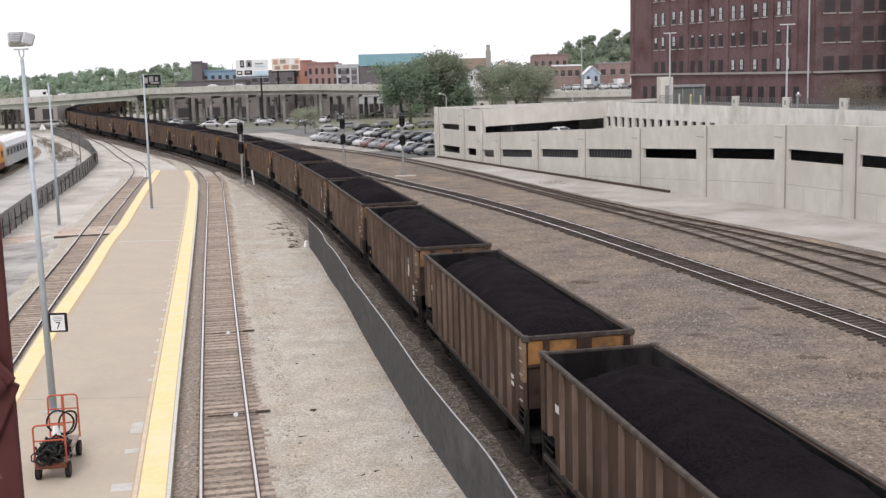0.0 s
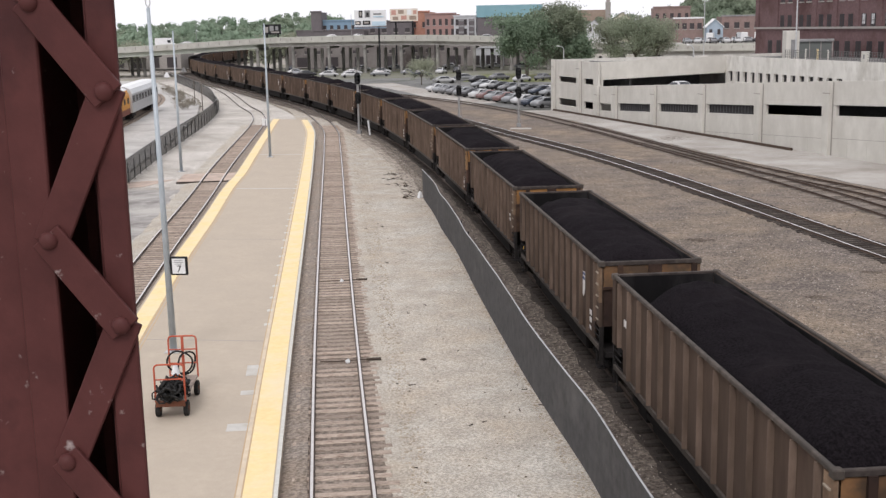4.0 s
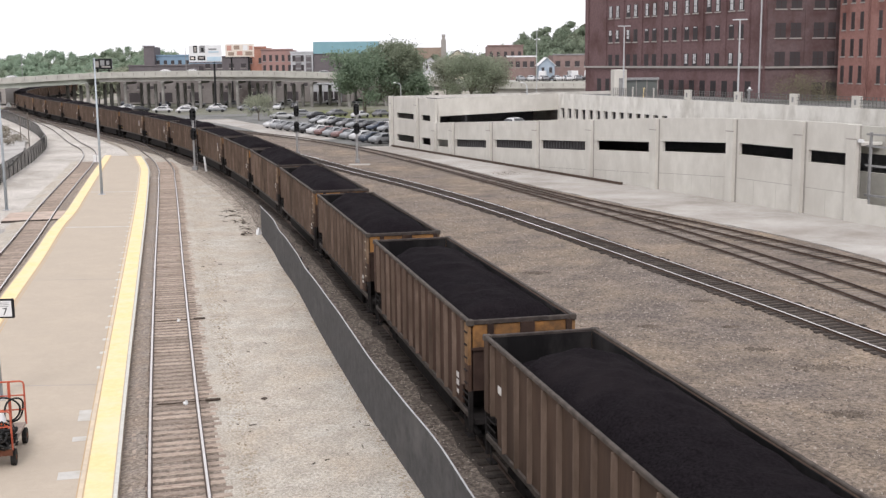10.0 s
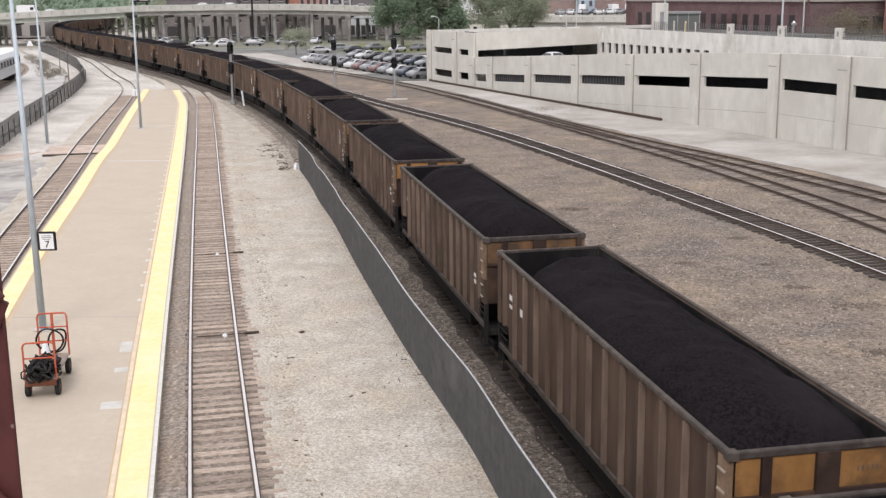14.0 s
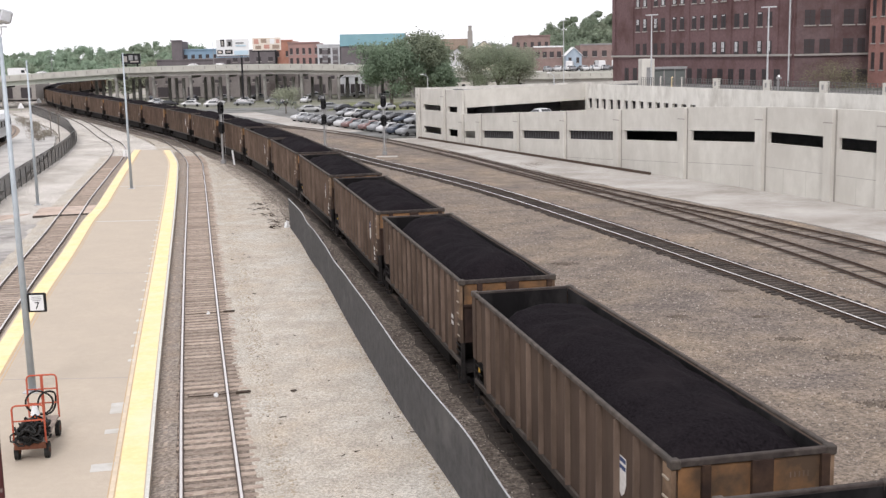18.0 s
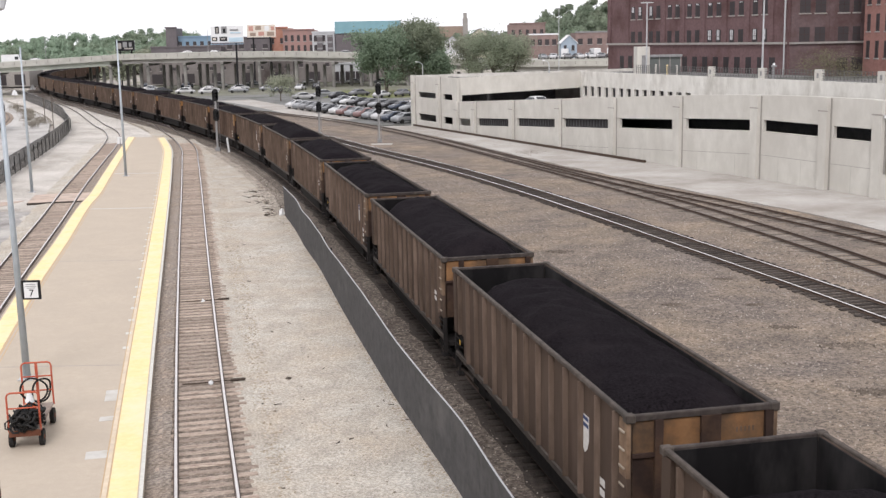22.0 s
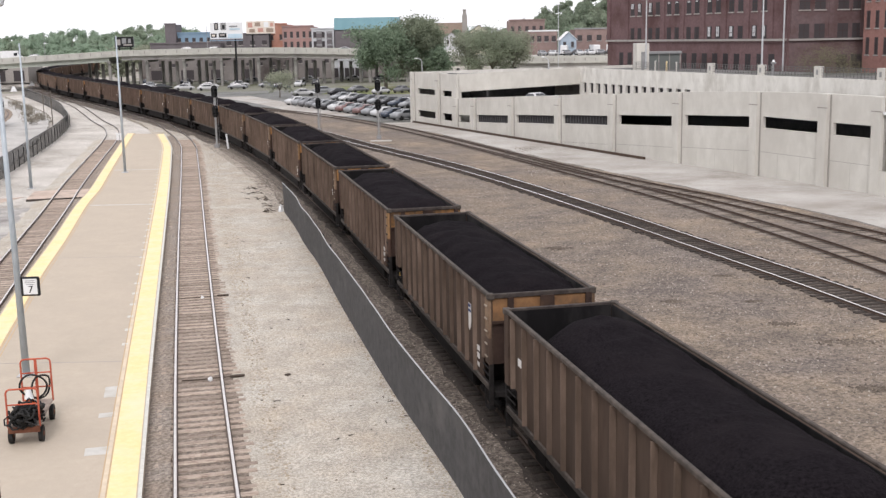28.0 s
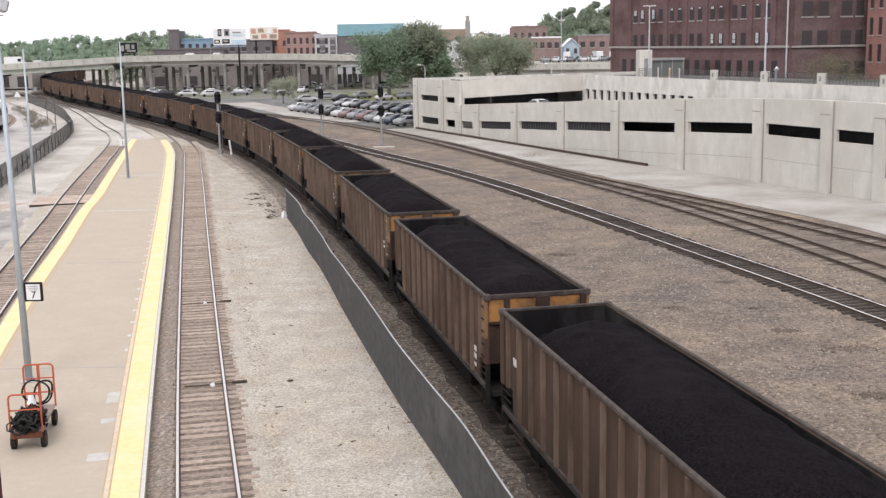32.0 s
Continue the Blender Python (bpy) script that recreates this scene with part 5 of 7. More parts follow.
for i, u in enumerate(PILLARS):
    top = 6.35 if u < 14 else ramp_top(u) - 0.02
    bm = bmesh.new()
    quad_wall(bm, u - 0.42, u + 0.42, GROUND - 0.3, GROUND - 0.3, top, top, -0.32, -0.002, GM)
    part("pilaster", bm, M_CONCRETE, garage)
    # flat dark strip paints the shaded side of the pilaster
    gap = bmesh.new()
    quad_wall(gap, u + 0.425, u + 0.6, GROUND - 0.2, GROUND - 0.2, top - 0.05, top - 0.05, -0.012, -0.003, GM)
    part("sealant_joint", gap, M_JOINT_SHADE, garage, "dark strip painted for the shade beside the pilaster")
    cap = bmesh.new()
    quad_wall(cap, u - 0.5, u + 0.5, top - 1.0, top - 1.0, top - 0.92, top - 0.92, -0.335, -0.321, GM)
    part("pilaster_joint", cap, M_STONE, garage)
# ramp slab, and dark backing walls whose colour stands in for garage shade
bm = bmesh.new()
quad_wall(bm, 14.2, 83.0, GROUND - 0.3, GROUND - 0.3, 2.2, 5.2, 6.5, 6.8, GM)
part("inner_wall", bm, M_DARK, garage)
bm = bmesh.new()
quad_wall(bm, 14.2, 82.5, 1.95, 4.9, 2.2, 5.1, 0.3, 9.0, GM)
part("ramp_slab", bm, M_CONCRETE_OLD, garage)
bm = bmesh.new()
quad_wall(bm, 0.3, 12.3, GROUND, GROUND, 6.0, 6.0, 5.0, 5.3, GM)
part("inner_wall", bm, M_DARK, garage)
bm = bmesh.new()
quad_wall(bm, 0.3, 12.4, 2.55, 2.55, 2.85, 2.85, 0.3, 8.0, GM)
quad_wall(bm, 0.3, 12.4, 5.3, 5.3, 5.6, 5.6, 0.3, 8.0, GM)
quad_wall(bm, 0.0, 0.3, GROUND, GROUND, 6.3, 6.3, 0.3, 40.0, GM)
part("deck_slab", bm, M_CONCRETE_OLD, garage)


def wall_frame(a, b):
    d = Vector((b[0] - a[0], b[1] - a[1], 0))
    return Matrix.Translation((a[0], a[1], 0)) @ Matrix.Rotation(math.atan2(d.y, d.x), 4, "Z"), d.length


# upper wall with the long slanting opening
W1, L1 = wall_frame((2.0, 141.5), (17.6, 149.2))
bm = bmesh.new()
quad_wall(bm, 0, L1, 4.15, 4.5, 6.3, 6.55, 0, 0.3, W1)
quad_wall(bm, 0, L1, -0.4, -0.4, 2.6, 3.2, 0, 0.3, W1)
quad_wall(bm, 0, 0.35, 2.6, 2.6, 4.2, 4.2, 0, 0.3, W1)
part("upper_wall", bm, M_CONCRETE, garage)
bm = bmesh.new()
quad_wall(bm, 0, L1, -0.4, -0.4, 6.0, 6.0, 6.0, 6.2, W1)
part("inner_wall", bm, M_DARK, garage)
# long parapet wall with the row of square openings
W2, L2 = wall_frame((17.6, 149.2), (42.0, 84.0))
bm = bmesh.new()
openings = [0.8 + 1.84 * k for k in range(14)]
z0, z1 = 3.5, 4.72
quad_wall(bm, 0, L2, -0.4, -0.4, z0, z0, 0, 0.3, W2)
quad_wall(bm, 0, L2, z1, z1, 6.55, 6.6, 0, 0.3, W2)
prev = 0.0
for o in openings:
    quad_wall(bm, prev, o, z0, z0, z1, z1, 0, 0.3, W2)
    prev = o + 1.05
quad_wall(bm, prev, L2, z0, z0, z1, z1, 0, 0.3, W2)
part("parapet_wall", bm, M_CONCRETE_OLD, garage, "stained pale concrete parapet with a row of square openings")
# dark wall close behind the square openings, as painted shade
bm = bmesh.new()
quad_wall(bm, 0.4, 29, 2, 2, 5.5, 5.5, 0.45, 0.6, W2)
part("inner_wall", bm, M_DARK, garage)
part("roof_deck", prism([(17.9, 149.4), (42.3, 84.2), (60, 90.8), (54.5, 116), (50.6, 132), (44, 133), (38, 147), (26, 174), (19, 163)], 5.6, 5.9), M_LOT, garage, "dark asphalt roof deck")
part("roof_deck", prism([(2.1, 142.3), (17.6, 150), (19, 163), (0.5, 163), (-3.5, 154.4)], 5.6, 5.9), M_LOT, garage, "dark asphalt roof deck")
M_RAILING = mat("dull_grey_railing", (0.1, 0.098, 0.096), (0.16, 0.157, 0.153), 4.0, 0.6)
# parapet fence with white blocks
BLOCKS = [29.4, 38.1, 46.6, 54.8, 68.0]
for u in BLOCKS:
    bm = bmesh.new()
    quad_wall(bm, u - 0.45, u + 0.45, 6.6, 6.6, 7.6, 7.6, 0.0, 0.4, W2)
    blk = part("parapet_block", bm, M_CONCRETE, garage, "pale block with a dark round mark")
    bm = bmesh.new()
    quad_wall(bm, u - 0.14, u + 0.14, 6.85, 6.85, 7.3, 7.3, -0.012, 0.0, W2)
    part("mark", bm, M_GREY, blk)
rail = bmesh.new()
for z in (6.75, 7.0, 7.25, 7.5):
    quad_wall(rail, 14, L2, z, z, z + 0.035, z + 0.035, 0.1, 0.14, W2)
for q, u in enumerate(np.arange(14, L2, 0.45)):
    quad_wall(rail, u, u + (0.06 if q % 5 == 0 else 0.014), 6.55, 6.55, 7.52, 7.52, 0.09, 0.15, W2)
part("parapet_railing", rail, M_RAILING, garage, "dark grey pipe railing")


def garage_lamp(x, y, z0, z1):
    root = empty("deck_lamp", "tall slim pale lamp post with flat twin head", "lamp post", "lamp posts on the garage deck", pose(x, y, z0, 0, 0, -20))
    part("pole", rod((0, 0, 0), (0, 0, z1 - z0), 0.11, 0.07, 8), M_GALV, root)
    part("head", box(-0.75, 0.75, -0.1, 0.1, z1 - z0, z1 - z0 + 0.12, None, 0.03), M_GALV, root)
    part("base", box(-0.22, 0.22, -0.22, 0.22, 0, 0.7, None, 0.03), M_CONCRETE, root)


def street_lamp(x, y, z0, z1, reach):
    root = empty("street_lamp", "pale street lamp with a short curved arm", "street lamp", "", pose(x, y, z0))
    h = z1 - z0
    part("pole", rod((0, 0, 0), (0, 0, h - 0.7), 0.12, 0.09, 8), M_GALV, root)
    part("arm", tube([(0, 0, h - 0.72), (0.08 * reach, 0, h - 0.35), (0.35 * reach, 0, h - 0.1), (0.7 * reach, 0, h)], 0.07, 6), M_GALV, root)
    part("lamp_head", box(min(0.6 * reach, reach), max(0.6 * reach, reach), -0.16, 0.16, h - 0.08, h + 0.1, None, 0.05), M_SIGNWHITE, root)


street_lamp(-4.1, 240.0, GROUND, 6.35, -1.5)
street_lamp(13.6, 148.8, 5.9, 8.0, -0.9)
garage_lamp(24.0, 137.5, 5.9, 14.6)
garage_lamp(32.2, 117.6, 5.9, 14.6)
garage_lamp(23.3, 233.8, GROUND, 16.4)
M_LOBBY = glass_mat("grey_green_glazing", (0.1, 0.11, 0.105), 0.3)
lobby = empty("lift_lobby", "grey glazed lift lobby on the garage deck", "lobby", "", pose(29.9, 157.2, 5.9, 0, 0, -11))
part("roof", box(-2.3, 2.3, -1.6, 1.6, 2.1, 2.4, None, 0.03), M_GREY, lobby)
part("glazing", box(-2.0, 2.0, -1.3, 1.3, 0, 2.1), M_LOBBY, lobby)
for u in (-2.1, -0.7, 0.7, 2.1):
    part("mullion", box(u - 0.06, u + 0.06, -1.42, -1.31, 0, 2.1), M_STONE, lobby)
stair = empty("stair_tower", "pale concrete stair head block on the garage deck", "stair tower")
part("block", box(23.05, 24.55, 138.4, 141, 5.9, 9.6, None, 0.04), M_CONCRETE, stair)
part("door_recess", box(23.6, 24.1, 138.385, 138.4, 6.3, 8.6), M_GREY, stair)
for x, y, bm_mat, tone in ((24.85, 136, M_CONCRETE, "pale"), (25.55, 132.8, M_YELLOW, "yellow"), (26.0, 129.6, M_CONCRETE, "pale")):
    b = thing("bollard", rod((x, y, 5.9), (x, y, 7.6), 0.1, None, 8), bm_mat, "slim " + tone + " bollard post on the parking deck", "bollard", "bollards on the garage deck")
# security camera mast
mast = empty("camera_mast", "short dark mast with white dome camera head on the deck", "security camera", "", pose(33.1, 116.8, 5.9 - 0.65))
part("mast", rod((0, 0, 0.6), (0, 0, 2.4), 0.12, 0.1, 8), M_GREY, mast)
part("housing", box(-0.2, 0.3, -0.15, 0.15, 2.3, 2.52, None, 0.05), M_GREY, mast)
part("dome", rod((0.05, 0, 2.52), (0.05, 0, 2.72), 0.14, 0.07, 10), M_SIGNWHITE, mast)
# entrance frame at the wall's near end
gate = empty("entrance_frame", "grey steel frame and mesh gate at the garage entrance", "gate", kind="structure")
for dx in (0.4, 3.4, 6.6):
    bm = bmesh.new()
    quad_wall(bm, 83.3 + dx, 83.45 + dx, GROUND - 0.2, GROUND - 0.2, 5.9, 5.9, 0.6, 0.75, GM)
    part("post", bm, M_GREY, gate)
for z in (1.6, 3.6, 4.9, 5.7):
    bm = bmesh.new()
    quad_wall(bm, 83.4, 90.2, z, z, z + 0.13, z + 0.13, 0.62, 0.72, GM)
    part("beam", bm, M_GREY, gate)
bm = bmesh.new()
quad_wall(bm, 83.4, 84.6, GROUND - 0.2, GROUND - 0.2, 1.5, 1.5, -0.3, -0.2, GM)
quad_wall(bm, 84.6, 92, GROUND - 0.2, GROUND - 0.2, 1.2, 1.2, -0.3, -0.2, GM)
part("low_wall", bm, M_CONCRETE, gate)
bm = bmesh.new()
quad_wall(bm, 79.0, 92, GROUND - 0.2, GROUND - 0.2, 2.9, 2.9, 3.0, 3.3, GM)
quad_wall(bm, 79.0, 92, 4.2, 4.2, 6.1, 6.1, 3.0, 3.3, GM)
part("back_wall", bm, M_CONCRETE_GREY, gate)
wl = empty("wall_lamp", "small white wall lamp at the garage corner", "wall lamp")
bm = bmesh.new()
quad_wall(bm, 83.5, 83.85, 5.25, 5.25, 5.45, 5.45, -0.25, -0.02, GM)
part("housing", bm, M_SIGNWHITE, wl)
bm = bmesh.new()
quad_wall(bm, 83.2, 83.5, 5.3, 5.3, 5.4, 5.4, -0.2, -0.1, GM)
part("bracket", bm, M_GREY, wl)
# old rail lying along the wall's foot
kerb_line = np.array([(GM @ Vector((u, -0.75, 0)))[:2] for u in np.arange(2.0, 57.0, 2.0)])
thing("old_rail", ribbon(offset(kerb_line, 0.12), offset(kerb_line, -0.12), GROUND, 0.06), M_RAIL, "rusty kerb rail along the garage wall", "kerb", kind="structure")

# ---- brick buildings ----
M_MAST_BROWN = mat("faded_red_pipe", (0.17, 0.09, 0.08), (0.22, 0.12, 0.105), 3.0, 0.8)
M_BROWNISH = mat("dark_brown_frame_paint", (0.05, 0.035, 0.034), (0.075, 0.052, 0.05), 4.0, 0.6)


def window_row(parent, m, us, z, w, h, blind, sill=True, kind="window", glass=M_GLASS_DULL):
    for i, u in enumerate(us):
        bm = bmesh.new()
        quad_wall(bm, u - w / 2, u + w / 2, z, z, z + h, z + h, -0.02, 0.0, m)
        win = part(kind, bm, glass, parent)
        if sill:
            bm = bmesh.new()
            quad_wall(bm, u - w / 2 - 0.12, u + w / 2 + 0.12, z - 0.16, z - 0.16, z, z, -0.1, 0.0, m)
            part("sill", bm, M_STONE, win)
        fr = blind(i)
        if fr > 0:
            bm = bmesh.new()
            quad_wall(bm, u - w * 0.3, u + w * 0.22, z + h * (1 - fr), z + h * (1 - fr), z + h - 0.05, z + h - 0.05, -0.04, -0.021, m)
            part("blind", bm, M_BLIND, win)
        bm = bmesh.new()
        quad_wall(bm, u - 0.03, u + 0.03, z, z, z + h, z + h, -0.05, -0.041, m)
        quad_wall(bm, u - w / 2, u + w / 2, z + h * 0.5, z + h * 0.5, z + h * 0.5 + 0.06, z + h * 0.5 + 0.06, -0.05, -0.041, m)
        part("window_frame", bm, M_BROWNISH, win)


rw = random.Random(5)
brick = empty("brick_warehouse", "tall dark red brick warehouse with paired windows and stone ledge", "building")
F1, FL1 = wall_frame((25.48, 179.81), (42.02, 142.33))
bm = bmesh.new()
quad_wall(bm, 0, FL1, -0.4, -0.4, 33, 33, 0.0, 20, F1)
part("wall", bm, M_BRICK, brick)
BAYS = [7.8 + 4.63 * k for k in range(7)]
for u in [b - 2.3 for b in BAYS] + [BAYS[-1] + 2.3, 0.5]:
    bm = bmesh.new()
    quad_wall(bm, u - 0.42, u + 0.42, 9.86, 9.86, 33, 33, -0.2, -0.001, F1)
    part("pilaster", bm, M_BRICK, brick)
PAIRS = [b + d for b in BAYS for d in (-0.92, 0.92)]
tilted = (8, 9, 10, 12, 13)
for k in range(5):
    sill_z = 9.95 + 3.49 * k - (0.25 if k == 0 else 0.2)
    blind = (lambda i: 0.75 if i in tilted else 0) if k == 0 else ((lambda i: (0.45, 0.7, 0.75, 0, 0.15, 0.12)[i] if i < 6 else (0.15, 0.12, 0.2, 0.1, 0, 0.1, 0.12, 0)[i - 6]) if k == 1 else (lambda i: (0.95, 0.95, 0.6, 0.95)[i % 4]))
    window_row(brick, F1, PAIRS, sill_z, 0.98, 1.75, blind, k > 0)
window_row(brick, F1, [3.9 + 2.28 * k for k in range(16)], 5.6, 1.1, 2.33, lambda i: 0, False)
bm = bmesh.new()
quad_wall(bm, -0.1, FL1 + 0.02, 9.52, 9.52, 9.8, 9.8, -0.3, -0.202, F1)
part("stone_ledge", bm, M_STONE, brick, "grey stone string course")
part("downpipe", rod(F1 @ Vector((FL1 - 0.35, -0.3, 5)), F1 @ Vector((FL1 - 0.35, -0.3, 33)), 0.11, None, 6), M_GALV, brick)
wing = empty("dark_brick_wing", "recessed dark brown brick wing with wide windows", "building")
F2, FL2 = wall_frame((42.15, 142.45), (51.5, 142.7))
bm = bmesh.new()
quad_wall(bm, 0, FL2, -0.4, -0.4, 33, 33, 0.0, 15, F2)
part("wall", bm, M_BRICK_DARK, wing)
for u in (0.5, 5.15, 9.0):
    bm = bmesh.new()
    quad_wall(bm, u - 0.3, u + 0.3, 9.86, 9.86, 33, 33, -0.12, -0.001, F2)
    part("pilaster", bm, M_BRICK_DARK, wing)
for k in range(5):
    window_row(wing, F2, [1.85, 3.75, 6.6, 8.4], 9.72 + 3.49 * k, 1.3, 1.8, lambda i: 0, k > 0, glass=M_GLASS_HAZY)
window_row(wing, F2, [6.6, 8.4], 5.6, 1.3, 2.2, lambda i: 0, False, glass=M_GLASS_HAZY)
bm = bmesh.new()
quad_wall(bm, 0, FL2, 9.52, 9.52, 9.76, 9.76, -0.25, -0.122, F2)
part("stone_ledge", bm, M_STONE, wing)
orange = empty("orange_brick_building", "orange-red brick building with slim windows", "building")
F3, FL3 = wall_frame((50.25, 139.74), (55.6, 115.3))
bm = bmesh.new()
quad_wall(bm, 0, FL3, -0.4, -0.4, 33, 33, 0.0, 25, F3)
part("wall", bm, M_BRICK_ORANGE, orange)
for k in range(7):
    window_row(orange, F3, [0.95 + 1.82 * q for q in range(13) if q % 4 != 3], 7.8 + 3.1 * k, 0.7, 2.0, lambda i: 0, glass=M_GLASS_HAZY)
for u in (6.2, 14.0):
    part("downpipe", rod(F3 @ Vector((u, -0.2, 5)), F3 @ Vector((u, -0.2, 33)), 0.08, None, 6), M_MAST_BROWN, orange)


# ---- overpass ----
M_SEAM = mat("weathered_joint", (0.24, 0.23, 0.212), (0.31, 0.3, 0.28), 2.0, 0.9)
M_GIRDER_GREY = mat("dusty_grey_girder", (0.37, 0.355, 0.33), (0.45, 0.43, 0.405), 0.6, 0.8, spots=(0.3, 0.285, 0.265), spot_scale=0.3, spot_amount=0.4)
OVER = [(-190, 268, 5.2), (-150, 275, 6.0), (-108, 283, 7.3), (-88, 286, 8.2), (-77, 287, 8.7), (-56, 288, 8.8), (-38, 288.5, 8.6), (-18, 289, 7.9), (2, 290, 5.95), (20, 291, 5.1), (40, 293, 4.9), (75, 297, 4.75)]
op = empty("overpass", "long grey concrete highway overpass on round columns", "overpass", kind="structure")
ol = spline([p[:2] for p in OVER], 3.0)
oz = np.interp(ol[:, 0], [p[0] for p in OVER], [p[2] for p in OVER])


def over_sweep(profile, x0=-1e3, x1=1e3):
    bm = bmesh.new()
    lines = [(offset(ol, o), z) for o, z in profile]
    rows = [[bm.verts.new((*ln[i], oz[i] + z)) for ln, z in lines] for i in range(len(ol)) if x0 <= ol[i][0] <= x1]
    m = len(profile)
    for a, b in zip(rows, rows[1:]):
        for k in range(m):
            bm.faces.new((a[k], a[(k + 1) % m], b[(k + 1) % m], b[k]))
    bmesh.ops.recalc_face_normals(bm, faces=bm.faces)
    return bm


part("deck", over_sweep([(-5.5, -1.35), (-5.5, -0.95), (9.5, -0.95), (9.5, -1.35)]), M_CONCRETE_GREY, op)
for o in (-5.5, 9.2):
    part("parapet", over_sweep([(o, -0.95), (o, 0.0), (o + 0.3, 0.0), (o + 0.3, -0.95)]), M_CONCRETE_GREY, op)
along = np.concatenate([[0.0], np.cumsum(np.hypot(*np.diff(ol, axis=0).T))])
face = offset(ol, -5.5)
for q in np.arange(34, along[-1] - 4, 2.6):
    x, y, z = (float(np.interp(q, along, c)) for c in (face[:, 0], face[:, 1], oz))
    if x > -118:
        part("parapet_joint", box(-0.09, 0.09, -0.02, 0.1, -0.82, -0.12, pose(x, y - 0.012, z)), M_SEAM, op)
part("parapet_rail", over_sweep([(-5.52, 0.02), (-5.52, 0.12), (-5.3, 0.12), (-5.3, 0.02)]), M_GIRDER, op)
for o in (-4.6, -1.0, 3.0, 7.5):
    part("girder", over_sweep([(o, -2.45), (o, -1.35), (o + 0.4, -1.35), (o + 0.4, -2.45)], -1e3, -78), M_GIRDER, op, "pale green steel girder")
    part("girder", over_sweep([(o, -2.3), (o, -1.35), (o + 0.4, -1.35), (o + 0.4, -2.3)], -80), M_GIRDER_GREY, op, "dusty grey girder")
step = 3
for i in range(4, len(ol) - 2, step):
    if -106 < ol[i][0] < -86:
        continue
    t = offset(ol, 1.0)[i] - ol[i]
    ang = math.degrees(math.atan2(t[1], t[0]))
    part("pier_cap", box(-5.0, 9.0, -0.4, 0.4, oz[i] - 2.95, oz[i] - 2.3, pose(ol[i][0], ol[i][1], 0, 0, 0, ang), 0.05), M_PIER, op)
    for d in (-4.2, -0.2, 3.9, 8.0):
        x, y = ol[i] + t * d
        x -= 0.62 * (d + 4.2)
        part("column", rod((x, y, GROUND - 0.3), (x, y, oz[i] - 2.95), 0.42, None, 12), M_PIER, op)
for i in range(6, len(ol), 13):
    t = offset(ol, 1.0)[i] - ol[i]
    x, y = ol[i] - t * 5.3
    part("light_pole", rod((x, y, oz[i]), (x, y, oz[i] + 5.5), 0.08, 0.05, 6), M_GREY, op)

# ---- town behind the overpass ----
def block(name, x0, x1, y, z0, z1, depth, material, label, rows=(), roof=None):
    root = empty(name, label, "building", "", pose((x0 + x1) / 2, y, 0))
    w = (x1 - x0) / 2
    part("wall", box(-w, w, 0, depth, z0, z1), material, root)
    part("parapet", box(-w - 0.2, w + 0.2, -0.2, 0.2, z1, z1 + 0.4), roof or material, root)
    for (z, h, n, ww) in rows:
        for k in range(n):
            u = -w + (k + 0.5) * 2 * w / n
            win = part("window", box(u - ww / 2, u + ww / 2, -0.06, 0.0, z, z + h), M_GLASS_HAZY, root)
            part("sill", box(u - ww / 2 - 0.1, u + ww / 2 + 0.1, -0.16, -0.061, z - 0.2, z), M_STONE, win)
    return root


M_BLUE = mat("dull_blue_metal", (0.16, 0.25, 0.33), (0.22, 0.31, 0.39), 0.5, 0.6)
M_TEAL = mat("teal_cladding", (0.17, 0.31, 0.35), (0.21, 0.36, 0.4), 0.4, 0.6)
# brown and red tones here are paled to carry distance haze
M_BROWN = mat("dark_brown_cladding", (0.115, 0.103, 0.107), (0.16, 0.143, 0.148), 0.4, 0.8)
M_ROW = mat("pinkish_row_brick", (0.3, 0.185, 0.165), (0.37, 0.235, 0.21), 0.3, 0.85, spots=(0.22, 0.16, 0.15), spot_scale=0.15, spot_amount=0.5)
M_MAROON = mat("hazed_red_brick", (0.2, 0.145, 0.132), (0.27, 0.195, 0.178), 0.8, 0.85)
M_RED = mat("hazed_red_paint", (0.36, 0.18, 0.135), (0.43, 0.23, 0.175), 0.5, 0.7, spots=(0.3, 0.15, 0.1), spot_scale=0.2)
M_PALE = mat("pale_stucco", (0.42, 0.43, 0.44), (0.52, 0.53, 0.54), 0.5, 0.8)
M_GREY_ROOF = mat("grey_shingle_roof", (0.2, 0.2, 0.2), (0.28, 0.28, 0.28), 1.5, 0.85)
M_TAN = mat("tan_brick", (0.25, 0.19, 0.15), (0.33, 0.26, 0.21), 0.8, 0.85)
block("low_shed", -82, -62.3, 330, 0, 9.9, 14, M_BROWN, "long low dark brown shed", ())
block("blue_roofed_shed", -76.5, -64, 338, 0, 12.7, 12, M_BLUE, "blue metal shed behind the overpass", ((10.4, 1.1, 6, 1.0),))
block("dark_tower_block", -79, -76, 336, 0, 15.3, 8, M_BROWN, "narrow dark stair tower", ())
block("dark_warehouse", -66, -49, 336, 0, 12.2, 14, M_BROWN, "dark brown warehouse beneath the billboards", ((9.2, 1.2, 5, 1.4),))
block("red_painted_building", -53.5, -44.5, 338, 0, 14.8, 14, M_RED, "red painted building, wall colour paled for haze", ((10.5, 1.5, 3, 1.2),))
block("red_brick_row", -45.0, -36.2, 332, 0, 14.0, 12, M_ROW, "red brick row building with arched cornice", ((11.0, 1.7, 5, 0.8), (8.2, 1.7, 5, 0.8)))
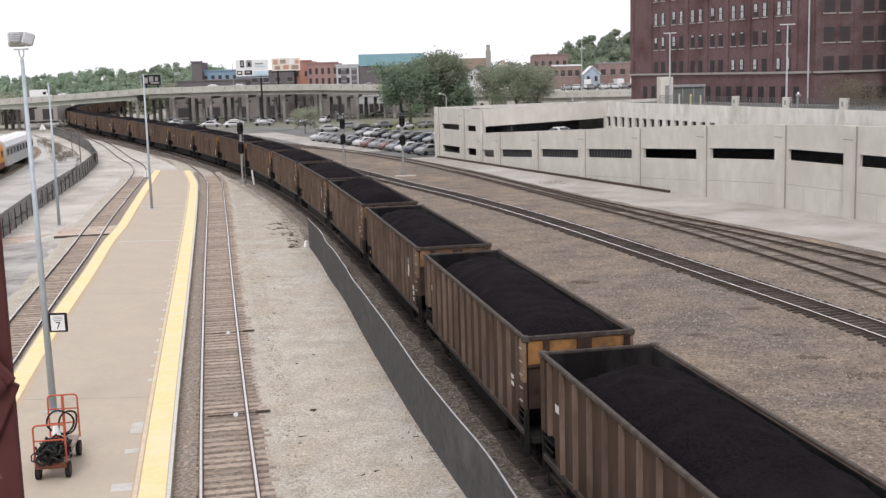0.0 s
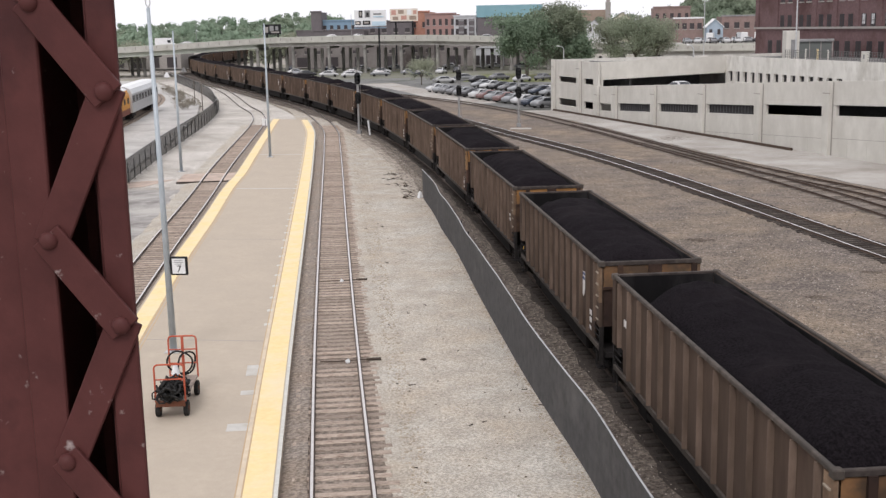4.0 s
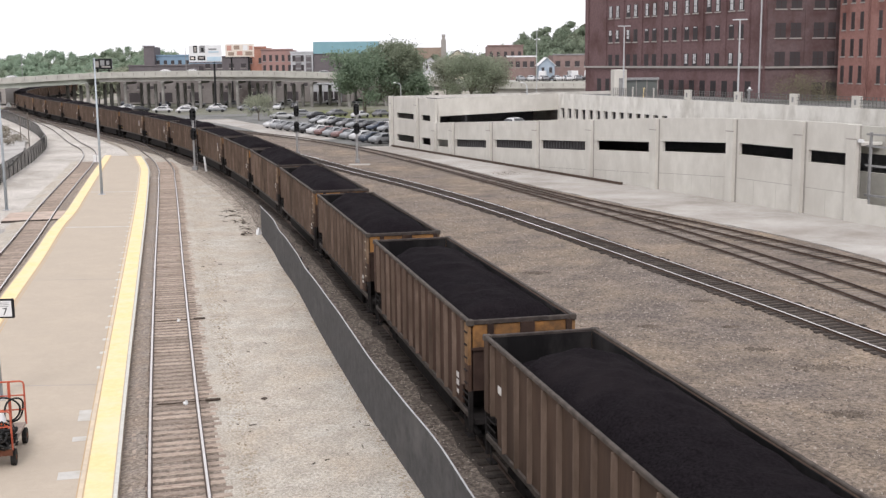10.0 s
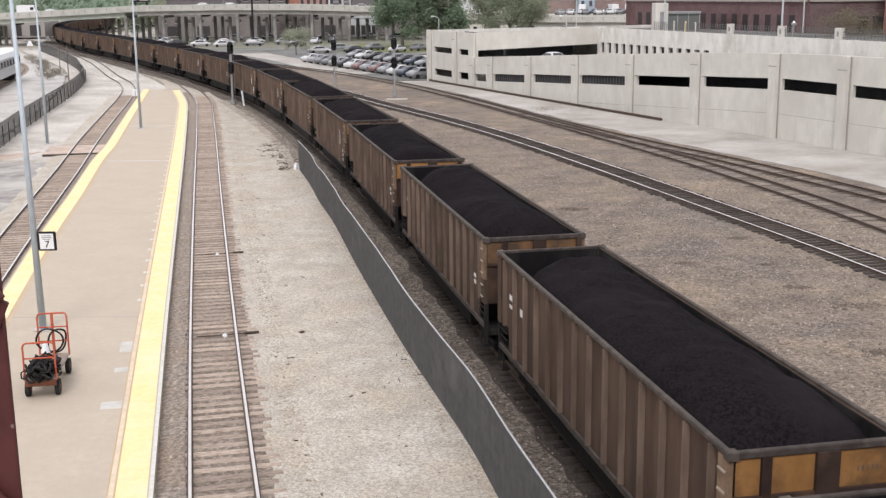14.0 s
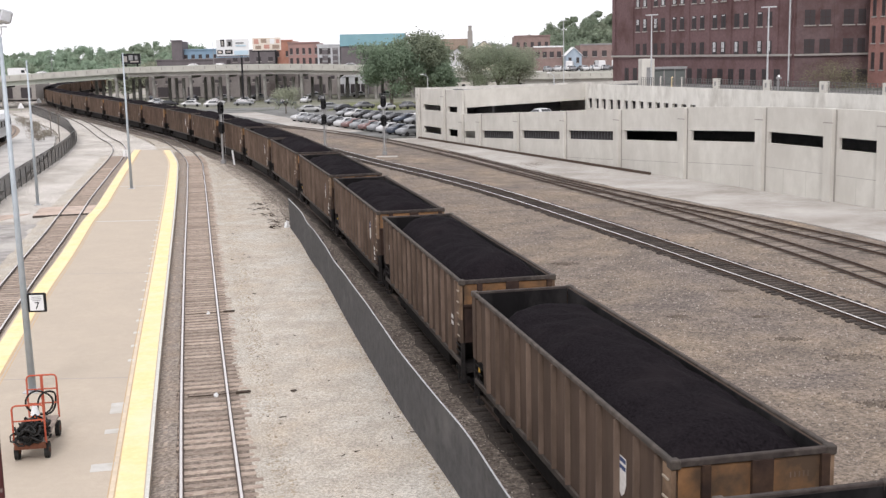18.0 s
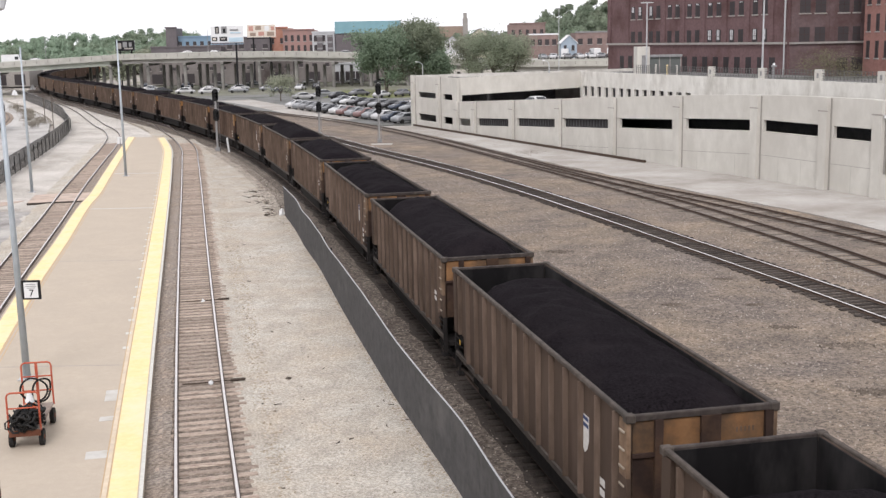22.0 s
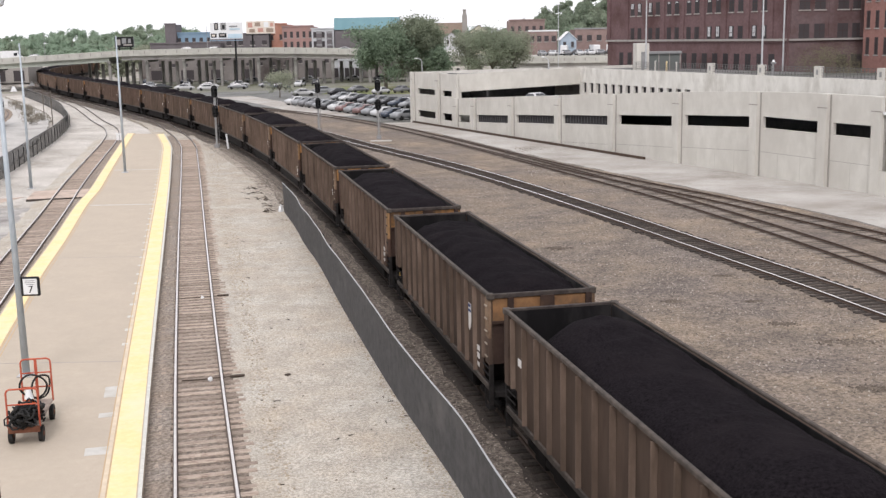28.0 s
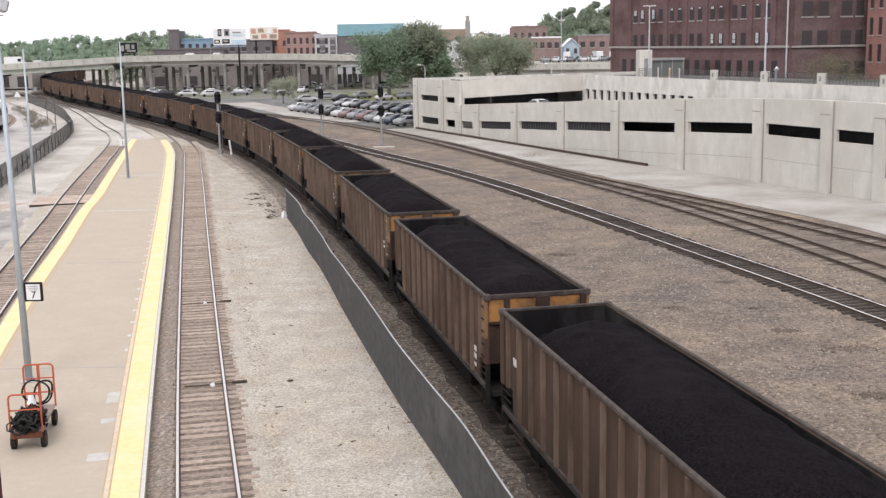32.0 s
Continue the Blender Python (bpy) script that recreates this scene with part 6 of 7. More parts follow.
stucco = block("pale_stucco_house", -36.5, -30.2, 330, 0, 13.2, 12, M_PALE, "pale grey stucco building with dark bays", ((10.9, 1.6, 3, 1.1), (8.3, 1.6, 3, 1.1)))
for u in (-1.0, 1.9):
    bay = part("balcony", box(u - 0.75, u + 0.75, -0.5, 0.0, 7.6, 12.6), M_BROWN, stucco, "stack of dark recessed balconies")
    for z in (8.6, 10.3, 12.0):
        part("balcony_rail", box(u - 0.78, u + 0.78, -0.56, -0.501, z, z + 0.5), M_GREY, bay)
teal = block("teal_topped_block", -30.0, -12, 330, 0, 14.0, 16, M_BROWN, "dark brown block with teal top storey", ())
part("top_storey", box(-9.05, 9.05, -0.3, 16, 12.9, 16.2), M_TEAL, teal, "teal clad top storey")
block("flat_roofed_shop", 24.5, 32.6, 330, 0, 11.4, 12, M_MAROON, "red brick shop with pale flat roof", ((8.6, 1.6, 4, 1.2),), M_ROOFWHITE)
block("brick_shop", 38.0, 60, 334, 0, 11.8, 14, M_MAROON, "brown brick shop building", ((8.6, 1.6, 8, 1.4),), M_GREY_ROOF)
# gabled houses
def house(x, y, w, depth, z0, eave, ridge, wall, roof, label, windows=3):
    root = empty("gabled_house", label, "house", "", pose(x, y, 0))
    part("wall", box(-w, w, 0, depth, z0, eave), wall, root)
    gable = bmesh.new()
    g = [gable.verts.new(q) for q in ((-w, 0, eave), (w, 0, eave), (0, 0, ridge - 0.1), (-w, depth, eave), (w, depth, eave), (0, depth, ridge - 0.1))]
    for f in ((0, 1, 2), (3, 5, 4), (0, 3, 4, 1)):
        gable.faces.new([g[q] for q in f])
    part("gable", gable, wall, root)
    for q in (-1, 1):
        slope_bm = bmesh.new()
        v = [slope_bm.verts.new(c) for c in ((q * (w + 0.35), -0.4, eave - 0.15), (0, -0.4, ridge), (0, depth + 0.4, ridge), (q * (w + 0.35), depth + 0.4, eave - 0.15), (q * (w + 0.35), -0.4, eave - 0.3), (0, -0.4, ridge - 0.15), (0, depth + 0.4, ridge - 0.15), (q * (w + 0.35), depth + 0.4, eave - 0.3))]
        for f in ((0, 1, 2, 3), (4, 5, 6, 7), (0, 1, 5, 4), (3, 2, 6, 7), (0, 3, 7, 4), (1, 2, 6, 5)):
            slope_bm.faces.new([v[k] for k in f])
        bmesh.ops.recalc_face_normals(slope_bm, faces=slope_bm.faces)
        part("roof", slope_bm, roof, root)
    for k in range(windows):
        u = -w + (k + 0.5) * 2 * w / windows
        win = part("window", box(u - 0.4, u + 0.4, -0.06, 0.0, eave - 2.1, eave - 0.7), M_GLASS_HAZY, root)
        part("sill", box(u - 0.5, u + 0.5, -0.16, -0.061, eave - 2.25, eave - 2.1), M_STONE, win)
    return root


M_HOUSE_BLUE = mat("pale_blue_siding", (0.27, 0.33, 0.39), (0.35, 0.41, 0.47), 1.0, 0.7)
M_CREAM = mat("cream_siding", (0.5, 0.46, 0.36), (0.6, 0.56, 0.46), 1.0, 0.8)
house(34.9, 322, 2.15, 7, 0, 9.2, 11.3, M_HOUSE_BLUE, M_ROOFWHITE, "small pale blue gabled house beside the raised lot", 2)
house(14.0, 438, 3.2, 8, 0, 12.2, 14.4, M_CREAM, M_BROWN, "cream hillside house among trees")
house(20.4, 440, 2.6, 8, 0, 11.4, 13.2, M_PALE, M_GREY_ROOF, "white hillside house among trees", 2)
house(3.8, 437, 2.8, 8, 0, 9.8, 11.8, M_PALE, M_GREY_ROOF, "white wooden house below the church", 2)
block("brick_flats", 21.2, 32.3, 367, 0, 14.9, 14, M_MAROON, "red brick flats with flat roof on the slope", ((11.6, 1.6, 5, 1.0), (8.4, 1.6, 5, 1.0)))
block("pale_shop", -28.3, -21.4, 305, 0, 4.9, 10, M_PALE, "pale shop with teal glass front beneath the overpass", ((0.6, 2.4, 5, 1.1),))

# church tower on the ridge
ch = empty("church_tower", "distant grey church tower on the ridge", "tower", "", pose(12.0, 600, 0))
part("tower", box(-1.3, 1.3, -1.3, 1.3, 0, 20.8), M_STONE, ch)
part("belfry", box(-0.9, 0.9, -0.9, 0.9, 20.8, 23.2), M_STONE, ch)
part("cap", box(-1.05, 1.05, -1.05, 1.05, 23.2, 23.5), M_STONE, ch)
part("nave", box(-26, -1.3, 0, 12, 0, 17), M_TAN, ch)
# billboards
def billboard(name, x, y, w, z0, z1, label, cells, posts=None):
    root = empty(name, label, "billboard", "", pose(x, y, 0))
    for dx in posts or (-w * 0.3, w * 0.3):
        part("support_post", rod((dx, 0.4, GROUND - 0.3), (dx, 0.4, z1 - 0.3), 0.22, None, 8), M_BLACK, root)
    part("panel", box(-w / 2, w / 2, 0, 0.25, z0, z1, None, 0.03), M_SIGNWHITE if cells else M_BLACK, root)
    part("catwalk", box(-w / 2, w / 2, -0.7, 0.0, z0 - 0.4, z0 - 0.25), M_BLUE if y < 300 else M_BLACK, root)
    k = 0
    for (a, b, c, d, m) in cells:
        k += 1
        part("picture", box(-w / 2 + a * w, -w / 2 + b * w, -0.03 - 0.01 * k, -0.001, z0 + c * (z1 - z0), z0 + d * (z1 - z0)), m, root)
    return root


M_SKYBLUE = mat("pale_blue_print", (0.4, 0.52, 0.6), (0.5, 0.6, 0.66), 0.4, 0.6)
M_PRINT_RED = mat("faded_red_print", (0.4, 0.2, 0.16), (0.5, 0.3, 0.25), 0.8, 0.6)
M_PRINT_CREAM = mat("cream_print", (0.55, 0.49, 0.42), (0.66, 0.6, 0.53), 0.8, 0.6)
billboard("billboard", -48.7, 266, 7.4, 11.0, 14.7, "white billboard with dark picture panels on one dark pole", [(0.14, 0.26, 0.55, 0.98, M_BLACK), (0.17, 0.23, 0.62, 0.9, M_STONE), (0.33, 0.5, 0.55, 0.98, M_GREY), (0.38, 0.46, 0.6, 0.85, M_BLACK), (0.03, 0.2, 0.1, 0.34, M_BLACK), (0.06, 0.16, 0.16, 0.28, M_PRINT_CREAM), (0.27, 0.5, 0.1, 0.36, M_BLACK), (0.31, 0.45, 0.18, 0.3, M_STONE), (0.55, 0.98, 0.05, 0.3, M_SKYBLUE), (0.6, 0.92, 0.55, 0.63, M_SKYBLUE), (0.6, 0.85, 0.72, 0.8, M_GREY)], (1.9,))
billboard("billboard", -46.9, 305, 7.4, 12.2, 15.4, "cream and red patterned billboard", [(0.0, 1.0, 0.0, 1.0, M_PRINT_CREAM), (0.06, 0.22, 0.5, 0.9, M_PRINT_RED), (0.1, 0.3, 0.1, 0.38, M_TAN), (0.3, 0.5, 0.58, 0.9, M_TAN), (0.4, 0.6, 0.12, 0.45, M_PRINT_RED), (0.62, 0.78, 0.5, 0.92, M_SIGNWHITE), (0.7, 0.95, 0.1, 0.42, M_TAN), (0.84, 0.96, 0.55, 0.85, M_PRINT_RED)])
billboard("billboard", -86, 318, 5.2, 9.3, 12.1, "dark billboard with white scrawl shape", [(0.0, 1.0, 0.0, 1.0, M_BLACK), (0.12, 0.3, 0.2, 0.75, M_STONE), (0.38, 0.6, 0.35, 0.85, M_GREY), (0.45, 0.9, 0.15, 0.3, M_STONE), (0.7, 0.85, 0.4, 0.8, M_GREY)])

# ---- hills and trees ----
def woods(name, pts, seed, label, layers=9, leaves=130, material=None, step=4.5):
    """A ridge of tree crowns built from leaf clumps round a dark core. pts: x, y, top z."""
    g = np.random.default_rng(seed)
    line = spline([p for p in pts], step)
    ico = bmesh.new()
    bmesh.ops.create_icosphere(ico, subdivisions=1, radius=1.0)
    base = np.array([v.co[:] for v in ico.verts])
    tris = np.array([[v.index for v in f.verts] for f in ico.faces])
    ico.free()
    verts, faces, n0 = [], [], 0
    for x, y, z in line:
        for layer in range(layers):
            top = (z + g.uniform(-1.5, 0.9)) * (1 - 0.85 * layer / layers)
            rad = g.uniform(1.6, 3.6)
            size = np.array([rad * g.uniform(0.8, 1.25), rad, rad * g.uniform(0.75, 1.25)])
            mid = np.array([x + g.uniform(-4, 4), y - layer * 11 + g.uniform(-4, 4), top - size[2]])
            verts.append(mid + base * size * g.uniform(0.5, 0.95, (len(base), 1)))
            faces += (tris + n0).tolist()
            n0 += len(base)
            u = g.normal(size=(leaves, 3))
            u /= np.linalg.norm(u, axis=1)[:, None]
            bough = 1 + 0.22 * np.sin(3.1 * u[:, :1] + seed + layer) * np.cos(2.7 * u[:, 2:] + x)
            c = mid + u * size * bough * g.uniform(0.72, 1.06, (leaves, 1))
            a = g.normal(size=(leaves, 3))
            a /= np.linalg.norm(a, axis=1)[:, None]
            b = np.cross(a, u)
            h = g.uniform(0.3, 0.85, (leaves, 1))
            verts.append(np.stack([c - a * h, c + b * h * 0.8, c + a * h, c - b * h * 0.8], 1).reshape(-1, 3))
            faces += (np.arange(leaves * 4).reshape(-1, 4) + n0).tolist()
            n0 += leaves * 4
    me = bpy.data.meshes.new(name)
    me.from_pydata(np.concatenate(verts).tolist(), [], faces)
    me.materials.append(material or M_WOODS)
    return tagged(new(name, me), label, "woods", kind="stuff")


def hill(name, pts, label):
    bm = bmesh.new()
    line = spline(pts, 10.0)
    rows = [[bm.verts.new((x, y - 110, GROUND - 1)), bm.verts.new((x, y - 40, z * 0.42)), bm.verts.new((x, y, z - 7)), bm.verts.new((x, y + 120, GROUND - 1))] for x, y, z in line]
    for a, b in zip(rows, rows[1:]):
        for k in range(3):
            bm.faces.new((a[k], b[k], b[k + 1], a[k + 1]))
    return thing(name, bm, M_WOODS_GREEN, label, "hill", kind="structure")


RIDGE_L = [(-420, 640, 13), (-330, 650, 15), (-280, 660, 15.5), (-235, 660, 15.5), (-212, 667, 18), (-190, 672, 16.5), (-170, 679, 19.5), (-150, 684, 18.5), (-136, 688, 15), (-100, 690, 13), (-60, 690, 13.5), (-20, 690, 14.5), (20, 685, 16)]
RIDGE_R = [(-25, 600, 15), (5, 600, 13), (30, 600, 14.5), (45, 598, 18), (60, 597, 25.5), (84, 594, 29.5), (120, 590, 33), (200, 580, 36)]
woods("ridge_woods", RIDGE_L, 3, "hazy green wooded ridge on the skyline", 9, 110, None, 3.2)
woods("ridge_woods", RIDGE_R, 4, "green wooded hill rising behind the town", 9, 150, M_WOODS_GREEN, 2.6)
woods("middle_woods", [(-300, 430, 8), (-220, 405, 10), (-180, 398, 10), (-140, 392, 11)], 8, "green trees behind the overpass", 6)
woods("track_side_woods", [(-102, 470, 10), (-97, 440, 11), (-92, 410, 11), (-84, 385, 11)], 9, "green trees beside the curve of the line", 4)
hill("hill_1", RIDGE_L, "low wooded hill")
hill("hill_2", RIDGE_R, "wooded hill behind the brick building")


M_TWIG = mat("olive_buds", (0.115, 0.108, 0.068), (0.17, 0.16, 0.1), 0.6, 0.9)


def tree(x, y, z0, height, radius, seed, leaf, label, n=2600, leaf_size=0.42):
    r = random.Random(seed)
    root = empty("tree", label, "tree", "", pose(x, y, z0))
    trunk = bmesh.new()
    fork = height * 0.32
    add_rod(trunk, (0, 0, -0.3), (0, 0, fork), 0.045 * height * 0.6, 0.03 * height * 0.6, 8)
    tips = []
    for k in range(7):
        a = k * 2.4 + r.uniform(-0.4, 0.4)
        e = Vector((math.cos(a) * radius * r.uniform(0.35, 0.7), math.sin(a) * radius * r.uniform(0.35, 0.7), height * r.uniform(0.55, 0.85)))
        add_rod(trunk, (0, 0, fork * r.uniform(0.8, 1.0)), e, 0.012 * height, 0.004 * height, 6)
        tips.append(e)
    part("trunk", trunk, M_BARK, root)
    clumps = [t + Vector((r.gauss(0, 1), r.gauss(0, 1), r.gauss(0, 0.8))) * radius * 0.25 for t in tips for _ in range(4)]
    clumps += [Vector((r.uniform(-1, 1) * radius * 0.8, r.uniform(-1, 1) * radius * 0.8, height * r.uniform(0.24, 0.8))) for _ in range(10)]
    clumps = [Vector((c.x, c.y, min(c.z, height * 0.84))) for c in clumps]
    verts, faces = [], []
    for i in range(n):
        c = r.choice(clumps)
        p = c + Vector((r.gauss(0, 1), r.gauss(0, 1), r.gauss(0, 0.75))) * radius * 0.21
        u = Vector((r.gauss(0, 1), r.gauss(0, 1), r.gauss(0, 1))).normalized()
        w = u.orthogonal().normalized()
        s = leaf_size * r.uniform(0.6, 1.5)
        n0 = len(verts)
        verts += [p - u * s, p + w * s * 0.6, p + u * s, p - w * s * 0.6]
        faces.append((n0, n0 + 1, n0 + 2, n0 + 3))
    me = bpy.data.meshes.new("crown")
    me.from_pydata(verts, [], faces)
    me.materials.append(leaf)
    part("crown", me, leaf, root)
    return root


tree(-11.9, 246, GROUND, 14.8, 5.2, 1, M_LEAF, "large green spring tree before the overpass", 17000, 0.22)
tree(-5.4, 248, GROUND, 16.0, 5.2, 2, M_LEAF_MIX, "full olive-green tree beside the car park", 17000, 0.22)
tree(-1.4, 246, GROUND, 9.5, 3.2, 6, M_LEAF, "slim green tree at the verge", 5000, 0.22)
tree(6.2, 275, GROUND, 13.2, 4.4, 3, M_LEAF_PALE, "tall pale olive tree in new leaf", 9000, 0.19)
tree(11.2, 258, GROUND, 12.8, 5.9, 4, M_LEAF_MIX, "broad green tree behind the garage", 8500, 0.19)
tree(15.8, 262, GROUND, 12.0, 4.6, 5, M_LEAF_PALE, "pale budding tree behind the garage", 9000, 0.18)
tree(-31, 222, GROUND, 5.0, 2.6, 9, M_LEAF_PALE, "small young pale green tree by the car park", 2600, 0.13)
tree(46.6, 137.6, GROUND, 9.8, 3.5, 10, M_TWIG, "bare budding shrub tree in front of the brick wing", 9000, 0.06)
tree(40, 350, GROUND, 13, 6, 11, M_LEAF, "green tree among the houses", 1800)
tree(66, 360, GROUND, 14, 6, 12, M_LEAF_PALE, "pale green tree among the houses", 1800)
tree(18, 345, GROUND, 12, 6, 13, M_LEAF_PALE, "hazy pale tree behind the overpass", 1800)

# raised lot beyond the overpass
thing("raised_lot", prism([(14, 308), (80, 308), (80, 329), (14, 329)], GROUND - 0.4, 5.0), M_CONCRETE_GREY, "raised parking lot with a grey concrete retaining wall", "parking lot", kind="structure")
# sheds and trees beneath the overpass; store brown stands in for deck shade
M_SHADE = mat("deck_shade_brown", (0.15, 0.136, 0.128), (0.25, 0.228, 0.216), 0.25, 0.9, spots=(0.09, 0.075, 0.07), spot_scale=0.12, spot_amount=0.5)
block("low_brick_store", -80, -40, 312, 0, 6.2, 10, M_SHADE, "long low store behind the overpass, brown tone carrying the deck shade", ((0.4, 2.6, 5, 3.4), (3.9, 0.8, 12, 1.0)))
block("brick_store", -40, -8, 316, 0, 7.0, 10, M_SHADE, "brick store behind the overpass, brown tone carrying the deck shade", ((0.4, 2.4, 3, 3.0), (4.2, 0.9, 9, 1.1)))
block("long_depot", -190, -115.5, 326, 0, 5.2, 12, M_STONE, "long low grey depot beyond the yard", ((0.4, 3.0, 14, 3.0),))
for i, (x, y, h, rr) in enumerate(((-88, 318, 8, 4.5), (-128, 318, 8, 5), (-138, 308, 8, 5), (-150, 300, 9, 5), (-86, 335, 10, 5), (-118, 262, 6, 3), (-130, 268, 7, 4), (-146, 280, 8, 4))):
    tree(x, y, GROUND, h, rr, 30 + i, M_LEAF_PALE, "pale green tree by the far end of the yard", 2200, 0.3)

# ---- parked cars ----
CAR_COLOURS = [("white", (0.42, 0.42, 0.42)), ("silver", (0.2, 0.207, 0.214)), ("black", (0.015, 0.015, 0.017)), ("dark blue", (0.04, 0.05, 0.07)), ("red", (0.15, 0.085, 0.08)), ("grey", (0.12, 0.12, 0.125))]


def road_car(colour, rgb):
    paint = mat(colour.replace(" ", "_") + "_car_lacquer", rgb, tuple(c * 1.1 for c in rgb), 2.0, 0.25, 0.1, spec=0.6)
    root = empty("parked_car", colour + " saloon car parked on the asphalt", "car", "cars in the car park")
    # stations along the car: x, shoulder height, half width, roof height, roof half width
    stations = [(-2.28, 0.6, 0.62, 0.66, 0.5), (-2.2, 0.78, 0.8, 0.86, 0.62), (-1.75, 0.9, 0.88, 0.98, 0.68), (-1.4, 0.92, 0.9, 1.12, 0.66), (-0.85, 0.93, 0.91, 1.4, 0.6), (-0.2, 0.93, 0.91, 1.46, 0.6), (0.45, 0.92, 0.91, 1.41, 0.6), (1.1, 0.9, 0.9, 1.02, 0.68), (1.7, 0.82, 0.88, 0.89, 0.66), (2.15, 0.7, 0.8, 0.76, 0.6), (2.3, 0.52, 0.6, 0.58, 0.45)]
    bm = bmesh.new()
    loops = []
    for x, zs, hw, zr, rw in stations:
        half = [(hw * 0.9, 0.3), (hw, 0.5), (hw * 0.98, zs), (rw + 0.05, zr - 0.1 * (zr - zs)), (rw * 0.8, zr)]
        loops.append([bm.verts.new((x, -y, z)) for y, z in half] + [bm.verts.new((x, y, z)) for y, z in half[::-1]])
    for a, b in zip(loops, loops[1:]):
        for i in range(10):
            bm.faces.new((a[i], a[(i + 1) % 10], b[(i + 1) % 10], b[i]))
    bm.faces.new(loops[0])
    bm.faces.new(loops[-1][::-1])
    bmesh.ops.recalc_face_normals(bm, faces=bm.faces)
    part("body", bm, paint, root, smooth=True)
    for sy in (-1, 1):
        bm = bmesh.new()
        q = [(-1.3, 0.97, 0.895), (-0.86, 1.33, 0.715), (0.45, 1.34, 0.715), (0.98, 0.98, 0.89)]
        bm.faces.new([bm.verts.new((x, sy * y, z)) for x, z, y in q])
        part("side_window", bm, M_GLASS, root)
    for x0, z0, x1, z1 in ((-1.42, 1.1, -0.88, 1.385), (1.1, 1.03, 0.5, 1.375)):
        bm = bmesh.new()
        s = -0.02 if x0 < 0 else 0.02
        bm.faces.new([bm.verts.new(p) for p in ((x0 + s, -0.62, z0 + 0.02), (x0 + s, 0.62, z0 + 0.02), (x1 + s, 0.5, z1 + 0.02), (x1 + s, -0.5, z1 + 0.02))])
        part("windscreen", bm, M_GLASS, root)
    for x in (-1.4, 1.4):
        for y in (-0.8, 0.8):
            part("wheel", rod((x, y - 0.1, 0.32), (x, y + 0.1, 0.32), 0.32, None, 12), M_RUBBER, root)
    return root


M_VAN = mat("white_van_paint", (0.58, 0.58, 0.58), (0.66, 0.66, 0.66), 2.0, 0.35, spec=0.4)


def white_van(x, y, z, ang):
    root = empty("delivery_van", "white high-roofed delivery van", "van", "white vans", pose(x, y, z, 0, 0, ang))
    side = [(-2.6, 0.35), (-2.6, 2.45), (-2.45, 2.6), (1.1, 2.6), (1.35, 2.45), (1.75, 1.35), (2.55, 1.1), (2.65, 0.9), (2.65, 0.35)]
    bm = bmesh.new()
    a, b = [[bm.verts.new((u, q * (1.0 if w < 2.3 else 0.9), w)) for u, w in side] for q in (-1, 1)]
    bm.faces.new(a)
    bm.faces.new(b[::-1])
    for i in range(9):
        bm.faces.new((a[i], b[i], b[(i + 1) % 9], a[(i + 1) % 9]))
    bmesh.ops.recalc_face_normals(bm, faces=bm.faces)
    part("body", bm, M_VAN, root)
    for q in (-1, 1):
        part("side_window", box(0.55, 1.35, min(q * 1.0, q * 1.012), max(q * 1.0, q * 1.012), 1.4, 2.1, None, 0.004), M_GLASS, root)
    bm = bmesh.new()
    bm.faces.new([bm.verts.new(p) for p in ((1.4, -0.82, 2.36), (1.4, 0.82, 2.36), (1.76, 0.88, 1.42), (1.76, -0.88, 1.42))])
    part("windscreen", bm, M_GLASS, root)
    for u in (-1.6, 1.75):
        for q in (-0.9, 0.9):
            part("wheel", rod((u, q - 0.12, 0.36), (u, q + 0.12, 0.36), 0.36, None, 12), M_RUBBER, root)
    return root


protos = [road_car(*c) for c in CAR_COLOURS]
used = [False] * len(protos)
rc = random.Random(8)


def park(x, y, ang, i=None, z=GROUND + 0.02):
    i = rc.randrange(len(protos)) if i is None else i
    m = pose(x, y, z, 0, 0, ang)
    if used[i]:
        copy_thing(protos[i], m)
    else:
        protos[i].matrix_basis, used[i] = m, True


for k in range(14):      # row along the tracks
    f = k / 13
    park(-24.5 + 19.5 * f, 197 - 40 * f, 38 + rc.uniform(-3, 3), (0, 1, 5, 5, 1, 2, 0, 4, 1, 4, 1, 0, 3, 1)[k])
for k in range(10):       # second row
    f = k / 9
    park(-18 + 17 * f, 209 - 34 * f, 218 + rc.uniform(-3, 3), (1, 0, 2, 5, 1, 2, 3, 1, 5, 0)[k])
for k in range(4):
    park(-6 + 2.6 * k, 190 - 6 * k, 178, (2, 3, 1, 5)[k])
for x, y, a, i in ((-27, 226, 20, 0), (-20, 226, 30, 2), (-24, 236, 15, 1), (-17, 236, 40, 5), (-52, 258, 10, 0), (-58, 262, 12, 0), (-46, 262, 5, 1), (-64, 266, 15, 2), (-70, 280, 15, 0), (-36, 258, 5, 3), (-40, 268, 10, 1), (-12, 228, 60, 0), (-8, 232, 60, 5), (-54, 270, 8, 0), (-60, 274, 95, 0), (-48, 276, 12, 0), (-68, 272, 100, 1), (-33, 270, 80, 0), (-30, 276, 95, 2), (-75, 276, 20, 2)):
    park(x, y, a, i)
for k in range(14):      # cars on the raised lot
    park(27.0 + 3.1 * (k % 7) + rc.uniform(-0.3, 0.3), 310.6 + 6 * (k // 7), 90 + rc.uniform(-25, 25), rc.choice((0, 0, 0, 1, 5)), 5.0)
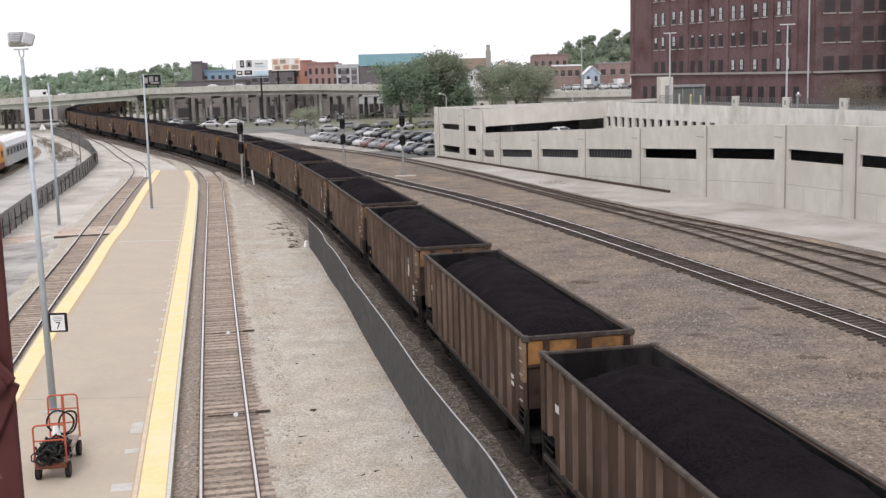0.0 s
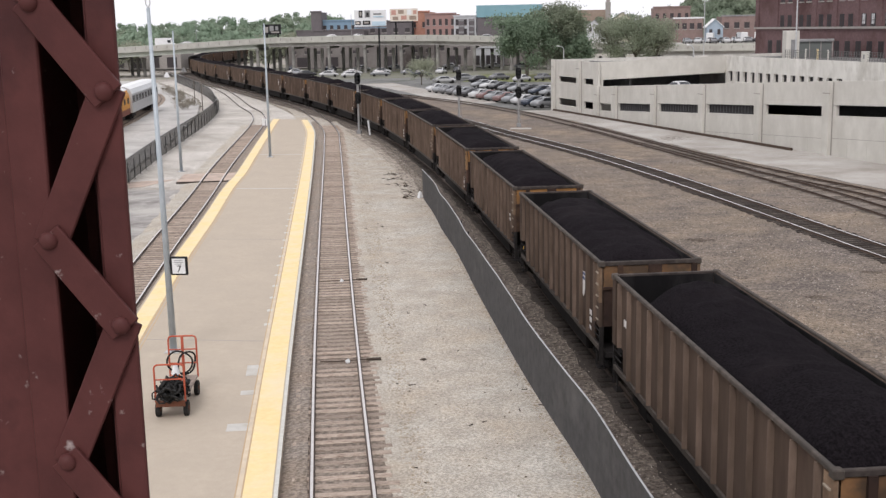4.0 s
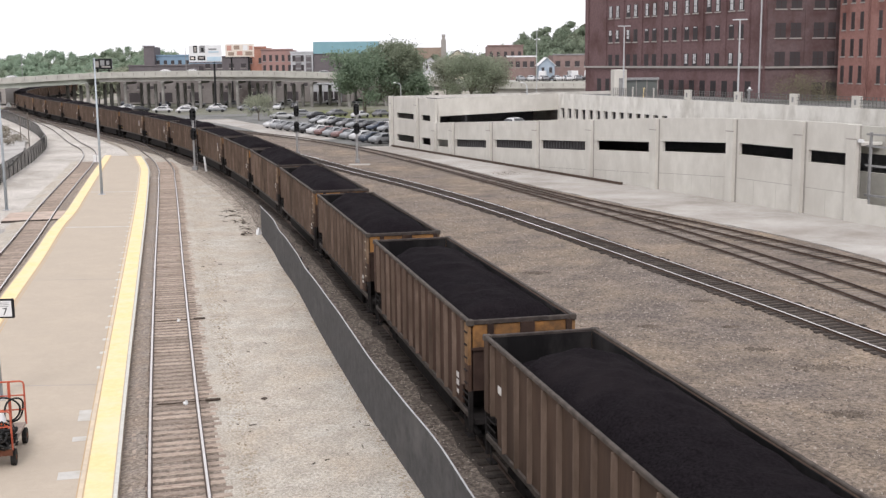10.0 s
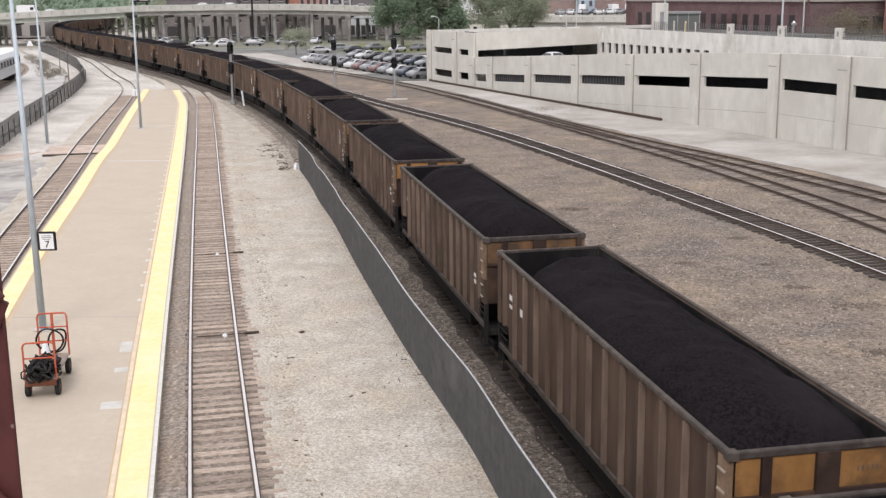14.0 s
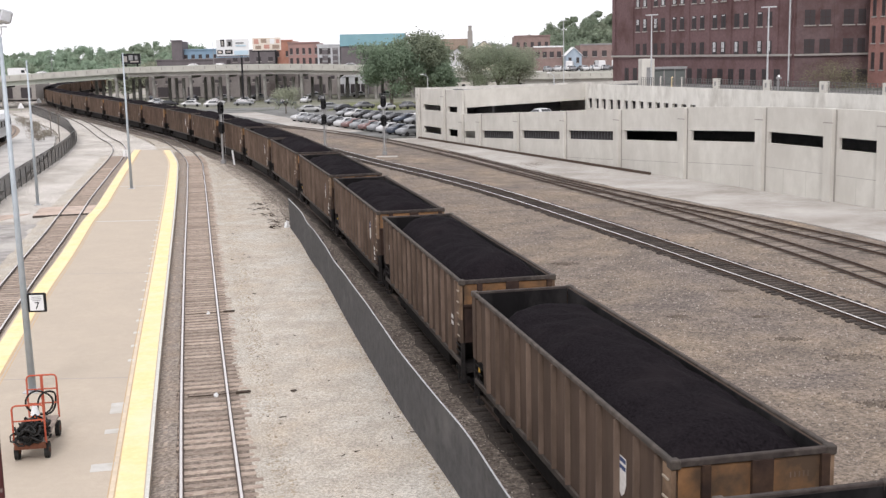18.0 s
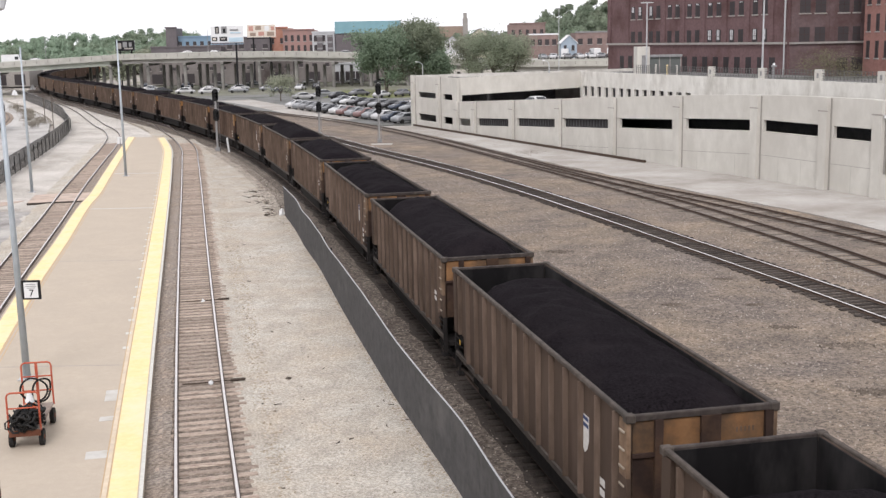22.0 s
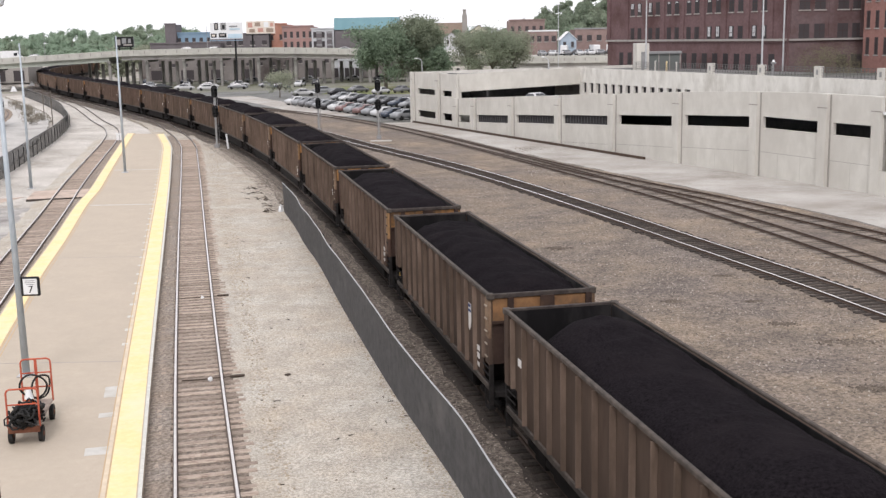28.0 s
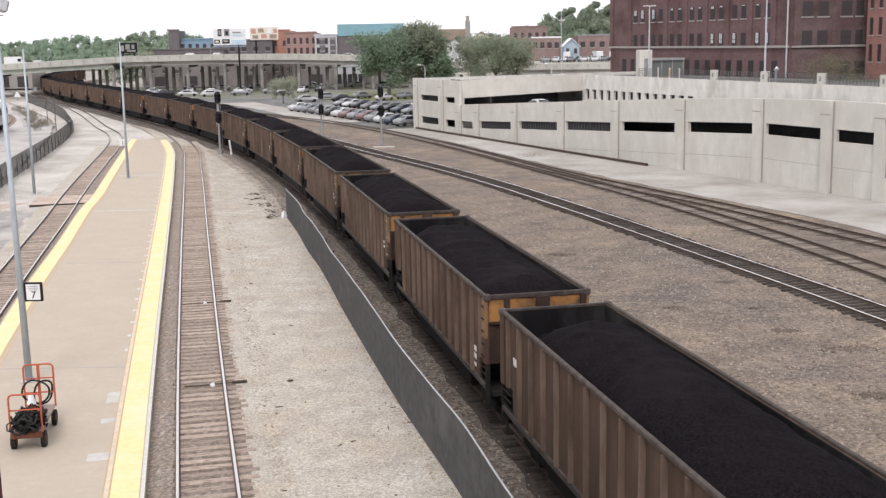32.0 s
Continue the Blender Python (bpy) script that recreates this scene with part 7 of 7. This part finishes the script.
for x, y, z, a in ((33.5, 319.5, 5.0, 80), (41.5, 319.0, 5.0, 100), (46.8, 319.5, 5.0, 60), (3.6, 291.5, 4.75, 4), (-103.9, 283.2, 6.55, 10)):
    white_van(x, y, z, a)
park(10.6, 130.2, -66, 0, 3.02)      # on the garage ramp
for k in range(11):      # beneath the overpass
    park(-84 + 8.6 * k + rc.uniform(-2, 2), 300 + rc.uniform(-4, 4), 90 * rc.randrange(2) + rc.uniform(-15, 15), rc.choice((0, 1, 5, 2, 0, 3)))
for x, dy, i in ((-150, 2, 0), (-126, 4, 0), (-98, 1, 1), (-64, 3, 0), (-57, 6, 2), (-24, 2, 0), (8, 3, 1)):      # on the overpass
    j = int(np.argmin(abs(ol[:, 0] - x)))
    park(ol[j][0], ol[j][1] + dy - 2, 5, i, float(oz[j]) - 0.95)
for x, y, i in ((-117, 178, 2), (-122, 190, 0), (-88, 200, 2), (-96, 214, 1), (-104, 226, 0)):
    park(x, y, 30, i, GROUND + 0.012)


# ---- lamps, signals, cart, coaches ----
def platform_lamp(x, y, z0, top, label, sign=False, head=1.0):
    root = empty("platform_lamp", label, "lamp post", "lamp posts", pose(x, y, z0))
    h = top - z0
    part("pole", rod((0, 0, 0), (0, 0, h), 0.125, 0.058, 12), M_POLE, root, smooth=True)
    part("base_plate", box(-0.25, 0.25, -0.25, 0.25, 0, 0.05, None, 0.01), M_GALV, root)
    if head:
        yoke = bmesh.new()
        for q in (-1, 1):
            add_rod(yoke, (0, 0, h), (q * 0.07, 0, h + 0.12), 0.022, None, 6)
            add_rod(yoke, (q * 0.07, 0, h + 0.12), (q * 0.07, 0, h + 0.3), 0.022, None, 6)
        add_box(yoke, -0.24, 0.24, -0.04, 0.04, h + 0.28, h + 0.33)
        part("yoke", yoke, M_GALV, root)
        for dx, rz in ((-0.13, 22), (0.19, -58)):
            f = part("floodlight", box(-0.27, 0.27, -0.19, 0.19, -0.2, 0.2, None, 0.05), M_GALV, root)
            f.matrix_basis = pose(dx, 0.05, h + 0.62, -18, 0, rz)
            part("lens", box(-0.23, 0.23, -0.215, -0.192, -0.16, 0.16, None, 0.005), M_GREY, f, "grey prismatic lens")
            for q in range(5):
                part("louvre", box(-0.22, 0.22, -0.222, -0.216, -0.13 + q * 0.06, -0.115 + q * 0.06), M_GALV, f)
    if sign:
        s = part("sign_board", box(0.12, 0.72, -0.05, 0.05, 2.72, 3.36, None, 0.02), M_BLACK, root, "black framed white sign with number seven")
        part("sign_face", box(0.19, 0.65, -0.062, -0.051, 2.78, 3.3), M_SIGNWHITE, s)
        txt = bpy.data.curves.new("numeral", "FONT")
        txt.body, txt.size, txt.align_x, txt.extrude = "7", 0.34, "CENTER", 0.003
        txt.materials.append(M_BLACK)
        t = new("numeral", txt)
        t.parent, t.matrix_basis = s, pose(0.43, -0.068, 2.83, 90)
        for k, wd in enumerate((0.3, 0.34, 0.26)):
            part("text_bar", box(0.42 - wd / 2, 0.42 + wd / 2, -0.066, -0.063, 3.22 - k * 0.06, 3.245 - k * 0.06), M_GREY, s)
    return root


platform_lamp(-14.08, 37.2, PLAT_Z, 11.78, "tall pale blue-grey lamp post with twin floodlights and sign board", True).matrix_basis = pose(-14.08, 37.2, PLAT_Z, 0, -0.5, 0)
platform_lamp(-26.93, 97.1, PLAT_Z, 11.45, "slim pale lamp post on the platform", False, 0)
platform_lamp(-32.2, 89.4, GROUND + 0.02, 11.0, "slim grey lamp post beside the outer track", False, 0)
platform_lamp(-39.5, 90.0, GROUND + 0.02, 8.5, "thin grey post behind the yard fence", False, 0)
for x, y, top in ((-60.7, 176.6, 3.4), (-53.3, 158.2, 4.56)):
    thing("yard_post", rod((x, y, GROUND), (x, y, top), 0.075, 0.06, 8), M_BARK, "thin weathered brown post behind the yard fence", "post", "yard posts")
M_SCRUB = mat("pale_dry_scrub", (0.17, 0.15, 0.12), (0.27, 0.245, 0.2), 0.8, 0.9)
for k, (x, y) in enumerate(((-58.5, 168.0), (-61.5, 172.0), (-64.5, 180.5), (-57.0, 160.5), (-68.0, 188.0), (-72.5, 197.0))):
    tree(x, y, GROUND, 1.1 + 0.3 * (k % 3), 1.1, 70 + k, M_SCRUB, "low bare scrub growing inside the yard fence", 700, 0.07)
ss = empty("stop_sign_post", "small white sign on a short post at the platform end", "sign", "", pose(-36.0, 128.5, GROUND))
part("post", rod((0, 0, 0), (0, 0, 1.0), 0.05, None, 6), M_GREY, ss)
part("panel", box(-0.35, 0.35, -0.03, 0.03, 0.35, 1.1, None, 0.02), M_SIGNWHITE, ss)


M_MAST = mat("grey_signal_mast", (0.24, 0.24, 0.24), (0.34, 0.34, 0.335), 4.0, 0.5, 0.2)


def signal(x, y, top, heads, label):
    root = empty("railway_signal", label, "railway signal", "railway signals", pose(x, y, GROUND))
    part("mast", rod((0, 0, 0), (0, 0, top), 0.1, None, 8), M_MAST, root)
    part("base", box(-0.25, 0.25, -0.25, 0.25, 0, 0.4, None, 0.04), M_GREY, root)
    for z in heads:
        hd = bmesh.new()
        add_rod(hd, (0, -0.14, z + 0.32), (0, 0.0, z + 0.32), 0.31, None, 16)
        add_rod(hd, (0, -0.14, z - 0.32), (0, 0.0, z - 0.32), 0.31, None, 16)
        add_box(hd, -0.31, 0.31, -0.14, 0.0, z - 0.32, z + 0.32)
        b = part("signal_head", hd, M_BLACK, root, "black oval signal head")
        for dz in (0.34, 0, -0.34):
            part("hood", rod((0, -0.42, z + dz), (0, -0.14, z + dz), 0.13, 0.14, 10), M_BLACK, b)
    lad = bmesh.new()
    for s in (-0.2, 0.2):
        add_rod(lad, (s, 0.45, 0.3), (s, 0.2, top), 0.02, None, 4)
    for k in range(int(top / 0.4)):
        add_box(lad, -0.2, 0.2, 0.3 - 0.02, 0.3 + 0.02, 0.4 + k * 0.4, 0.42 + k * 0.4)
    part("ladder", lad, M_GREY, root)


signal(-23.75, 121.2, 6.7, (5.85, 3.8), "tall railway signal with two black heads by the train")
signal(-14.9, 139.0, 6.2, (5.3, 3.45), "railway signal between the far tracks")
signal(-7.1, 127.6, 6.6, (5.9, 3.8), "railway signal with two black oval heads on the ballast")
thing("marker_post", rod((-22.3, 119.6, GROUND), (-22.45, 119.6, 1.35), 0.1, None, 8), M_SIGNWHITE, "short white marker post beside the track", "post")
thing("concrete_pad", box(-7.9, -5.6, 124.6, 126.0, GROUND, GROUND + 0.07), M_APRON, "flat pale concrete pad by the signal", "pad")

for x, y in ((-93.5, 254.0), (-100.4, 285.0), (-122.0, 351.0)):
    tg = empty("switch_target", "white triangular switch target on a short dark post", "target", "switch targets by the tracks", pose(x, y, GROUND))
    part("post", rod((0, 0, 0), (0, 0, 1.2), 0.06, None, 6), M_GREY, tg)
    part("panel", prism([(-0.75, 0), (0.75, 0), (0.2, 1.1), (-0.2, 1.1)], -0.04, 0.04), M_SIGNWHITE, tg).matrix_basis = pose(0, 0, 0.8, 90)
# luggage cart
cart = empty("luggage_cart", "orange-red steel platform cart loaded with black hoses and gear", "cart", "", pose(-11.95, 31.8, PLAT_Z, 0, 0, 100))
part("deck", box(-1.42, 1.0, -0.42, 0.42, 0.5, 0.56, None, 0.015), M_BOARD, cart)
part("front_beam", box(-1.45, -1.42, -0.42, 0.42, 0.36, 0.54, None, 0.01), M_CARTRUST, cart)
part("chassis", box(-1.37, 0.95, -0.36, 0.36, 0.4, 0.495, None, 0.02), M_CARTRUST, cart)
for x in (-1.15, 0.75):
    for y in (-0.4, 0.4):
        wh = part("wheel", rod((x, y - 0.06, 0.23), (x, y + 0.06, 0.23), 0.23, None, 16), M_RUBBER, cart)
        part("hub", rod((x, y - 0.07, 0.23), (x, y + 0.07, 0.23), 0.08, None, 8), M_CARTRUST, wh)


def hoop(x, h, name, bars, upright):
    w = 0.42
    pts = [(x, -w, 0.5), (x, -w, h - 0.1), (x, -w + 0.03, h - 0.03), (x, -w + 0.1, h), (x, w - 0.1, h), (x, w - 0.03, h - 0.03), (x, w, h - 0.1), (x, w, 0.5)]
    g = part(name, tube(pts, 0.027, 6), M_CART, cart, "bent orange-red steel tube")
    for z in bars:
        part("crossbar", rod((x, -w, z), (x, w, z), 0.022, None, 6), M_CART, g)
    if upright:
        part("upright", box(x - 0.015, x + 0.015, -0.04, 0.04, 0.5, h), M_CART, g)
    return g


hoop(0.98, 1.8, "end_hoop", (0.95, 1.38), True)
hoop(-1.38, 1.6, "end_hoop", (1.16,), False)
for k, (x, y, z, r, t) in enumerate(((0.82, 0.08, 1.02, 0.38, 78), (-0.35, 0.02, 0.7, 0.38, 8), (-0.55, -0.05, 0.8, 0.36, 12), (-0.85, 0.1, 0.72, 0.36, 10), (-0.95, -0.08, 0.86, 0.33, 25), (0.86, -0.12, 0.98, 0.36, 82), (-1.1, 0.12, 0.95, 0.3, 40))):
    pts = [(r * math.cos(a), r * math.sin(a), 0.03 * math.sin(3 * a)) for a in [2 * math.pi * q / 24 for q in range(24)]]
    hz = part("hose_coil", tube(pts, 0.03 if k in (0, 5) else 0.045, 6, True), M_RUBBER, cart, "coiled black rubber hose", True)
    hz.matrix_basis = pose(x, y, z, 0, t, 10 * k)
for x, y, sx, sy, sz in ((-0.6, -0.05, 0.5, 0.55, 0.2), (-0.75, 0.2, 0.3, 0.25, 0.4), (-1.0, -0.1, 0.3, 0.3, 0.3)):
    part("gear_box", box(x - sx / 2, x + sx / 2, y - sy / 2, y + sy / 2, 0.56, 0.56 + sz, None, 0.03), M_BLACK, cart)
rh = random.Random(12)
for k in range(34):
    pts, a0 = [], rh.uniform(0, 6.28)
    x, y, z = rh.uniform(-1.62, -0.55), rh.uniform(-0.24, 0.24), rh.uniform(0.52, 0.98)
    for q in range(14):
        a = a0 + q * 0.45
        rr = 0.26 + 0.1 * math.sin(q * 0.9 + k)
        pts.append((x + rr * math.cos(a), y + 0.8 * rr * math.sin(a), z + 0.09 * math.sin(q * 1.3 + k)))
    part("loose_hose", tube(pts, rh.choice((0.022, 0.03, 0.04)), 6), M_RUBBER, cart, "tangled black rubber hose", True)
cone = part("traffic_cone", rod((-0.25, 0.02, 0.7), (-0.25, 0.02, 1.25), 0.19, 0.05, 12), M_ORANGE, cart, "orange traffic cone with white collar")
part("collar", rod((-0.25, 0.02, 0.98), (-0.25, 0.02, 1.26), 0.13, 0.062, 12), M_SIGNWHITE, cone)


# parked passenger coaches
def coach(x, y, ang, length, body, band, low, label):
    root = empty("passenger_coach", label, "railway coach", "parked coaches", pose(x, y, 0, 0, 0, ang))
    l = length / 2
    bm = bmesh.new()
    prof = [(-1.5, 1.0), (-1.5, 3.3), (-1.2, 3.9), (-0.6, 4.2), (0.6, 4.2), (1.2, 3.9), (1.5, 3.3), (1.5, 1.0)]
    a = [bm.verts.new((-l, p, z)) for p, z in prof]
    b = [bm.verts.new((l, p, z)) for p, z in prof]
    bm.faces.new(a)
    bm.faces.new(b[::-1])
    for i in range(len(prof)):
        j = (i + 1) % len(prof)
        bm.faces.new((a[i], b[i], b[j], a[j]))
    bmesh.ops.recalc_face_normals(bm, faces=bm.faces)
    part("shell", bm, body, root)
    rf = bmesh.new()
    prof = [(-1.25, 3.9), (-0.62, 4.22), (0.62, 4.22), (1.25, 3.9)]
    a = [rf.verts.new((-l - 0.02, p, z)) for p, z in prof]
    b = [rf.verts.new((l + 0.02, p, z)) for p, z in prof]
    for i in range(3):
        rf.faces.new((a[i], b[i], b[i + 1], a[i + 1]))
    part("roof", rf, M_ROOFWHITE, root, "pale roof")
    for sy in (-1, 1):
        part("band", box(-l, l, min(sy * 1.5, sy * 1.515), max(sy * 1.5, sy * 1.515), 2.2, 3.1), band, root)
        part("skirt", box(-l, l, min(sy * 1.5, sy * 1.515), max(sy * 1.5, sy * 1.515), 1.0, 1.7), low, root)
        n = int(length / 2.6)
        for i in range(n):
            u = -l + (i + 0.5) * length / n
            part("window", box(u - 0.6, u + 0.6, min(sy * 1.516, sy * 1.53), max(sy * 1.516, sy * 1.53), 2.3, 3.0), M_GLASS, root)
    for sx in (-1, 1):
        bg2 = part("bogie", box(sx * (l - 3.2) - 1.5, sx * (l - 3.2) + 1.5, -1.1, 1.1, 0.35, 0.95, None, 0.05), M_UNDER, root)
        for dx in (-1.0, 1.0):
            part("wheelset", rod((sx * (l - 3.2) + dx, -0.85, 0.42), (sx * (l - 3.2) + dx, 0.85, 0.42), 0.44, None, 14), M_WHEEL, bg2)
    return root


CO = Vector((-0.225, 0.974, 0))
coach(-60.1, 150.5, 103, 23.5, M_SILVER, M_GREY, M_SILVER, "silver streamlined passenger coach parked in the yard")
coach(-54.5, 126.0, 103, 23.5, M_COACH_ORANGE, M_COACH_ORANGE, M_COACH_RED, "orange and maroon passenger coach parked in the yard")
track("railway_track_7", [(-42, 70), (-50.8, 110), (-60.1, 150.5), (-72, 190), (-95, 235)], M_RAIL_DULL, M_TIE, None, "yard track under the parked coaches")

# ---- bridge from which the camera looks ----
bridge = empty("footbridge", "oxide red riveted truss footbridge over the tracks", "bridge", kind="structure")
part("deck", box(-24, 40, -4.2, 2.6, 8.95, 9.25), M_CONCRETE_GREY, bridge)
for x in (-24.6, -3.0, 41.0):
    part("pier", box(x - 0.6, x + 0.6, -4.0, 0.3, GROUND - 0.4, 8.95, None, 0.05), M_CONCRETE_GREY, bridge)

# laced column beside the camera
PX, PY = -0.843, 2.05
col = part("laced_column", box(PX - 0.5, PX - 0.222, PY, PY + 0.3, 9.25, 14.5), M_RED_STEEL, bridge, "oxide red riveted steel column with lattice bars")
part("right_flange", box(PX - 0.055, PX, PY - 0.012, PY, 9.25, 14.5, None, 0.003), M_RED_STEEL, col)
part("left_flange", box(PX - 0.225, PX - 0.15, PY - 0.012, PY, 9.25, 14.5, None, 0.003), M_RED_STEEL, col)
# slanted plate added out of sight, keeps side light out of the column
part("right_web", prism([(PX - 0.062, PY + 0.001), (PX - 0.05, PY + 0.001), (PX - 0.185, PY + 0.3), (PX - 0.197, PY + 0.3)], 9.25, 14.5), M_RED_STEEL, col)
part("back_plate", box(PX - 0.36, PX - 0.19, PY + 0.301, PY + 0.315, 9.25, 14.5), M_RED_STEEL, col)
part("top_chord", box(-24, 40, PY, PY + 0.3, 14.501, 14.9, None, 0.01), M_RED_STEEL, bridge)
for x in (-23.5, -13.0, 13.0, 26.0, 39.5):
    part("truss_column", box(x - 0.18, x + 0.18, PY, PY + 0.3, 9.25, 14.5, None, 0.01), M_RED_STEEL, bridge)
XR, XL, PITCH, Z0 = PX - 0.02, PX - 0.149, 0.4366, 9.349


def lattice_bar(a, b, y):
    a, b = Vector(a), Vector(b)
    d = b - a
    m = Matrix.Translation(((a.x + b.x) / 2, y, (a.z + b.z) / 2)) @ Matrix.Rotation(math.atan2(d.x, d.z), 4, "Y")
    bm = box(-0.033, 0.033, -0.005, 0.005, -d.length / 2 - 0.012, d.length / 2 + 0.012, m, 0.002)
    return bm


def rivet(x, y, z):
    bm = bmesh.new()
    bmesh.ops.create_uvsphere(bm, u_segments=14, v_segments=8, radius=0.018)
    for v in bm.verts:
        v.co = Vector((x + v.co.x, y + v.co.y * 0.75, z + v.co.z))
    return bm


for k in range(12):
    za = Z0 + PITCH * k
    part("lattice_bar", lattice_bar((XL, 0, za), (XR, 0, za + PITCH * 0.631), PY - 0.018), M_RED_STEEL, col)
    part("lattice_bar", lattice_bar((XR, 0, za + PITCH * 0.631), (XL, 0, za + PITCH), PY - 0.029), M_RED_STEEL, col)
    for x, z in ((XL, za), (XR, za + PITCH * 0.631)):
        part("rivet", rivet(x, PY - 0.034, z), M_RED_STEEL, col, smooth=True)

# ---- ties ----
for root, pts, tie, (y0, y1), far in TRACKS:
    line = spline(pts, 0.52)
    data = tie_data(tie)
    tan = np.gradient(line, axis=0)
    rt = random.Random(len(line))
    verts, faces = [], []
    base = [v.co.copy() for v in data.vertices]
    polys = [list(p.vertices) for p in data.polygons]
    count = 0
    for (x, y), (tx, ty) in zip(line, tan):
        if y < 5 or y > far:
            continue
        sh = 0.05 + rt.uniform(-0.12, 0.12)
        m = pose(x + sh * ty / 0.52, y - sh * tx / 0.52, rt.uniform(-0.012, 0.006) - (0.043 if tie is M_TIE_GREY else 0), 0, 0, math.degrees(math.atan2(ty, tx)) + rt.uniform(-1.6, 1.6))
        if y0 < y < y1 and count < 260:
            ob = new("tie", data)
            ob.parent, ob.matrix_basis = root, m
            count += 1
        elif y < 200:
            n0 = len(verts)
            verts += [m @ v for v in base]
            faces += [[a + n0 for a in p] for p in polys]
    if verts:
        me = bpy.data.meshes.new("ties")
        me.from_pydata(verts, [], faces)
        me.materials.append(tie)
        ob = tagged(new("ties", me), kind="stuff")
        ob.parent = root

motions()
